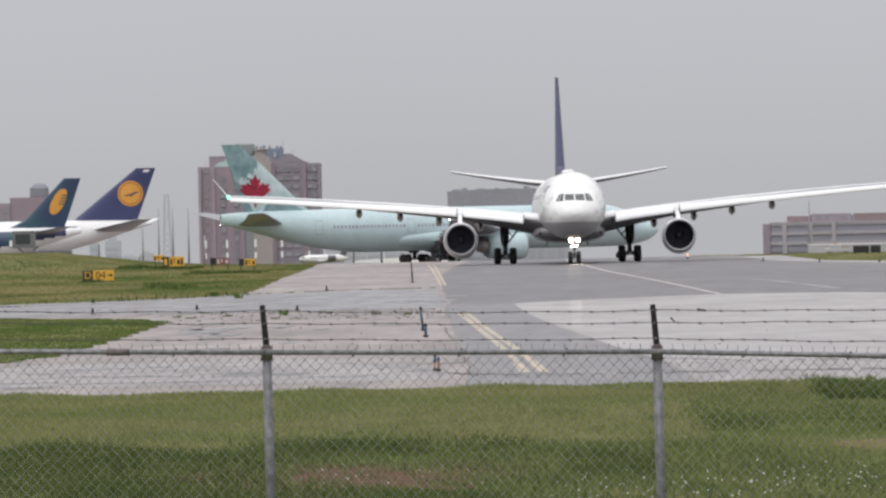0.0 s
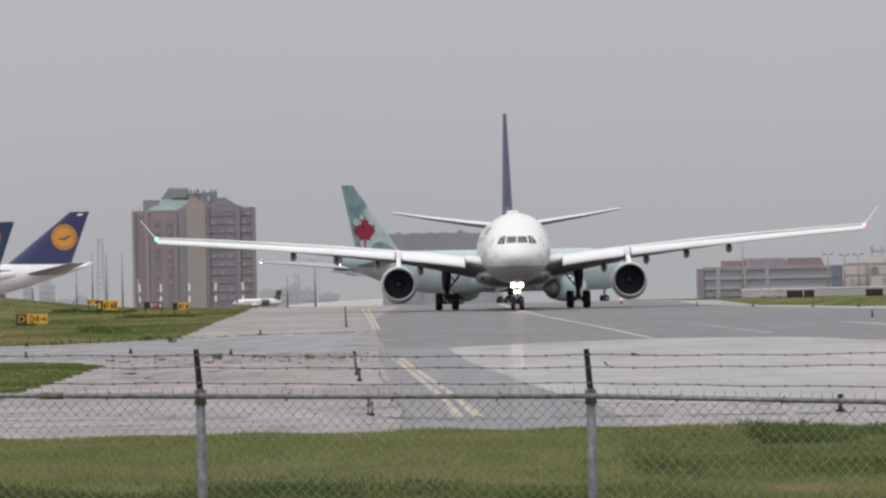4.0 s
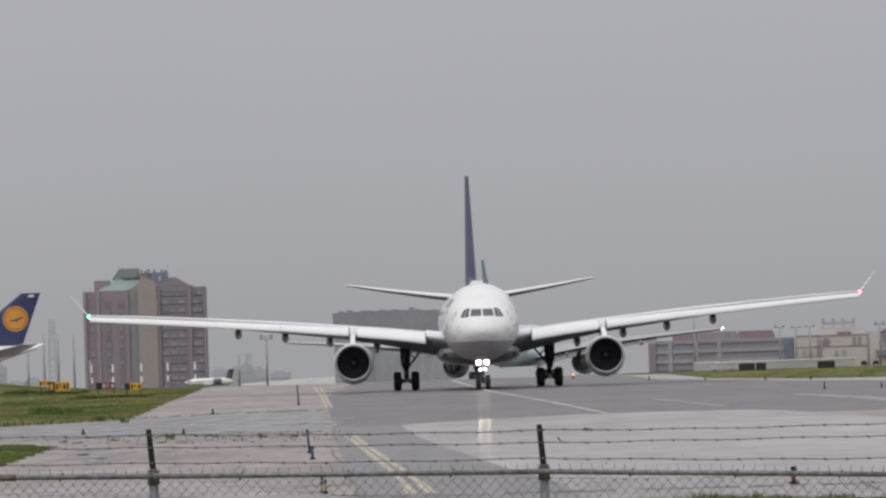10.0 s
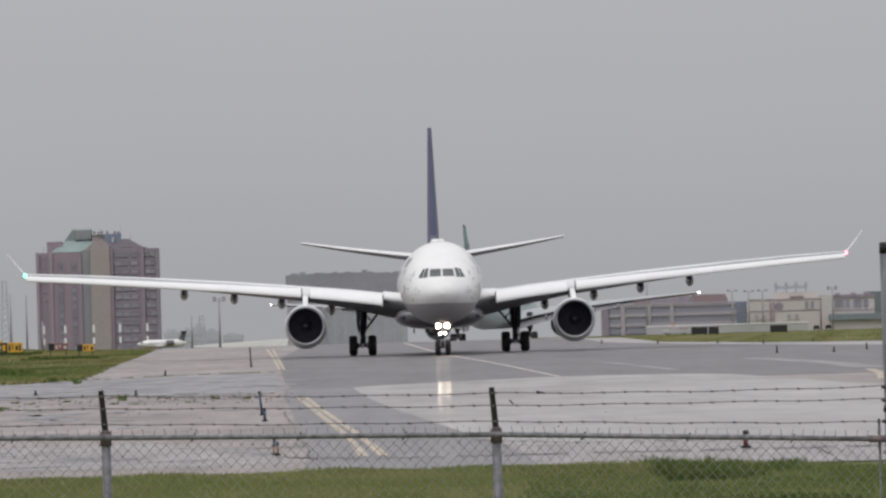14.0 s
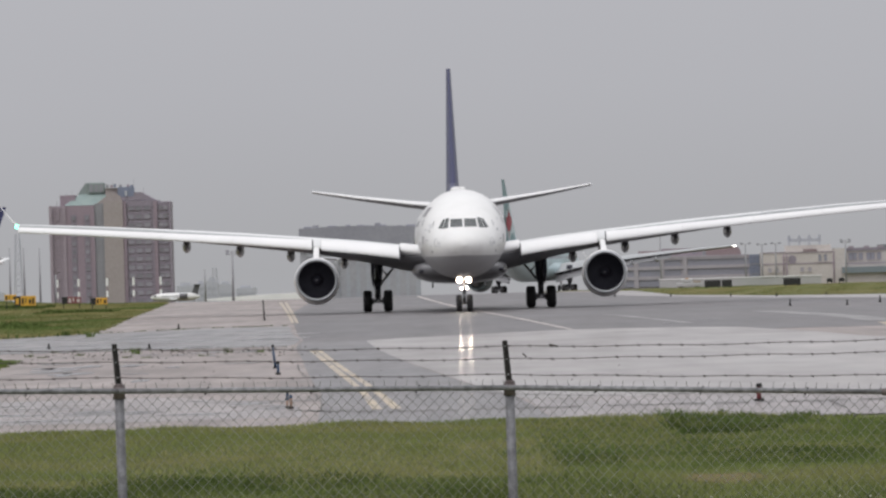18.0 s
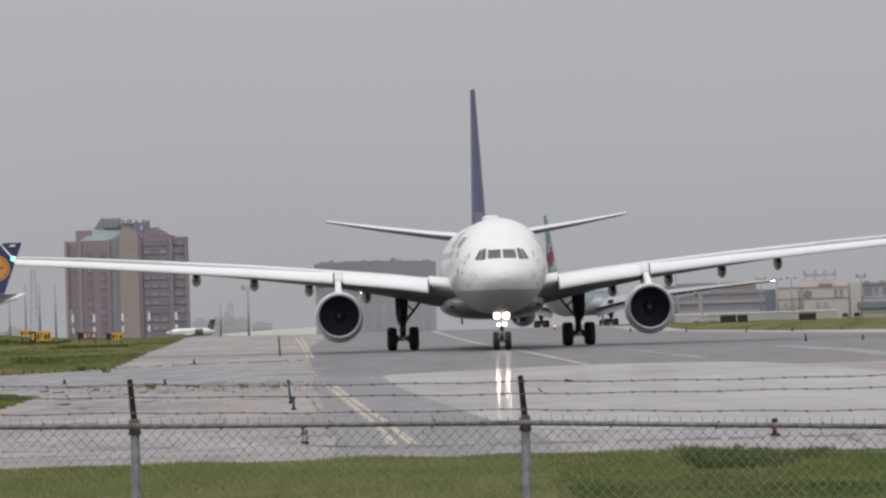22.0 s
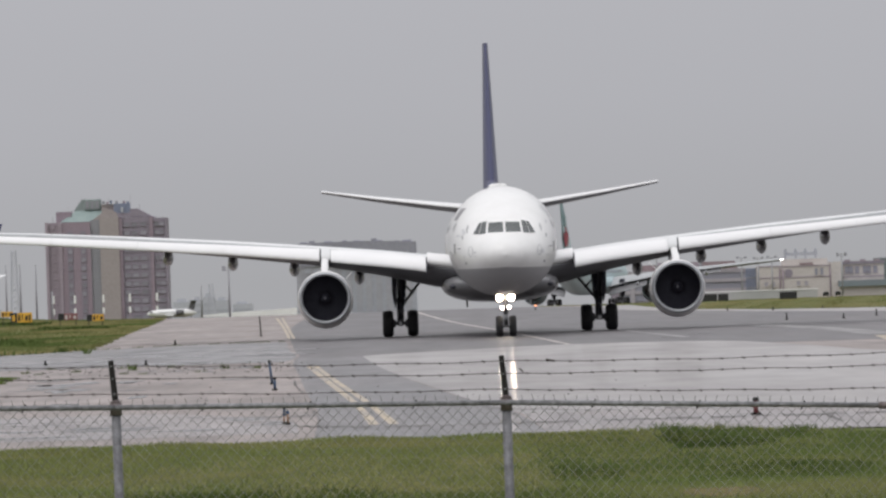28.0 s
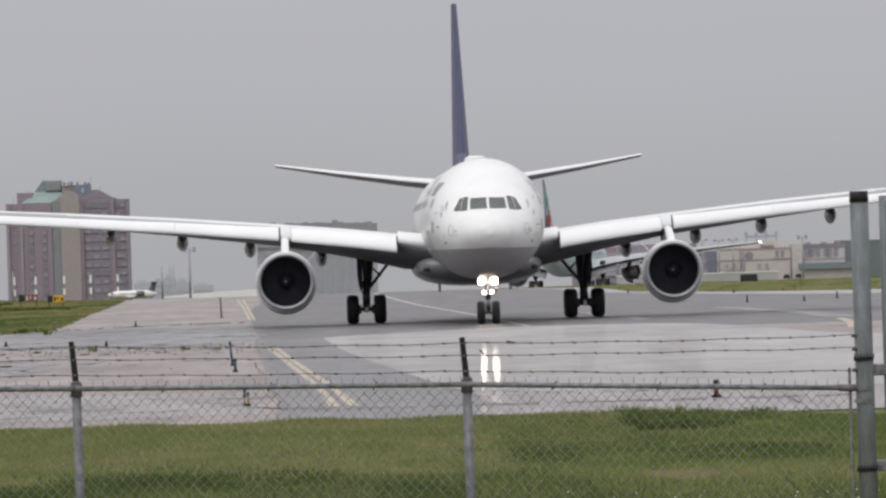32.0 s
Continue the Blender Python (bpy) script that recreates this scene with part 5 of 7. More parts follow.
def leaf_outline(cy, cz, r):
    """An eleven-pointed leaf with a stalk."""
    half = [(0, 1.0), (0.16, 0.66), (0.34, 0.76), (0.28, 0.34), (0.48, 0.52), (0.56, 0.38), (0.92, 0.40), (0.80, 0.20), (0.98, 0.08), (0.46, -0.36), (0.52, -0.50), (0.08, -0.44), (0.05, -0.95)]
    pts = half + [(-x, z) for x, z in reversed(half[1:])]
    return [(cy + x * r, cz + z * r) for x, z in pts]


def widebody_teal():
    craft = thing("airliner", "ice-blue twin-engined airliner with red leaf tail, taxiing away", "aircraft")
    body = Body(67.7, 3.1, 4.95, tail=22.0, nose_off=9.9, tail_z=1.25, split=-2.6)
    body.build(craft, M_TEAL, M_TEAL, 28)
    rows = wing_rows(64.2 / 58.2, 3.1, 14.6, 1.0, 0.2)
    add_wings(craft, rows, M_WINGG, M_TEAL, winglet=False, slats=False, flaps=True, lamps=(M_LAMP2, M_LAMP2), k=1.1, lamp_r=0.07)
    bm, last = bmesh.new(), None
    for y, w, zb in ((9, 1.6, 2.5), (12, 3.2, 2.15), (17, 3.7, 1.95), (25, 3.7, 1.95), (31, 3.0, 2.2), (36, 1.4, 2.6)):
        ring = [bm.verts.new((w * math.cos(a), y, 3.7 + (3.7 - zb) * math.sin(a))) for a in np.linspace(0, 2 * math.pi, 24, endpoint=False)]
        if last:
            for i in range(24):
                bm.faces.new((last[i], last[(i + 1) % 24], ring[(i + 1) % 24], ring[i]))
        last = ring
    part("wing_fairing", bm, M_TEAL, craft, smooth=True)
    stab = [(1.0, 48.6, 7.0, 6.05, 0.10, 0), (5.0, 51.3, 4.9, 6.75, 0.10, 0), (10.76, 55.3, 2.5, 7.7, 0.09, 0)]
    fin = [(7.4, 43.7, 10.3, 0, 0.07, 0), (17.42, 54.85, 2.65, 0, 0.07, 0)]
    tail = add_tail(craft, stab, fin, M_BELLY, M_TEALFIN)
    for sd in (1, -1):
        frost = [(44.7, 7.95), (52.9, 7.9), (54.0, 10.0), (55.1, 12.3), (54.6, 12.9), (54.0, 12.5), (53.5, 13.4), (52.9, 13.1), (52.6, 14.2), (52.2, 13.9), (52.1, 15.0), (51.85, 14.9), (49.9, 13.05), (47.7, 11.0)]
        part("frost_panel", emblem(fin, frost, sd, 0.07), M_FROST, tail, "pale frosted panel on the fin", True)
        part("leaf_emblem", emblem(fin, leaf_outline(52.6, 10.8, 2.4), sd, 0.12), M_RED, tail, "red leaf-shaped emblem", True)
        for s in (7.0, 22.5, 39.2, 53.2):
            bm = bmesh.new()
            for a, b, z0, z1 in ((s, s + 0.09, 4.5, 6.5), (s + 1.1, s + 1.19, 4.5, 6.5), (s, s + 1.19, 6.42, 6.51), (s, s + 1.19, 4.5, 4.59)):
                body.side_patch(bm, a, b, z0, z1, sd)
            part("cabin_door", bm, M_SEAM, craft, "closed cabin door outline")
        for i in range(66):
            s = 15.0 + i * 0.56
            if any(d - 0.5 < s < d + 1.5 for d in (22.5, 39.2)):
                continue
            part("cabin_window", body.side_patch(bmesh.new(), s, s + 0.30, 5.32, 5.74, sd, n=1), M_GLASS, craft)
        for c in (((0.06, 5.75), (0.80, 5.75), (0.72, 6.30), (0.06, 6.34)), ((0.88, 5.74), (1.6, 5.64), (1.25, 6.24), (0.82, 6.30))):
            bm = bmesh.new()
            body.front_patch(bm, [(sd * x, z) for x, z in c])
            part("cockpit_window", bm, M_PANE, craft)
        engine(craft, sd * 9.7, 15.4, 2.42, 1.84, 6.8, M_TEAL)
        bm = bmesh.new()
        poly(bm, [(sd * 9.9 - 0.27, y, z) for y, z in ((15.8, 4.2), (17.5, 4.75), (20.5, 4.7), (24.5, 4.0), (20.0, 3.9))], (0.54, 0, 0))
        part("pylon", bm, M_TEAL, craft)
        main_gear(craft, sd * 5.49, 25.9, 4.0, 0.67, 0.50, 0.70, 1.46, False)
    nose_gear(craft, 0.55, 0.36, 0.34, 2.9, False, []).location.y = -4.0
    bm = bmesh.new()
    bmesh.ops.create_uvsphere(bm, u_segments=12, v_segments=8, radius=0.05, matrix=pose(0, 57.85, 6.15))
    part("tail_lamp", bm, M_LAMP2, craft, "white tail lamp", True)
    return craft


def jumbo():
    craft = thing("airliner", "parked white jumbo jet with navy tail and amber disc", "aircraft", pose(-150.8, 1470, ground_z(1470) + 0.02, 0, 0, -90))
    body = Body(70.7, 3.25, 6.0, high=1.18, tail=26.0, nose_off=7.9, tail_z=2.7, split=-2.6)
    body.build(craft, M_WHITE, M_BELLY, 28)
    rows = wing_rows(62.0 / 58.2, 3.2, 17.0, 1.15, 0.0)
    add_wings(craft, rows, M_WING, M_SLAT, slats=False, k=1.05)
    stab = [(1.0, 50.0, 8.6, 7.6, 0.10, 0), (5.5, 54.8, 5.8, 8.6, 0.10, 0), (11.0, 60.8, 2.9, 9.8, 0.09, 0)]
    fin = [(8.9, 46.0, 13.6, 0, 0.10, 0), (20.0, 59.8, 3.9, 0, 0.09, 0)]
    tail = add_tail(craft, stab, fin, M_WING, M_NAVY)
    for sd in (1, -1):
        part("emblem_disc", emblem(fin, round_shape(58.6, 14.95, 2.55, 2.55), sd, 0.03), M_ORANGE, tail, "amber round emblem", True)
        outer, inner = round_shape(58.6, 14.95, 2.3, 2.3), round_shape(58.6, 14.95, 2.0, 2.0)
        bm = bmesh.new()
        a = [bm.verts.new((sd * (fin_skin(fin, y, z) + 0.06), y, z)) for y, z in outer]
        b = [bm.verts.new((sd * (fin_skin(fin, y, z) + 0.06), y, z)) for y, z in inner]
        for i in range(32):
            bm.faces.new((a[i], a[(i + 1) % 32], b[(i + 1) % 32], b[i]))
        part("emblem_ring", bm, M_AMBER2, tail)
        mark = [(y + 0.7, z + 0.35) for y, z in ((56.4, 14.3), (57.2, 14.1), (57.8, 14.25), (58.0, 14.0), (58.5, 14.35), (59.3, 14.75), (59.7, 14.8), (59.0, 14.95), (58.4, 14.65), (57.7, 14.45), (57.0, 14.35))]
        part("emblem_mark", emblem(fin, mark, sd, 0.08), M_NAVY, tail, "dark plain mark on the emblem")
        flag = bmesh.new()
        pts = [(61.1, 19.2), (62.3, 19.2), (62.5, 19.65), (61.5, 19.65)]
        flag.faces.new([flag.verts.new((sd * (fin_skin(fin, y, z) + 0.04), y, z)) for y, z in pts])
        part("lettering_bar", flag, M_WHITE, tail, "small pale lettering bar")
        for x, y in ((11.7, 17.5), (20.8, 25.0)):
            engine(craft, sd * x, y, 2.7, 1.35, 5.4, M_WHITE)
            bm = bmesh.new()
            poly(bm, [(sd * x - 0.2, y + a, z) for a, z in ((1.2, 4.0), (3.0, 4.9), (6.5, 5.0), (7.5, 4.2), (4.5, 3.8))], (0.4, 0, 0))
            part("pylon", bm, M_WHITE, craft)
        main_gear(craft, sd * 5.5, 25.0, 4.2, 0.62, 0.48, 0.55, 0.73, False)
        for i in range(80):
            s = 10 + i * 0.53
            part("cabin_window", body.side_patch(bmesh.new(), s, s + 0.26, 6.2, 6.6, sd, n=1), M_PANE, craft)
    nose_gear(craft, 0.6, 0.36, 0.45, 3.0, False, [])
    return craft


def parked_blue():
    craft = thing("airliner", "parked airliner with blue-green tail and amber oval emblem", "aircraft", pose(-146.7, 1360, ground_z(1360) + 0.02, 0, 0, -90))
    body = Body(58.8, 2.82, 5.12, tail=18.5, nose_off=6.67, tail_z=1.55, split=0.6)
    body.build(craft, M_WHITE, M_WHITE, 28)
    rows = wing_rows(1.0, 2.9, 13.0)
    add_wings(craft, rows, M_WING, M_SLAT, slats=False)
    stab = [(0.9, 41.2, 6.2, 6.6, 0.10, 0), (4.0, 43.8, 4.6, 7.0, 0.10, 0), (9.72, 49.0, 2.0, 7.9, 0.09, 0)]
    fin = [(7.4, 39.9, 9.0, 0, 0.10, 0), (16.9, 49.1, 3.1, 0, 0.09, 0)]
    tail = add_tail(craft, stab, fin, M_GREENBLUE, M_GREENBLUE)
    part("dorsal_fillet", surface([(7.0, 36.0, 10.5, 0, 0.05, 0), (8.1, 39.2, 7.5, 0, 0.09, 0), (9.4, 41.9, 6.0, 0, 0.10, 0)], 1, 10, upright=True), M_GREENBLUE, craft, "blue-green fin root fillet", True)
    for sd in (1, -1):
        part("emblem_oval", emblem(fin, round_shape(48.0, 12.6, 1.3, 2.4, lean=0.42), sd, 0.03), M_ORANGE, tail, "amber leaning oval emblem", True)
        for i, z in enumerate((12.0, 12.55, 13.1, 13.65)):
            bm = bmesh.new()
            pts = [(48.0 + i * 0.2, z), (49.6 + i * 0.25, z + 0.1), (49.7 + i * 0.25, z + 0.3), (48.1 + i * 0.2, z + 0.20)]
            bm.faces.new([bm.verts.new((sd * (fin_skin(fin, min(y, 50.0), q) + 0.09), y, q)) for y, q in pts])
            part("emblem_stripe", bm, M_GREENBLUE, tail)
        for s0 in np.arange(24.0, 55.0, 2.0):
            lo, hi = (4.4, 6.3) if s0 < 42 else (4.2 + (s0 - 42) * 0.17, 7.2 + (s0 - 42) * 0.015)
            part("livery_band", body.side_patch(bmesh.new(), s0, s0 + 2.0, lo, hi, sd, 0.06, 10), M_GREENBLUE, craft, "dark blue livery band")
        engine(craft, sd * 9.3, 12.0, 2.21, 1.42, 6.0, M_GREENBLUE)
        bm = bmesh.new()
        poly(bm, [(sd * 9.3 - 0.24, y, z) for y, z in ((13.0, 3.55), (14.5, 4.3), (18.2, 4.4), (22.0, 3.9), (18.0, 3.35))], (0.48, 0, 0))
        part("pylon", bm, M_WHITE, craft)
        main_gear(craft, sd * 5.36, 22.2, 4.0, 0.70, 0.50, 0.69, 0.99, False)
    nose_gear(craft, 0.53, 0.36, 0.34, 2.7, False, [])
    return craft


airliner = widebody_main()
teal_airliner = widebody_teal()
jumbo()
parked_blue()


# ---- buildings and masts beyond the field ----
def block(name, parent, x0, x1, y0, y1, z0, z1, material, label="", bevel=0.0):
    return part(name, bbox(x0, x1, y0, y1, z0, z1, bevel=bevel), material, parent, label)


def window_grid(parent, xs, zs, y, w, h, material=M_GLASS, depth=0.12, frame_mat=None):
    """Windows set on a front at y: each a pane with a frame round it."""
    pane, rim = bpy.data.meshes.new("window"), bpy.data.meshes.new("window_frame")
    bm = bbox(-w / 2, w / 2, -depth, 0.02, -h / 2, h / 2)
    bm.to_mesh(pane)
    bm.free()
    pane.materials.append(material)
    bm = bmesh.new()
    t = 0.12
    box(bm, -w / 2 - t, w / 2 + t, -depth - 0.06, 0.01, h / 2, h / 2 + t)
    box(bm, -w / 2 - t, w / 2 + t, -depth - 0.12, 0.01, -h / 2 - t, -h / 2)
    box(bm, -w / 2 - t, -w / 2, -depth - 0.06, 0.01, -h / 2, h / 2)
    box(bm, w / 2, w / 2 + t, -depth - 0.06, 0.01, -h / 2, h / 2)
    bm.to_mesh(rim)
    bm.free()
    rim.materials.append(frame_mat or M_BRICK)
    for x in xs:
        for z in zs:
            ob = new("window", pane)
            ob.parent, ob.location = parent, (x, y, z)
            fr = new("window_frame", rim)
            fr.parent = ob


def far_off(x, y, k):
    """A place k times as far along the line of sight, with lengths k times as large."""
    return pose(x * k, y * k, 3.07 + (ground_z(y) - 3.07) * k) @ Matrix.Scale(k, 4)


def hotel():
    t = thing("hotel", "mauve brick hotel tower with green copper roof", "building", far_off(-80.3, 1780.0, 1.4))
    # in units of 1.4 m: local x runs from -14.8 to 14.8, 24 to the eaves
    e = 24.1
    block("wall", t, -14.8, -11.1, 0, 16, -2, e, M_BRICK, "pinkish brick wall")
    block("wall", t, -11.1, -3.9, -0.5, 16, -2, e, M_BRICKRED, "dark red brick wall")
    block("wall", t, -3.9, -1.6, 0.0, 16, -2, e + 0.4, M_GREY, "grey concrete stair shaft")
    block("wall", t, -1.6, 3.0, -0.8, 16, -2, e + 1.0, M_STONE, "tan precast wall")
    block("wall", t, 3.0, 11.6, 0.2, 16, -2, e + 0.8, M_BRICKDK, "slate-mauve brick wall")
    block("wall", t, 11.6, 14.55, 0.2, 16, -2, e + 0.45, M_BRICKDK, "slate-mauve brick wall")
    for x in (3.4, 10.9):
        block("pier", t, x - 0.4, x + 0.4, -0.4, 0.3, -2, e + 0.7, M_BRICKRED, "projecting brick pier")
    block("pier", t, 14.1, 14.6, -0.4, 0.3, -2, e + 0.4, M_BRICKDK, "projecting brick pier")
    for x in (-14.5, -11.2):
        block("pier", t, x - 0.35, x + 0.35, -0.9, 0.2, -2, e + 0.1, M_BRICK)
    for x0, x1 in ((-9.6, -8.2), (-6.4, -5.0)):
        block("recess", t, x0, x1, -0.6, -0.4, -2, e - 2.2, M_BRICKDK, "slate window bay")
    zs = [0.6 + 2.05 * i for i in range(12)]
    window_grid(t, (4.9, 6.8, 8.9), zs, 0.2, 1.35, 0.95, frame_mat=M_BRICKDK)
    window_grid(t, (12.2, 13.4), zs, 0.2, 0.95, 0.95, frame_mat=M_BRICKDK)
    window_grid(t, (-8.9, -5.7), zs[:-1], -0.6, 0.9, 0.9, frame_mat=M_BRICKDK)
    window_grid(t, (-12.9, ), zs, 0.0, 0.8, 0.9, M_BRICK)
    # copper hip roof with its turret, and the plant on the roof
    bm = bmesh.new()
    low = [(-11.2, 0.4), (-1.8, 0.4), (-1.8, 13), (-11.2, 13)]
    high = [(-7.3, 4.0), (-0.4, 4.0), (-0.4, 9), (-7.3, 9)]
    a = [bm.verts.new((x, v, e + 0.05)) for x, v in low]
    b = [bm.verts.new((x, v, e + 2.85)) for x, v in high]
    for i in range(4):
        bm.faces.new((a[i], a[(i + 1) % 4], b[(i + 1) % 4], b[i]))
    bm.faces.new(b)
    bm.faces.new(list(reversed(a)))
    part("roof", bm, M_COPPER, t, "green copper hip roof")
    bm = bmesh.new()
    poly(bm, [(-3.4, 0.2, e + 0.3), (2.9, 0.2, e + 0.9), (2.4, 0.2, e + 2.2), (0.2, 0.2, e + 3.0)], (0, 3.0, 0))
    part("gable", bm, M_STONE, t, "tan sloping gable")
    bm = bmesh.new()
    poly(bm, [(-8.0, 3.9, e + 2.7), (-5.4, 3.9, e + 2.7), (-5.0, 3.9, e + 5.6), (-6.1, 3.9, e + 5.3)], (0, 4.0, 0))
    part("roof_turret", bm, M_TURRET, t, "green copper roof turret")
    block("roof_lantern", t, -5.4, -1.3, 3.4, 7.0, e + 2.8, e + 5.5, M_TURRET, "dull green glazed lantern", bevel=0.3)
    for x in (-4.6, -3.4, -2.2):
        block("lantern_pane", t, x - 0.4, x + 0.4, 3.3, 3.45, e + 3.2, e + 5.0, M_GREY, "dark lantern pane")
    block("plant_room", t, -12.2, -8.5, 2, 9, e, e + 2.6, M_BRICKRED, "dark red plant room")
    block("plant_room", t, -1.1, 2.1, 2.0, 10, e + 0.4, e + 4.1, M_STONE, "tan plant room")
    block("plant_room", t, 1.9, 5.8, 0.6, 5, e + 1.9, e + 4.2, M_BLUEGLASS, "blue-grey rooftop plant screen")
    block("plant_base", t, 1.9, 6.0, 0.4, 6, e + 0.9, e + 1.9, M_BRICKDK)
    for i, (x, z) in enumerate(((-0.6, 4.9), (0.4, 4.7), (1.2, 5.0), (2.6, 4.8), (4.4, 4.8), (5.3, 4.7))):
        block("roof_vent", t, x - 0.3, x + 0.3, 1.2, 2.0, e + 4.2, e + z, (M_GREY, M_BRICKRED, M_BLUEGLASS)[i % 3])
    block("roof_tank", t, 3.6, 4.2, 0.1, 0.5, e + 2.1, e + 3.3, M_DISTANT, "small pale roof tank")
    bm = bmesh.new()
    poly(bm, [(5.8, 0.5, e + 0.9), (11.4, 0.5, e + 0.8), (10.6, 0.5, e + 1.15), (7.6, 0.5, e + 2.85), (5.8, 0.5, e + 2.85)], (0, 12, 0))
    part("roof", bm, M_BRICKDK, t, "sloping dark slate roof")
    for x, z in ((-6.0, 6.0), (-2.0, 5.8), (0.5, 5.6), (2.4, 5.2), (5.7, 6.3), (-9.4, 3.6), (-13.2, 1.4), (8.0, 3.9), (-10.8, 3.1)):
        part("aerial", btube((x, 5, e), (x, 5, e + z), 0.06, 0.04, 6), M_MAST, t)


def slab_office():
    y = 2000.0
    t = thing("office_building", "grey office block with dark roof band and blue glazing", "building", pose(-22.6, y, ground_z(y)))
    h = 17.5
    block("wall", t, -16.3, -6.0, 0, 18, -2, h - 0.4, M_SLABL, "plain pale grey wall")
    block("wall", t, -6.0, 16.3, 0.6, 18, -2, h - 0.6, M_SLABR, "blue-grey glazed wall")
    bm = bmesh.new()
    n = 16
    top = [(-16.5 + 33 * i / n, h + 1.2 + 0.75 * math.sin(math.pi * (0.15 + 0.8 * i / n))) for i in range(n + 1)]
    # Band drawn deep; the wall under it is paler, as through exhaust haze.
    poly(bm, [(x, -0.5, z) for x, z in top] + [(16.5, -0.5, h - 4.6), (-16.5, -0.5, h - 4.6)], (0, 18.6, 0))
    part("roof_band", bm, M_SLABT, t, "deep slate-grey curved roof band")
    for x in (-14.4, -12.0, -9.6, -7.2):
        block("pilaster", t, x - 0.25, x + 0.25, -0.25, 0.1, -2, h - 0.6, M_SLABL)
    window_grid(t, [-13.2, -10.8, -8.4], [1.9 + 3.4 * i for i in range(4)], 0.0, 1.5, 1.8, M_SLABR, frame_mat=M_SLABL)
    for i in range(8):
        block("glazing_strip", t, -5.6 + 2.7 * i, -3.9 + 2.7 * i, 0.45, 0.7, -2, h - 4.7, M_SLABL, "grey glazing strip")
    jit = random.Random(14)
    for x in (-14.6, -11.9, -8.8, -7.2, -3.1, 0.4, 2.2, 6.6, 9.0, 13.4):
        part("roof_unit", bbox(x - jit.uniform(0.4, 1.9), x + jit.uniform(0.4, 1.9), 1.0, 3.0, h + 1.0, h + 1.55 + jit.uniform(0.1, 0.8), bevel=0.15), M_SLABT, t, "slate-grey rooftop unit")
    for x, z in ((-12, 2.4), (-3, 2.0), (5, 2.6), (11, 1.8)):
        part("vent", bbox(x - 0.8, x + 0.8, 4, 7, h, h + z, bevel=0.1), M_GREY, t)


def low_office():
    t = thing("office_building", "low concrete office with ribbon windows and maroon roof", "building", far_off(57.4, 1700.0, 1.4))
    # in units of 1.4 m: local x from -17.6 to 16.2
    block("wall", t, -17.6, -16.2, -0.6, 14, -2, 7.0, M_BRICKDK, "slate stair tower")
    block("wall", t, -16.2, 13.4, 0, 14, -2, 7.3, M_OFFICE, "banded concrete wall")
    block("wall", t, 13.4, 16.2, -0.2, 14, -2, 7.25, M_BLUEGLASS, "blue-grey glazed corner")
    for x in (14.1, 14.8, 15.5):
        block("mullion", t, x - 0.05, x + 0.05, -0.28, -0.18, -2, 7.2, M_GREY)
    for z in (2.6, 4.9):
        block("spandrel", t, 13.4, 16.2, -0.26, -0.18, z, z + 0.25, M_GREY)
    block("penthouse", t, -6.6, 2.6, 1.2, 12, 7.2, 9.15, M_BRICK, "pale mauve penthouse")
    block("penthouse", t, -12.0, -6.7, 1.8, 12, 7.2, 8.7, M_MAROON, "low maroon penthouse")
    block("vent_housing", t, 2.7, 3.4, 0.9, 3, 7.2, 8.7, M_GREY, "grey vent housing")
    for x in (-5.0, -2.9, 0.6):
        block("louvre", t, x - 0.5, x + 0.5, 1.1, 1.25, 7.9, 8.7, M_OFFGLASS)
    bm = bmesh.new()
    poly(bm, [(3.4, 1, 7.2), (11.6, 1, 7.2), (11.4, 1, 8.2), (10.9, 1, 9.1), (3.4, 1, 9.1)], (0, 10, 0))
    part("roof", bm, M_MAROON, t, "maroon roof with a rounded end")
    block("parapet", t, -16.2, 13.4, -0.3, 0.1, 7.0, 7.35, M_MAUVE, "pale parapet coping")
    for z in (2.1, 4.35, 6.55):
        block("floor_band", t, -16.2, 13.4, -0.35, 0.05, z, z + (0.75 if z < 6 else 0.35), M_MAUVE)
    for x in (-12.9, -6.9, -1.55):
        block("pier", t, x - 0.5, x + 0.5, -0.5, 0.05, -2, 7.3, M_MAUVE)
    for xs in ([-15.3, -14.0], [-11.6 + 1.3 * i for i in range(4)], [-5.6 + 1.15 * i for i in range(3)], [-0.2 + 1.3 * i for i in range(11)]):
        window_grid(t, xs, (1.2, 3.55, 5.8), 0.0, 1.1, 1.2, M_OFFGLASS, frame_mat=M_OFFGLASS)


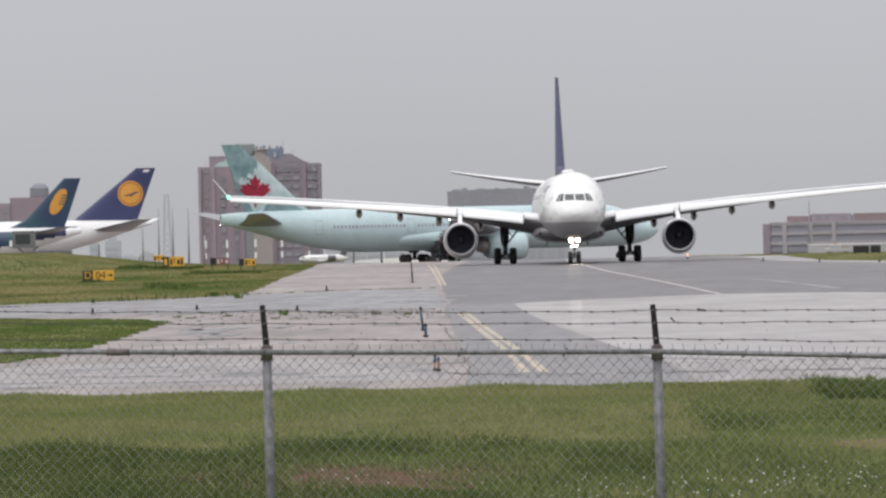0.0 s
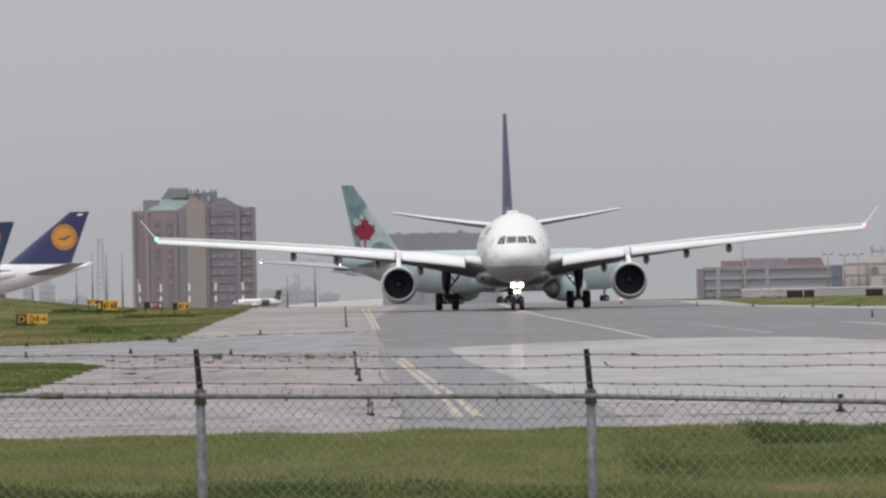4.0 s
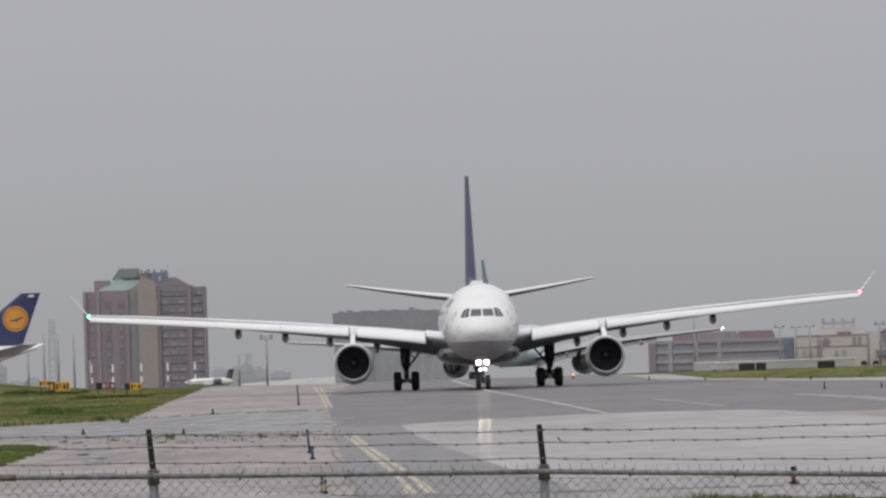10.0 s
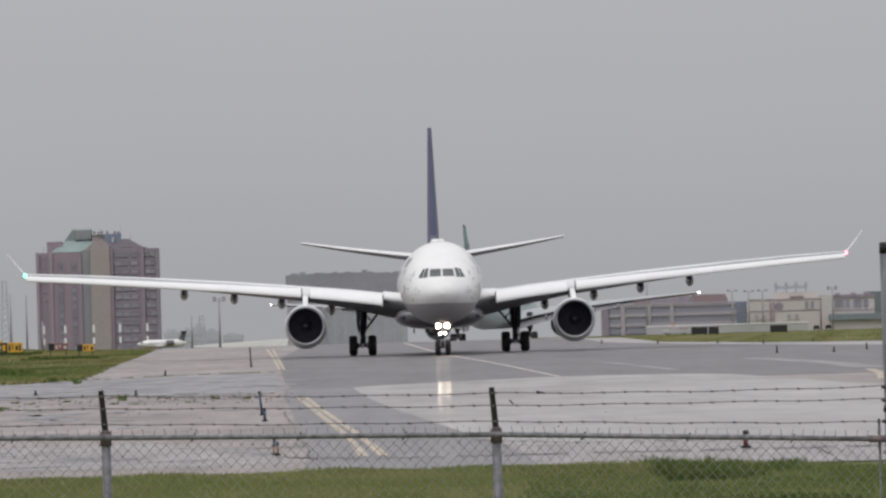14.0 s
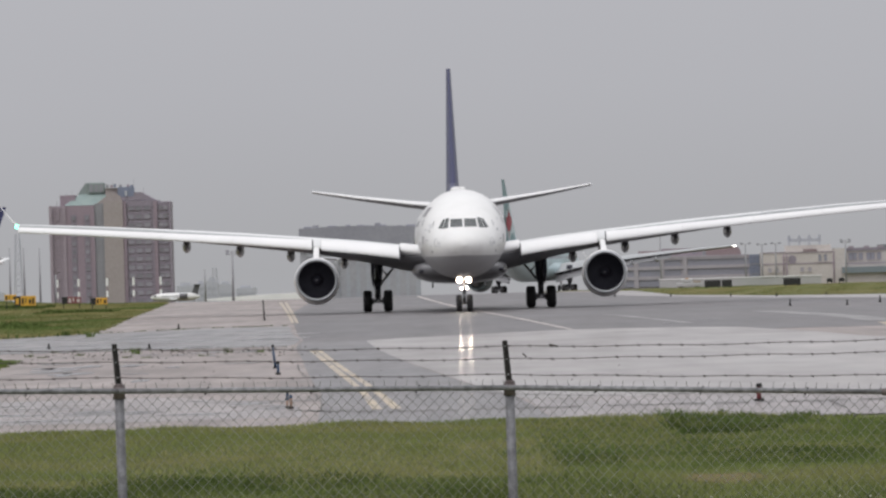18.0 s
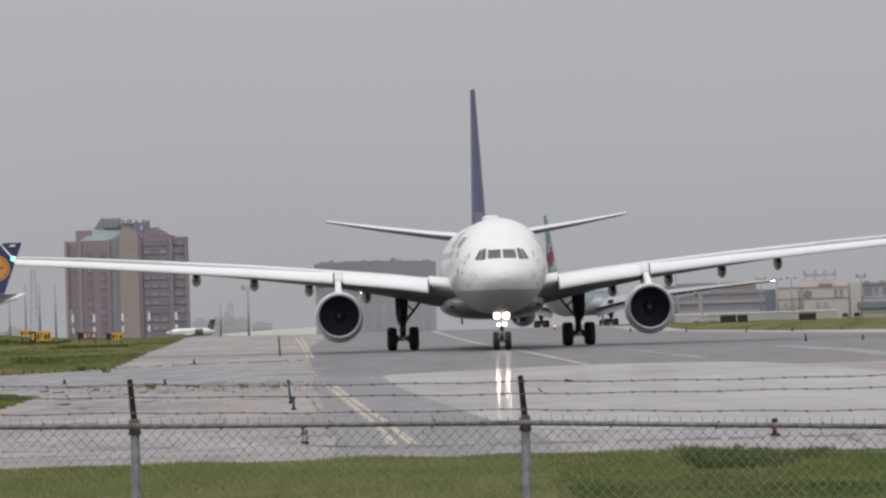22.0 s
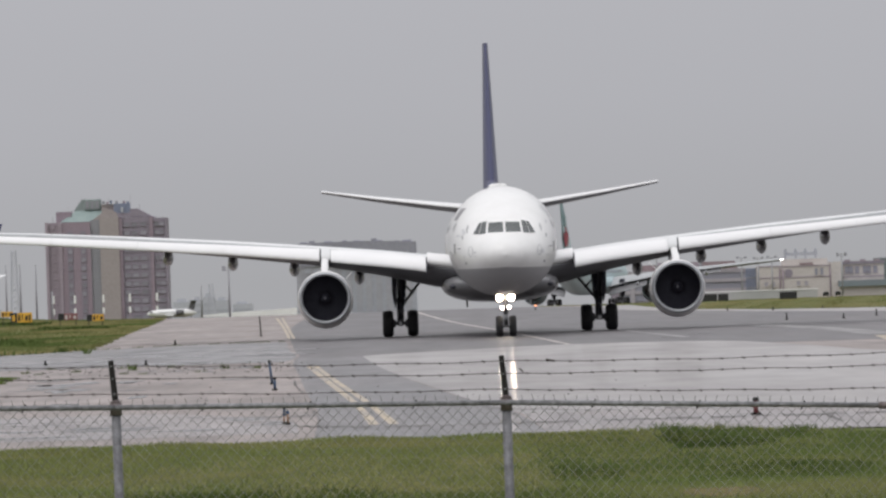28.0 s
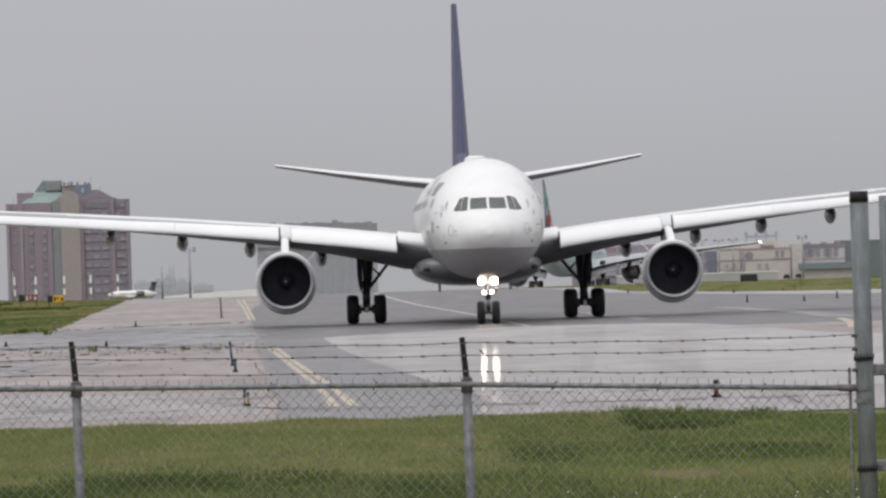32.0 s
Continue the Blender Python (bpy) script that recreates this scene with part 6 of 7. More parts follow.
def cream_works():
    t = thing("works_building", "cream rendered works building with a rooftop gantry", "building", far_off(87.6, 1690.0, 1.4))
    # in units of 1.4 m: local x from -14.4 to 14.6
    block("wall", t, -14.4, -8.9, 0, 12, -2, 7.6, M_PALE, "cream rendered wall")
    block("wall", t, -8.9, 2.4, -0.6, 12, -2, 7.7, M_PALE, "cream rendered wall")
    block("wall", t, 2.4, 4.8, -0.9, 12, -2, 8.1, M_PALE, "pale cream stair tower")
    block("wall", t, 4.8, 14.6, 0.2, 12, -2, 7.5, M_PALE, "cream rendered wall")
    block("penthouse", t, -8.6, 1.7, 1.0, 11, 7.6, 9.0, M_PALE, "set-back cream penthouse")
    block("roof_hood", t, -4.8, -1.7, -0.75, 0.4, 7.55, 8.1, M_MAROON, "brown roof hood")
    block("roof", t, 4.6, 14.8, -0.1, 12, 7.4, 8.1, M_BRICKDK, "dark slate roof edge")
    for x in (6.2, 9.8, 13.0):
        block("dormer", t, x - 0.6, x + 0.6, -0.2, 1.5, 7.9, 8.5, M_BRICK)
    block("awning", t, 3.9, 18.5, -5, 0.1, 2.3, 3.7, M_TEALB, "teal loading dock canopy")
    block("dock_wall", t, 3.9, 18.5, -4, 0.0, -2, 2.3, M_PALE, "pale loading dock")
    window_grid(t, (-1.05, 0.25), (6.0, ), -0.6, 0.7, 1.6, M_OFFGLASS, frame_mat=M_PALE)
    window_grid(t, (-12.6, -10.9, -5.2, -3.4), (3.4, ), -0.6, 0.8, 1.0, M_OFFICE, frame_mat=M_PALE)
    window_grid(t, (6.1, 7.0, 8.4, 10.2, 11.1, 12.6), (6.1, ), 0.2, 0.8, 1.5, M_OFFGLASS, frame_mat=M_BRICK)
    for x0, x1, v, z in ((-14.4, -8.9, -0.12, 4.7), (-14.4, -8.9, -0.12, 7.3), (-8.9, 2.4, -0.72, 4.7), (-8.9, 2.4, -0.72, 7.2), (4.8, 14.6, 0.08, 4.4)):
        block("string_course", t, x0, x1, v, v + 0.14, z, z + 0.26, M_BRICK)
    for x, v in ((-9.4, -0.35), (2.1, -0.85), (-8.7, -0.85)):
        part("downpipe", btube((x, v, -1.8), (x, v, 7.0), 0.14, n=8), M_BRICKRED, t, "brown downpipe", True)
    bm = bmesh.new()
    lathe(bm, [(0, 0.02), (0, 0.95), (0.25, 0.95), (0.25, 0.02)], 20, "y", (-7.4, -0.75, 5.8))
    part("roundel", bm, M_BRICKDK, t, "dark round louvre")
    block("gantry_beam", t, -8.1, -0.5, 3.4, 4.2, 9.8, 10.5, M_DISTGLASS, "blue-grey gantry beam")
    for x in (-7.8, -5.45, -3.2, -0.85):
        block("gantry_post", t, x - 0.2, x + 0.2, 3.3, 4.3, 7.6, 10.6, M_DISTGLASS, "blue-grey gantry post")
        bm = bmesh.new()
        poly(bm, [(x - 0.5, 3.5, 10.5), (x + 0.5, 3.5, 10.5), (x + 0.15, 3.5, 11.4), (x - 0.15, 3.5, 11.4)], (0, 0.6, 0))
        part("fan_hood", bm, M_DISTGLASS, t, "blue-grey fan hood")


def end_blocks():
    t = thing("warehouse", "dark blue-grey warehouse beyond the grass", "building", far_off(110, 1720.0, 1.4))
    block("wall", t, -7.3, 20, 0, 20, -2, 8.8, M_WARE, "dark green-grey cladding")
    for i in range(8):
        block("cladding_rib", t, -7.0 + i * 3.3, -6.8 + i * 3.3, -0.12, 0.02, -2, 8.9, M_GREY)
    y = 1800.0
    t = thing("apartment_block", "red brick block with a dark blue stair head", "building", pose(-142, y, ground_z(y)))
    block("wall", t, -14, -0.6, 0, 14, -2, 16.6, M_BRICK, "mauve brick wall")
    block("wall", t, -0.6, 9.0, 0.4, 14, -2, 17.9, M_BRICKRED, "red brick wall")
    block("stair_head", t, 4.3, 8.5, 1, 8, 17.7, 20.5, M_SLATE, "dark blue stair head", 0.5)
    bm = bmesh.new()
    lathe(bm, [(0, 2.0), (0.5, 1.7), (0.9, 1.0), (1.05, 0.05)], 20, "z", (6.4, 4.5, 20.4))
    part("dome", bm, M_SLATE, t, "dark blue domed top", True)
    window_grid(t, (-8.6, -6, -3.9, -1.8), [12.4, 15.0], 0.0, 1.3, 1.2, frame_mat=M_BRICK)
    y = 1650.0
    t = thing("hangar", "long low white hangar roof on the far apron", "building", pose(-45.6, y, ground_z(y)))
    bm = bmesh.new()
    prof = [(-8.0, 0.2), (-8.0, 0.5), (-4.0, 0.8), (2.0, 1.05), (9.4, 1.3), (13.0, 1.5), (13.2, 1.2), (13.2, 0.0), (0, 0.0)]
    poly(bm, [(x, 0, z) for x, z in prof], (0, 10, 0))
    part("roof", bm, M_HALL, t, "white metal roof")
    t = thing("boundary_wall", "long low pale grey wall before the offices", "wall", pose(60, 1500, ground_z(1500)))
    block("wall", t, -16, 17, 0, 0.4, -0.2, 1.7, M_BARRIER, "pale grey panels")
    block("coping", t, -16.1, 17.1, -0.1, 0.5, 1.7, 1.9, M_HALL, "white coping")


def mast(x, y, top, r=0.24, heads=0, lattice=False):
    g = ground_z(y)
    t = thing("light_mast", "tall grey lighting mast on the far apron" if not lattice else "grey lattice tower on the far apron", "mast", pose(x, y, g), group="masts on the far apron")
    h = top - g
    if lattice:
        bm = bmesh.new()
        for sx in (-1, 1):
            for sy in (-1, 1):
                tube(bm, (sx * 0.9, sy * 0.9, 0), (sx * 0.45, sy * 0.45, h), 0.12, 0.10, 6)
        n = 12
        for i in range(n):
            w0, w1 = 0.9 - 0.55 * i / n, 0.9 - 0.55 * (i + 1) / n
            for s in (-1, 1):
                tube(bm, (-w0 * s, -w0, h * i / n), (w1 * s, -w1, h * (i + 1) / n), 0.045, n=5)
                tube(bm, (-w0 * s, w0, h * i / n), (w1 * s, w1, h * (i + 1) / n), 0.045, n=5)
        part("lattice", bm, M_DISTANT, t)
        return
    part("pole", btube((0, 0, -0.3), (0, 0, h), r, r * 0.6, 10), M_MAST, t, smooth=True)
    for i in range(heads):
        sd = -1 if i % 2 else 1
        z = h - 0.2 - 0.45 * (i // 2)
        part("lamp_arm", btube((0, 0, z), (sd * 0.8, 0, z + 0.12), 0.05, n=6), M_MAST, t)
        part("floodlight", bbox(sd * 0.55, sd * 1.15, -0.25, 0.15, z + 0.05, z + 0.4, bevel=0.04), M_GREY, t)


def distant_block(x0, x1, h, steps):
    """A block on the skyline, haze mixed into its pale colours, with set-back top and ribbon windows."""
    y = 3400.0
    t = thing("distant_building", "skyline building with haze painted into its blue-grey", "building", pose((x0 + x1) / 2, y, ground_z(y)), group="skyline buildings")
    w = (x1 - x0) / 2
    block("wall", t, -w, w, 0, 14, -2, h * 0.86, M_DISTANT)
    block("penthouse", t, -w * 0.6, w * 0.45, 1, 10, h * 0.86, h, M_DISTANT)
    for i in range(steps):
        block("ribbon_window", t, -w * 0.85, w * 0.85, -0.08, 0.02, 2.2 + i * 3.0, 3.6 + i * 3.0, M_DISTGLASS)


for x0, x1, h, steps in ((-123.6, -115.7, 9.0, 1), (-114.8, -110.4, 9.6, 2), (-109.8, -104.6, 11.2, 2), (-104.2, -97.9, 9.1, 1), (-96.2, -87.0, 6.8, 1),
                         (-232.8, -228.9, 13.4, 3), (-225.5, -218.9, 14.8, 3), (-209.4, -203.6, 7.7, 1), (-218.6, -209.9, 6.3, 1)):
    distant_block(x0, x1, h, steps)
hotel()
slab_office()
low_office()
cream_works()
end_blocks()
for x, y, top, heads, lat in ((-88.5, 1500, 8.6, 0, 0), (-85.6, 1500, 8.6, 0, 0), (-82.4, 1500, 8.5, 0, 0), (-88.5, 1530, 11.7, 0, 1), (-92.1, 1505, 5.0, 0, 0),
                              (-37.3, 1300, 6.25, 4, 0), (-52.0, 1600, 3.2, 0, 0), (-53.0, 1700, 3.5, 0, 1), (65.8, 1600, 5.4, 2, 0), (69.4, 1600, 5.2, 2, 0),
                              (72.4, 1600, 5.3, 2, 0), (87.6, 1600, 5.6, 4, 0), (47.3, 1600, 7.8, 0, 0), (-79.2, 1500, 3.0, 0, 0)):
    mast(x, y, top, heads=heads, lattice=bool(lat))

# white-banded stakes before the hotel
stake = None
for i, x in enumerate((-83.5, -77.0, -70.95, -64.75, -88.4)):
    y = 1680.0
    m = pose(x, y, ground_z(y))
    if stake is None:
        stake = thing("banded_post", "thin red post with white bands on the far apron", "post", m, group="banded posts")
        part("post", btube((0, 0, 0), (0, 0, 5.8), 0.16, n=8), M_BRICKRED, stake)
        part("band", btube((0, 0, 4.2), (0, 0, 6.0), 0.26, n=8), M_HALL, stake, "white band")
        part("band", btube((0, 0, 1.7), (0, 0, 3.1), 0.26, n=8), M_HALL, stake, "white band")
    else:
        copy_thing(stake, m)


def regional_jet():
    y = 1560.0
    t = thing("regional_jet", "small white regional jet parked far off", "aircraft", pose(-62.4, y, ground_z(y)))
    bm = bmesh.new()
    lathe(bm, [(0, 0.05), (0.5, 0.4), (1.6, 0.75), (3, 0.85), (8.6, 0.85), (9.7, 0.55), (10.6, 0.15)], 20, "x", (0, 0, 1.15))
    part("fuselage", bm, M_WHITE, t, smooth=True)
    for i in range(12):
        part("cabin_window", bbox(2.6 + i * 0.42, 2.8 + i * 0.42, -0.88, -0.80, 1.25, 1.5), M_CABIN, t)
    part("cockpit_window", bbox(0.75, 1.3, -0.72, -0.45, 1.35, 1.6, bevel=0.05), M_PANE, t)
    part("tail_fin", poly(bmesh.new(), [(8.7, -0.1, 1.6), (10.0, -0.1, 1.5), (10.6, -0.1, 3.7), (9.5, -0.1, 3.7)], (0, 0.2, 0)), M_GEAR, t)
    part("tailplane", bbox(9.2, 10.8, -1.8, 1.8, 3.6, 3.75, bevel=0.04), M_GEAR, t)
    part("wing", bbox(4.2, 5.8, -6.0, 6.0, 0.55, 0.75, bevel=0.06), M_WING, t)
    part("engine", btube((6.3, -1.3, 1.3), (7.9, -1.3, 1.3), 0.62, 0.55, 14), M_GEAR, t, smooth=True)
    for x in (1.8, 5.2):
        part("main_gear" if x > 5 else "nose_gear", btube((x, 0, 0.0), (x, 0, 0.6), 0.12, n=8), M_GEAR, t)


regional_jet()


def ramp_truck(x, y, label, body_mat, lift):
    """A high-lift ramp truck: cab, chassis, lifted box on a scissor frame, four wheels."""
    t = thing("ramp_truck", label, "truck", pose(x, y, ground_z(y)))
    part("chassis", bbox(-3.0, 3.0, -1.1, 1.1, 0.55, 0.95, bevel=0.05), M_GEAR, t)
    part("cab", bbox(-3.1, -1.5, -1.1, 1.1, 0.95, 2.4, bevel=0.15), body_mat, t)
    part("cab_window", bbox(-2.9, -1.8, -1.13, -1.08, 1.55, 2.15, bevel=0.02), M_PANE, t)
    part("box_body", bbox(-1.9, 2.1, -1.25, 1.25, lift, lift + 2.8, bevel=0.08), body_mat, t, "dark grey lifted box body")
    part("box_window", bbox(-1.3, 1.3, -1.28, -1.2, lift + 0.4, lift + 2.2, bevel=0.02), M_PANE, t)
    part("platform", bbox(-2.4, 2.4, -1.3, 1.3, lift - 0.25, lift, bevel=0.03), M_GEAR, t)
    part("guard_rail", bbox(-2.4, -1.9, -1.3, -1.2, lift, lift + 1.1, bevel=0.02), M_HALL, t)
    for a, b in ((-1.2, 2.6), (2.6, -1.2)):
        part("scissor_arm", btube((a, -0.9, 0.95), (b, -0.9, lift), 0.1, n=8), M_GEAR, t)
        part("scissor_arm", btube((a, 0.9, 0.95), (b, 0.9, lift), 0.1, n=8), M_GEAR, t)
    for wx in (-2.2, 2.1):
        for wy in (-1.05, 1.05):
            bm = bmesh.new()
            lathe(bm, [(-0.15, 0.02), (-0.15, 0.42), (-0.08, 0.5), (0.08, 0.5), (0.15, 0.42), (0.15, 0.02)], 16, "y", (wx, wy, 0.5))
            part("wheel", bm, M_TYRE, t, smooth=True)


ramp_truck(-101.5, 1310, "grey catering truck with raised box beside the tail", M_GSE, 4.4)
t = thing("service_pickup", "pale grey service pickup with tan cargo on the far apron", "car", pose(37.6, 1190, ground_z(1190)))
part("body", bbox(0, 4.2, 0, 1.8, 0.45, 1.05, bevel=0.1), M_BARRIER, t)
part("cab", bbox(1.0, 2.6, 0.1, 1.7, 1.05, 1.7, bevel=0.15), M_BARRIER, t)
part("light_bar", bbox(1.5, 2.0, 0.3, 1.5, 1.7, 1.85, bevel=0.03), M_ORANGE, t, "orange light bar")
part("bed_cargo", bbox(2.8, 4.0, 0.2, 1.6, 1.05, 1.4, bevel=0.05), M_YELLOW, t, "tan covered cargo")
for wx in (0.8, 3.4):
    for wy in (0.15, 1.65):
        bm = bmesh.new()
        lathe(bm, [(-0.12, 0.02), (-0.12, 0.30), (0, 0.36), (0.12, 0.30), (0.12, 0.02)], 14, "y", (wx, wy, 0.36))
        part("wheel", bm, M_TYRE, t, smooth=True)
t = thing("baggage_container", "dark cargo containers standing under the jumbo tail", "container", pose(-119, 1440, ground_z(1440)))
for i in range(5):
    part("container", bbox(i * 3.4, i * 3.4 + 3.25, 0, 2.4, 0.0, (3.7, 3.9, 3.8, 3.9, 3.8)[i], bevel=0.06), M_GEAR, t, "dark container")


# ---- airfield signs, stakes and lights ----
def field_sign(x, y, panels, z_low, z_high, label, base_z, middle=0.5):
    """A sign on legs; panels are (width, face, characters, ink)."""
    t = thing("taxiway_sign", label, "sign", pose(x, y, 0), group="taxiway signs")
    at = 0.0
    for w, face, words, ink in panels:
        p = part("panel", bbox(at, at + w - 0.02, 0, 0.22, z_low, z_high, bevel=0.02), face, t)
        if words:
            text_mesh("lettering", words, (z_high - z_low) * 1.0, ink, p, pose(at + w * (middle if len(words) > 1 else 0.5), -0.006, (z_low + z_high) / 2, 90, 0, 0))
        elif ink is not None:
            n = max(1, int(w / 0.28))
            for i in range(n):
                part("lettering_bar", bbox(at + 0.08 + i * (w - 0.1) / n, at + 0.02 + (i + (0.75, 0.5, 0.9)[i % 3]) * (w - 0.1) / n, -0.012, 0.0, z_low + (0.16, 0.3, 0.2)[i % 3] * (z_high - z_low), z_high - (0.22, 0.18, 0.34)[i % 3] * (z_high - z_low)), ink, p)
        at += w
    for fx in (0.15, at - 0.15):
        part("leg", btube((fx, 0.11, base_z - 0.1), (fx, 0.11, z_low), 0.035, n=8), M_BLACKST, t)
    return t


def bz(x, y):
    return float(bank_z(np.array([x]), np.array([y]))[0])


field_sign(-34.75, 500, [(0.72, M_SIGNK, "D", M_SIGNY), (1.42, M_SIGNY, "04", M_SIGNK)], 0.12, 0.82, "black and amber taxiway sign D 04 arrow", bz(-34, 500), 0.36)
t = bpy.data.objects["taxiway_sign"]
bm = bmesh.new()
poly(bm, [(1.70, -0.012, 0.43), (1.88, -0.012, 0.43), (1.88, -0.012, 0.34), (2.08, -0.012, 0.47), (1.88, -0.012, 0.60), (1.88, -0.012, 0.51), (1.70, -0.012, 0.51)], (0, 0.01, 0))
part("arrow", bm, M_SIGNK, t, "black arrow")
field_sign(-35.9, 600, [(0.98, M_SIGNY, "", M_SIGNK)], 1.05, 1.50, "amber taxiway sign with unreadable black lettering", bz(-35.5, 600))
field_sign(-34.9, 597, [(0.50, M_SIGNK, "", M_SIGNY), (1.22, M_SIGNY, "", M_SIGNK)], 0.58, 1.38, "black and amber taxiway sign on the bank", bz(-34, 597))
field_sign(-31.4, 603, [(0.50, M_SIGNK, "", None), (1.1, M_SIGNR, "", M_PALE)], 0.62, 1.18, "black and red runway sign on the bank", bz(-31, 603))
field_sign(-28.9, 600, [(0.45, M_SIGNK, "", None), (0.95, M_SIGNY, "", M_SIGNK)], 0.50, 1.05, "black and amber taxiway sign on the bank", bz(-28.5, 600))
for x, y, w in ((24.1, 680, 1.5), (25.7, 680, 0.95), (31.3, 678, 1.6)):
    t = thing("sign_back", "black back of a taxiway sign on the grass", "sign", pose(x, y, 0), group="sign backs")
    part("panel", bbox(0, w, 0, 0.25, 0.12, 0.78, bevel=0.03), M_SIGNK, t)
    for fx in (0.2, w - 0.2):
        part("leg", btube((fx, 0.12, -0.1), (fx, 0.12, 0.14), 0.04, n=8), M_BLACKST, t)


def marker(x, y, h, r, material, cap=None, z=0.0, name="edge_marker", label="slim blue taxiway edge marker", lean=0.0):
    t = thing(name, label, "marker", pose(x, y, z), group="taxiway markers")
    part("stake", btube((0, 0, 0), (lean, 0, h), r, r * 0.85, 8), material, t, smooth=True)
    part("base", btube((0, 0, 0), (0, 0, min(0.05, h * 0.2)), r * 2.0, n=10), M_BLACKST, t)
    if cap is not None:
        part("cap", btube((lean, 0, h), (lean, 0, h + 0.07), r * 1.3, r * 0.9, 10), cap, t)
    return t


marker(-10.62, 432.5, 1.22, 0.045, M_BLACKST, label="slim dark taxiway stake", lean=-0.06)
marker(-5.22, 224.6, 0.66, 0.042, M_BLUE, M_BLACKST, lean=-0.07)
marker(-4.84, 211.3, 0.32, 0.042, M_BLUE, M_BLACKST)
marker(-3.72, 171.1, 0.14, 0.032, M_BLUE, M_BLACKST)
marker(-3.39, 159.3, 0.24, 0.030, M_STAKE, M_BLUE, label="orange taxiway stake with blue top")
marker(-3.50, 160.6, 0.18, 0.024, M_STAKE, M_BLUE, label="orange taxiway stake with blue top")
marker(6.51, 153.5, 0.30, 0.055, M_REDM, M_BLACKST, label="red taxiway light with black cap", name="edge_light")
for x, y, h in ((-14.06, 387.6, 0.28), (-16.4, 303.7, 0.2), (-11.8, 292.5, 0.2), (-20.2, 296, 0.22), (20.04, 426.3, 0.42), (23.14, 422.5, 0.3), (25.95, 438, 0.4),
                (13.66, 588.3, 0.32), (17.41, 564.9, 0.25), (21.12, 541.9, 0.25), (23.76, 525.6, 0.25), (27.6, 531, 0.2), (-23.5, 345, 0.2)):
    marker(x, y, h, 0.05, M_BLACKST, label="small dark taxiway edge light", name="edge_light")
t = marker(8.45, 655, 0.28, 0.06, M_BLACKST, label="lit orange guard light at the taxiway edge", name="guard_light")
bm = bmesh.new()
bmesh.ops.create_uvsphere(bm, u_segments=12, v_segments=8, radius=0.06, matrix=pose(0, -0.08, 0.36))
part("lamp", bm, M_ORANGE_L, t, "lit orange lamp", True)

# weeds in the joints of the pavement
blades("joint_weeds", 1100, (-22, -5.5), (282, 290), 0.075, 0.016, M_WEEDM, "weeds growing in the pavement joint",
       lambda x, y: (np.sin(x * 7.3) * np.sin(x * 2.1 + 1) * np.sin(y * 2.3) > 0.35), None, 21, 0.5)
blades("joint_weeds", 45, (-12.4, -11.7), (281, 283), 0.24, 0.015, M_WEEDM, "clump of weeds on the pavement", None, None, 22, 0.5)
blades("joint_weeds", 800, (-24, -17.5), (338, 372), 0.35, 0.05, M_WEED, "dark weeds along the grass edge",
       lambda x, y: np.abs(y - np.interp(x, [-27.6, -22.9, -19.9, -17.8], [342, 350, 360, 373])) < 1.5, None, 23, 0.4)
blades("dark_shrub", 2500, (-26.6, -22.4), (415, 430), 0.42, 0.07, M_WEEDM, "low green shrub patch on the grass bank",
       lambda x, y: ((x + 24.4) / 1.5)**2 + ((y - 423) / 5)**2 < 1, bank_z, 24, 0.4)


blades("dark_shrub", 3500, (-39.4, -33.2), (606, 626), 0.30, 0.08, M_WEED, "dark weedy hedge on the crest behind the signs",
       lambda x, y: np.sin(x * 1.3 + y * 0.2) > -0.75, bank_z, 25, 0.4)
blades("weed_stalk", 60, (5.16, 5.30), (139.4, 140.6), 0.36, 0.014, M_WEED, "single dark stalk of weed at the pavement edge", None, None, 29, 0.15)
blades("dark_shrub", 900, (-34.6, -33.2), (493, 499), 0.22, 0.05, M_WEED, "dark weeds at the foot of the sign", None, bank_z, 26, 0.4)
blades("dark_shrub", 1800, (-31.5, -25.5), (560, 580), 0.20, 0.08, M_WEED, "dark weed patch on the grass bank",
       lambda x, y: np.sin(x * 1.1 + 0.5) * np.sin(y * 0.3) > -0.2, bank_z, 28, 0.4)


blades("joint_weeds", 9000, (-18.4, -8.3), (360, 392), 0.055, 0.05, M_WEED, "low weeds in the joint along the far edge of the wet taxiway",
       lambda x, y: (np.abs(y - np.interp(x, [-18.4, -17.2, -15.1, -13.0, -10.7, -8.3], [361, 375.2, 380.6, 386.4, 388.2, 390])) < 0.9) & (np.sin(x * 5.1) + np.sin(x * 1.7) > -0.9), None, 33, 0.4)


# single tufts rooted in the cracks before the wet crossing
for i, (x, y, h, count) in enumerate(((-15.3, 288, 0.14, 40), (-13.7, 275, 0.15, 60), (-11.45, 264, 0.16, 40), (-11.60, 275, 0.30, 45), (-10.3, 280, 0.14, 35), (-8.0, 271, 0.15, 35),
                                      (-6.8, 269, 0.12, 40), (-15.6, 275, 0.10, 50), (-14.9, 271, 0.10, 60), (-10.7, 262, 0.09, 40), (-8.7, 263, 0.08, 40), (-18.9, 366, 0.42, 120), (-17.0, 352, 0.25, 60))):
    blades("weed_tuft", count, (x - 0.16, x + 0.16), (y - 0.8, y + 0.8), h, 0.016, M_WEED if i % 3 else M_WEEDM, "small green weed tuft rooted in the pavement", None, None, 50 + i, 0.5)
rng = random.Random(77)
bm = bmesh.new()
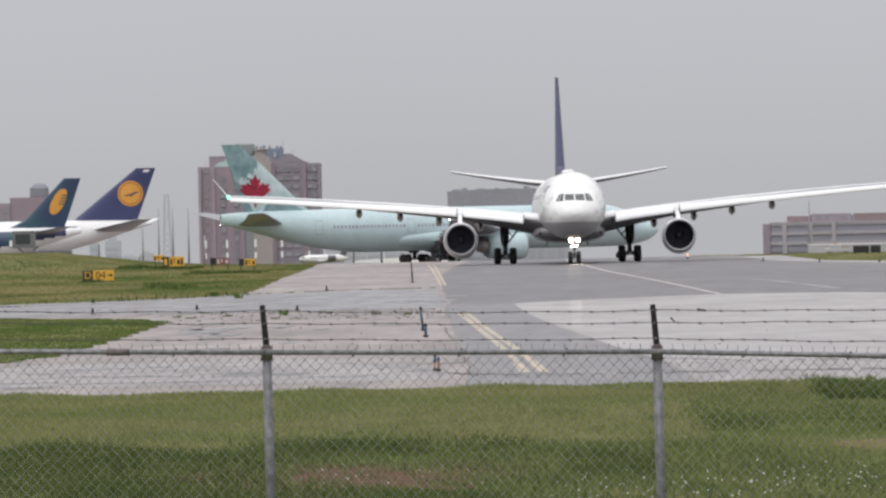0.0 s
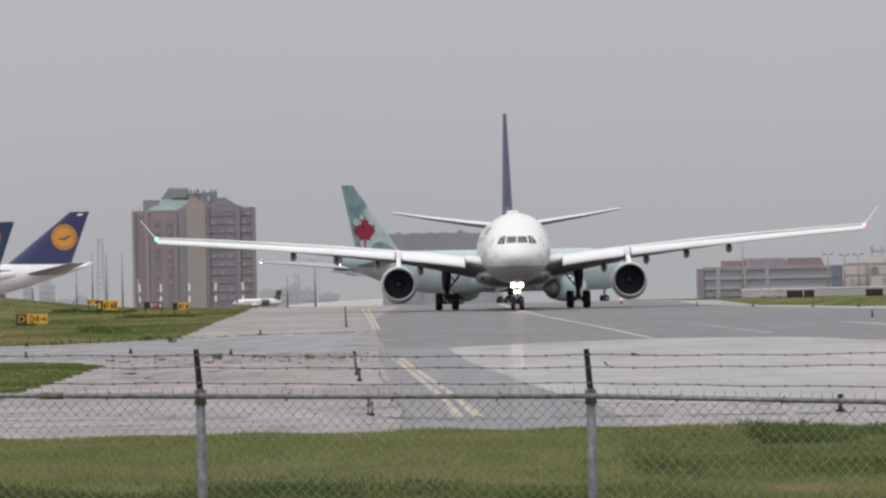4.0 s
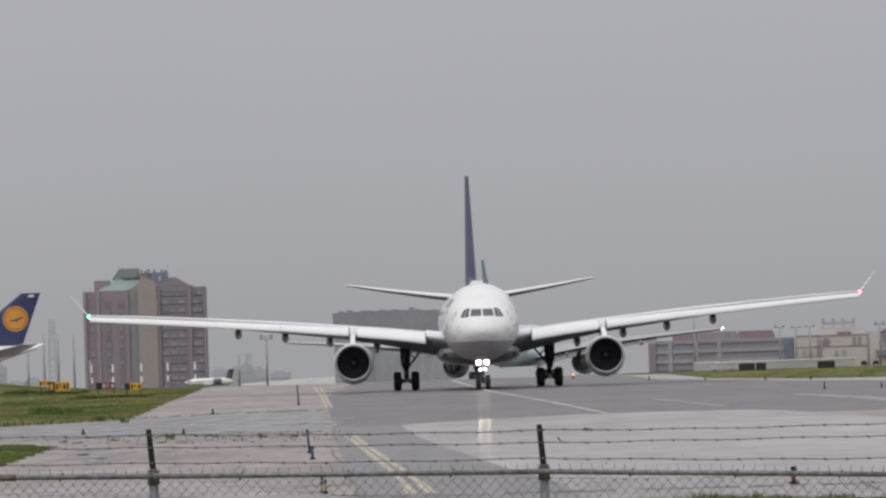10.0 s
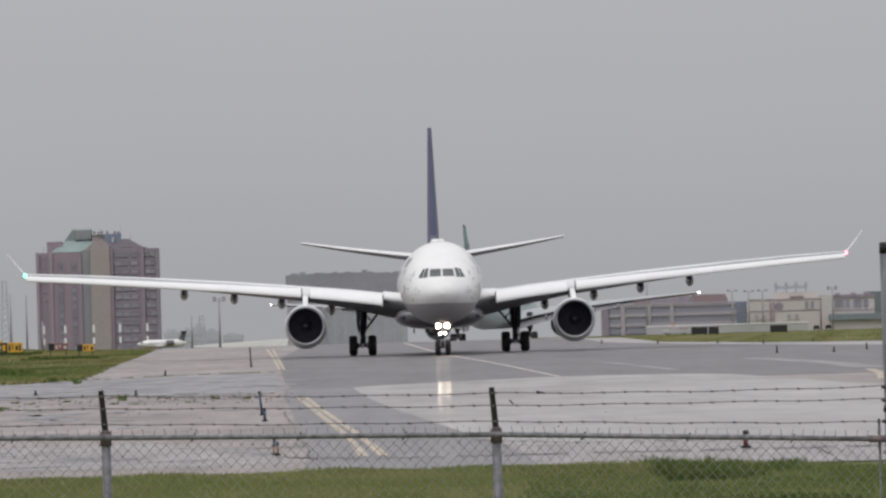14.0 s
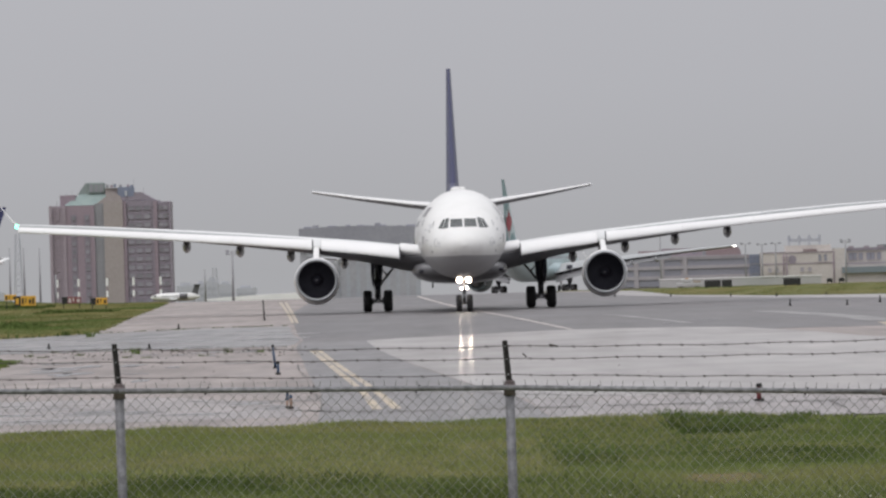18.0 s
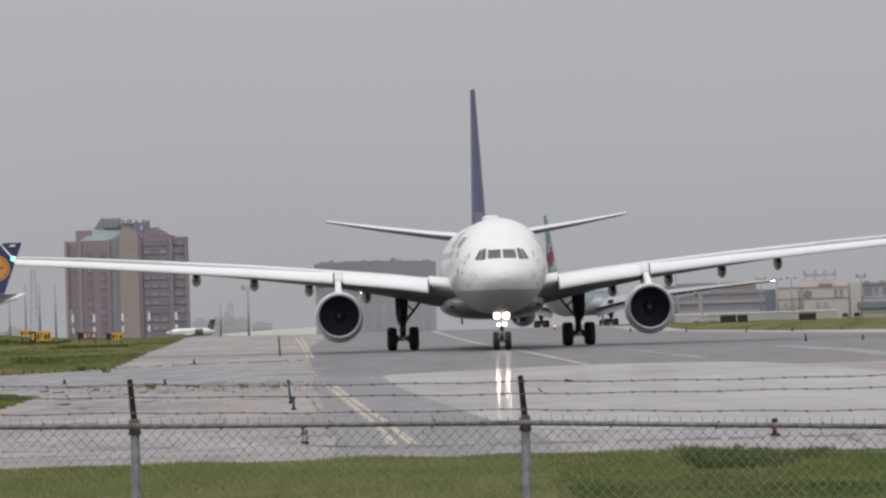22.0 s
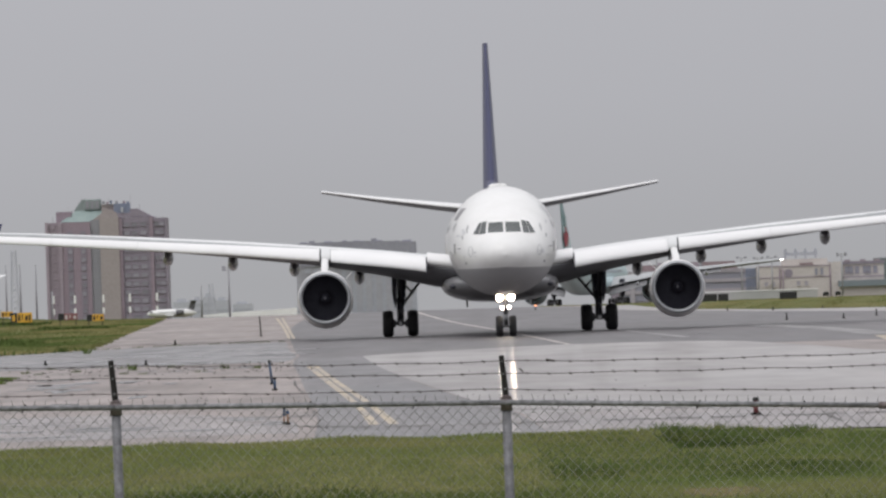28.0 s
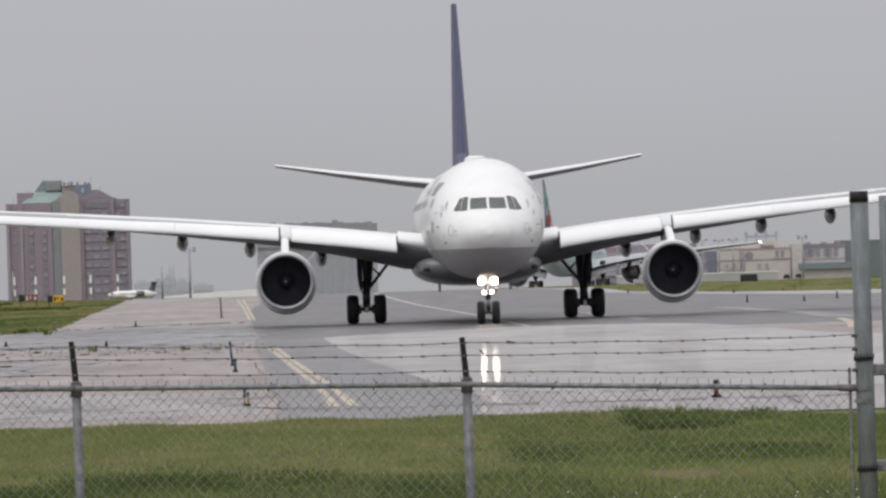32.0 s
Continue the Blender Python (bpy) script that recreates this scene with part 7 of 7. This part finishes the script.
for i in range(150):
    x, y = rng.uniform(-15, -4.5), rng.uniform(256, 284)
    bmesh.ops.create_icosphere(bm, subdivisions=1, radius=rng.uniform(0.015, 0.05), matrix=pose(x, y, 0.01))
for i in range(60):
    bmesh.ops.create_icosphere(bm, subdivisions=1, radius=rng.uniform(0.01, 0.03), matrix=pose(rng.uniform(-10, 6), rng.uniform(150, 240), 0.01))
tagged(part("grit", bm, M_TAR), "dark grit and clods scattered on the pavement", "debris", kind="stuff")
for x, y in ((36.2, 690), (37.6, 695)):
    t = thing("approach_light", "dark airfield light unit on the far grass", "light", pose(x, y, 0), group="airfield light units")
    part("housing", bbox(-0.28, 0.28, -0.2, 0.3, 0.25, 0.55, bevel=0.06), M_SIGNK, t)
    part("hood", bbox(-0.2, 0.2, -0.3, -0.15, 0.3, 0.62, bevel=0.04), M_SIGNK, t)
    for fx in (-0.2, 0.2):
        part("leg", btube((fx, 0.05, -0.1), (fx, 0.05, 0.3), 0.035, n=8), M_BLACKST, t)


# ---- chain-link fence ----
FENCE_Y = 57.6


def rail_z(x):
    return float(np.interp(x, [-14, -4.67, -2.57, 0.49, 3.5, 7], [2.42, 2.19, 2.14, 2.08, 1.96, 1.9]))


POSTS = [-11.75, -8.69, -5.63, -2.57, 0.49]
GATE_X = 3.605
fence = thing("fence", "galvanised chain-link fence topped with barbed wire", "fence", pose(0, FENCE_Y, 0))
for x in POSTS:
    z = rail_z(x)
    p = part("post", btube((x + 0.012, 0, -0.05), (x, 0, z + 0.02), 0.037, n=16), M_POST, fence, "galvanised fence post", True)
    bm = bmesh.new()
    tube(bm, (x, 0, z - 0.06), (x, 0, z + 0.035), 0.046, n=16)
    tube(bm, (x, 0, z + 0.03), (x, 0, z + 0.06), 0.046, 0.028, n=16)
    part("post_cap", bm, M_CLAMP, p, "rust-stained post clamp", True)
    part("barb_arm", btube((x, 0, z + 0.02), (x - 0.028, -0.02, z + 0.37), 0.026, 0.021, 10), M_BLACKST, p, "dark barbed wire arm")
    for dz in (0.105, 0.225, 0.325):
        xx = x - 0.028 * (dz - 0.02) / 0.35
        part("wire_clip", bbox(xx - 0.008, xx + 0.006, -0.050, -0.035, z + dz - 0.006, z + dz + 0.006, bevel=0.002), M_GALV, p, "bright wire clip")
for a, b in zip(POSTS, POSTS[1:] + [GATE_X - 0.08]):
    bm = bmesh.new()
    tube(bm, (a, -0.045, rail_z(a)), (b, -0.045, rail_z(b)), 0.021, n=12)
    rail = part("top_rail", bm, M_GALV, fence, "galvanised top rail", True)
    if b < 0 or b > 3:
        f = 0.62 if b < 0 else 0.99
        c = a + (b - a) * f
        part("rail_sleeve", btube((c - 0.09, -0.045, rail_z(c - 0.09)), (c + 0.09, -0.045, rail_z(c + 0.09)), 0.028, n=12), M_CLAMP, rail, "darker rail sleeve", True)
    # the mesh between two posts: zigzag wires hooked into each other, with twisted ends above the rail
    pitch, r = 0.0845, 0.0024
    verts, faces = [], []

    def wire(p, q, rr=r):
        p, q = np.array(p, float), np.array(q, float)
        d = (q - p) / np.linalg.norm(q - p)
        u = np.cross(d, (0, 1, 0))
        u /= np.linalg.norm(u)
        v = np.cross(d, u)
        k = len(verts)
        for e in (p, q):
            for i in range(3):
                an = 2 * math.pi * i / 3
                verts.append(e + rr * (math.cos(an) * u + math.sin(an) * v))
        for i in range(3):
            j = (i + 1) % 3
            faces.append((k + i, k + j, k + 3 + j, k + 3 + i))

    jit = random.Random(int(a * 100))
    n = 2 * int(round((b - a) / pitch))
    for i in range(n):
        x = a + (b - a) * (i + 0.5) / n
        top = rail_z(x) + 0.028
        half = (b - a) / n / 2
        z, k = top, i % 2
        while z > 0.02:
            s0, s1 = (half, -half) if k % 2 == 0 else (-half, half)
            wire((x + s0, 0.006 * (-1)**k, z), (x + s1, -0.006 * (-1)**k, z - pitch * 0.52))
            z -= pitch * 0.52
            k += 1
        if i % 2:
            continue
        hook = jit.choice((-1, 1)) * jit.uniform(0.004, 0.013)
        wire((x + half, 0, top), (x + half + hook * 0.4, -0.01, top + 0.022), 0.0028)
        wire((x + half + hook * 0.4, -0.01, top + 0.022), (x + half + hook, -0.015, top + 0.037), 0.0028)
    tagged(mesh_np("chain_link", verts, faces, M_WIRE, fence, "galvanised diamond wire mesh"), kind="stuff")
    for i in range(3):
        x = a + (b - a) * (0.22 + 0.27 * i)
        part("rail_tie", btube((x, -0.045, rail_z(x) - 0.035), (x + 0.03, -0.05, rail_z(x) + 0.03), 0.006, n=6), M_BLACKST, rail)


def strand(dz, sag, seed):
    """One strand of barbed wire with its barbs, post to post."""
    jit = random.Random(seed)
    bm = bmesh.new()
    stops = POSTS + [GATE_X - 0.06]
    for a, b in zip(stops, stops[1:]):
        za = rail_z(a) + dz
        zb = rail_z(b) + dz + (0.09 if b > 3 and dz > 0.15 else 0.03 if b > 3 else 0)
        n = 18
        pts = []
        for i in range(n + 1):
            f = i / n
            pts.append((a + (b - a) * f, -0.03, za + (zb - za) * f - sag * 4 * f * (1 - f) + 0.004 * math.sin(f * 19 + seed)))
        for p, q in zip(pts, pts[1:]):
            tube(bm, p, q, 0.0036, n=5)
        for i in range(n):
            x, y, z = pts[i]
            an = jit.uniform(-0.5, 0.5)
            tube(bm, (x - 0.014 * math.cos(an), y - 0.01, z - 0.016 * math.sin(an)), (x + 0.014 * math.cos(an), y + 0.01, z + 0.016 * math.sin(an)), 0.0025, n=5)
            tube(bm, (x - 0.009, y, z + 0.012), (x + 0.009, y, z - 0.012), 0.0026, n=5)
            tube(bm, (x - 0.010, y, z), (x + 0.010, y, z), 0.0055, n=6)
    tagged(part("barbed_wire", bm, M_BARB, fence, "rusty barbed wire strand"), kind="stuff")


strand(0.325, 0.015, 1)
strand(0.225, 0.004, 2)
strand(0.105, 0.012, 3)
part("wire_scrap", btube((0.60, -0.04, 2.345), (0.63, -0.03, 2.315), 0.006, n=6), M_BARB, fence, "twisted end of wire")
part("wire_scrap", btube((0.88, -0.035, 2.392), (0.81, -0.03, 2.408), 0.008, n=6), M_BARB, fence, "twisted end of wire")

gate_post = thing("gate_post", "thick weathered galvanised gate post with dark cap", "post", pose(GATE_X, FENCE_Y - 0.02, 0))
part("post", btube((0.012, 0, -0.1), (0, 0, 3.42), 0.072, n=24), M_GALV2, gate_post, smooth=True)
part("cap", btube((0, 0, 3.415), (0, 0, 3.50), 0.076, 0.072, 24), M_BLACKST, gate_post, "dark post cap", True)
for z in (2.17, 1.30, 1.94, 1.84):
    part("band", btube((0, 0, z), (0, 0, z + 0.03), 0.079, n=24), M_GALV if z in (1.94, 1.84) else M_BLACKST, gate_post, "dark wire band" if z in (2.17, 1.30) else "")
for z in (2.17, 1.30):
    for i in range(7):
        part("wire_end", btube((-0.07 + 0.023 * i, -0.075, z + 0.01), (-0.075 + 0.025 * i, -0.085, z + 0.055), 0.005, n=5), M_BLACKST, gate_post)
part("tension_bar", btube((-0.105, 0, 0.05), (-0.115, 0, 2.12), 0.011, n=8), M_GALV, gate_post, "flat steel tension bar")
for z, dz in ((2.37, 0), (2.265, 0), (2.10, 0)):
    part("wire_knot", btube((-0.09, -0.03, z), (-0.05, -0.04, z), 0.014, n=8), M_BARB, gate_post)

gate = thing("gate", "galvanised chain-link gate leaf beside the post", "gate", pose(GATE_X, FENCE_Y + 0.05, 0))
for x in (0.19, 3.2):
    part("upright", btube((x, 0, 0.08), (x, 0, 3.46), 0.030, n=16), M_GALV2, gate, smooth=True)
for z in (0.12, 1.75, 3.40):
    part("cross_rail", btube((0.19, 0, z), (3.2, 0, z), 0.022, n=12), M_GALV, gate, smooth=True)
for z in (1.3, 2.05):
    part("hinge", bbox(0.03, 0.20, -0.05, -0.0, z, z + 0.09, bevel=0.01), M_GALV, gate, "steel hinge strap")
verts, faces = [], []
for i in range(70):
    x = 0.23 + i * 0.0423
    k, z = i % 2, 3.38
    while z > 0.14:
        s0, s1 = (0.021, -0.021) if k % 2 == 0 else (-0.021, 0.021)
        wire((x + s0, 0.006 * (-1)**k, z), (x + s1, -0.006 * (-1)**k, z - 0.044))
        z -= 0.044
        k += 1
tagged(mesh_np("chain_link", verts, faces, M_WIRE, gate, "galvanised diamond wire mesh"), kind="stuff")


# ---- motion ----
def motions():
    # the white airliner: seconds, x, y, heading
    taxi = [(0, -1.48, 607.9, 1.49), (1, -1.25, 599.7, 1.32), (2, -1.03, 591.4, 1.15), (3, -0.81, 583.1, 1.05), (4, -0.70, 574.8, 0.89), (7, -0.24, 549.8, 0.79),
            (8, -0.02, 541.5, 0.86), (9, 0.18, 533.1, 0.85), (10, 0.33, 524.7, 0.81), (11, 0.46, 516.3, 0.75), (12, 0.57, 507.9, 0.63), (13, 0.67, 499.4, 0.54),
            (14, 0.79, 491.0, 0.51), (17, 1.05, 465.5, 0.43), (18, 1.25, 457.0, 0.57), (19, 1.51, 448.5, 0.80), (20, 1.82, 439.9, 1.07), (21, 2.12, 431.4, 1.24),
            (22, 2.42, 422.8, 1.21), (23, 2.64, 414.2, 1.03), (24, 2.83, 405.6, 0.89), (25, 3.06, 397.0, 0.85), (28, 3.28, 371.0, 0.24), (29, 3.41, 362.3, 0.40),
            (30, 3.55, 353.6, 0.60), (31, 3.72, 344.9, 0.69), (32, 3.96, 336.2, 0.77)]
    walk(airliner, [(t, pose(x, y, 0.012, 0, 0, h)) for t, x, y, h in taxi])
    # the teal airliner turns away, leaning outward while it turns: seconds, x and y under its main gear, heading
    turn = [(0, -23.25, 1049, 114.2), (1, -18.85, 1050.5, 121.4), (2, -14.4, 1052.6, 128.4), (3, -10.3, 1057, 135.4), (4, -6.7, 1063, 142.4), (6.5, -0.2, 1077, 160.0), (8, 2.6, 1081, 168.3), (9, 4.1, 1084, 170.8),
            (10, 5.2, 1088, 172.2), (14, 9.5, 1111, 172.0), (17, 12.8, 1128, 171.4), (20, 16.2, 1144, 170.8), (25, 21.0, 1164, 171.2), (28, 23.7, 1178, 171.5), (32, 27.4, 1197, 171.7)]
    rows = []
    for t, x, y, h in turn:
        a = radians(h)
        ox, oy = x + 25.9 * math.sin(a), y - 25.9 * math.cos(a)
        rows.append((t, pose(ox, oy, ground_z(y) + 0.03, 0, -0.66 * (1 - smoothstep(4, 10, t)), h)))
    walk(teal_airliner, rows)
    # wheels roll with the ground that the airliner covers
    ts = [r[0] for r in taxi]
    ys_ = [r[2] for r in taxi]
    for ob, at, r in WHEELS:
        steps = []
        for f in range(0, 32 * FPS + 1, 2):
            t = f / FPS
            steps.append((t, pose(*at) @ pose(0, 0, 0, math.degrees((ys_[0] - float(np.interp(t, ts, ys_))) / r), 0, 0)))
        walk(ob, steps)


motions()
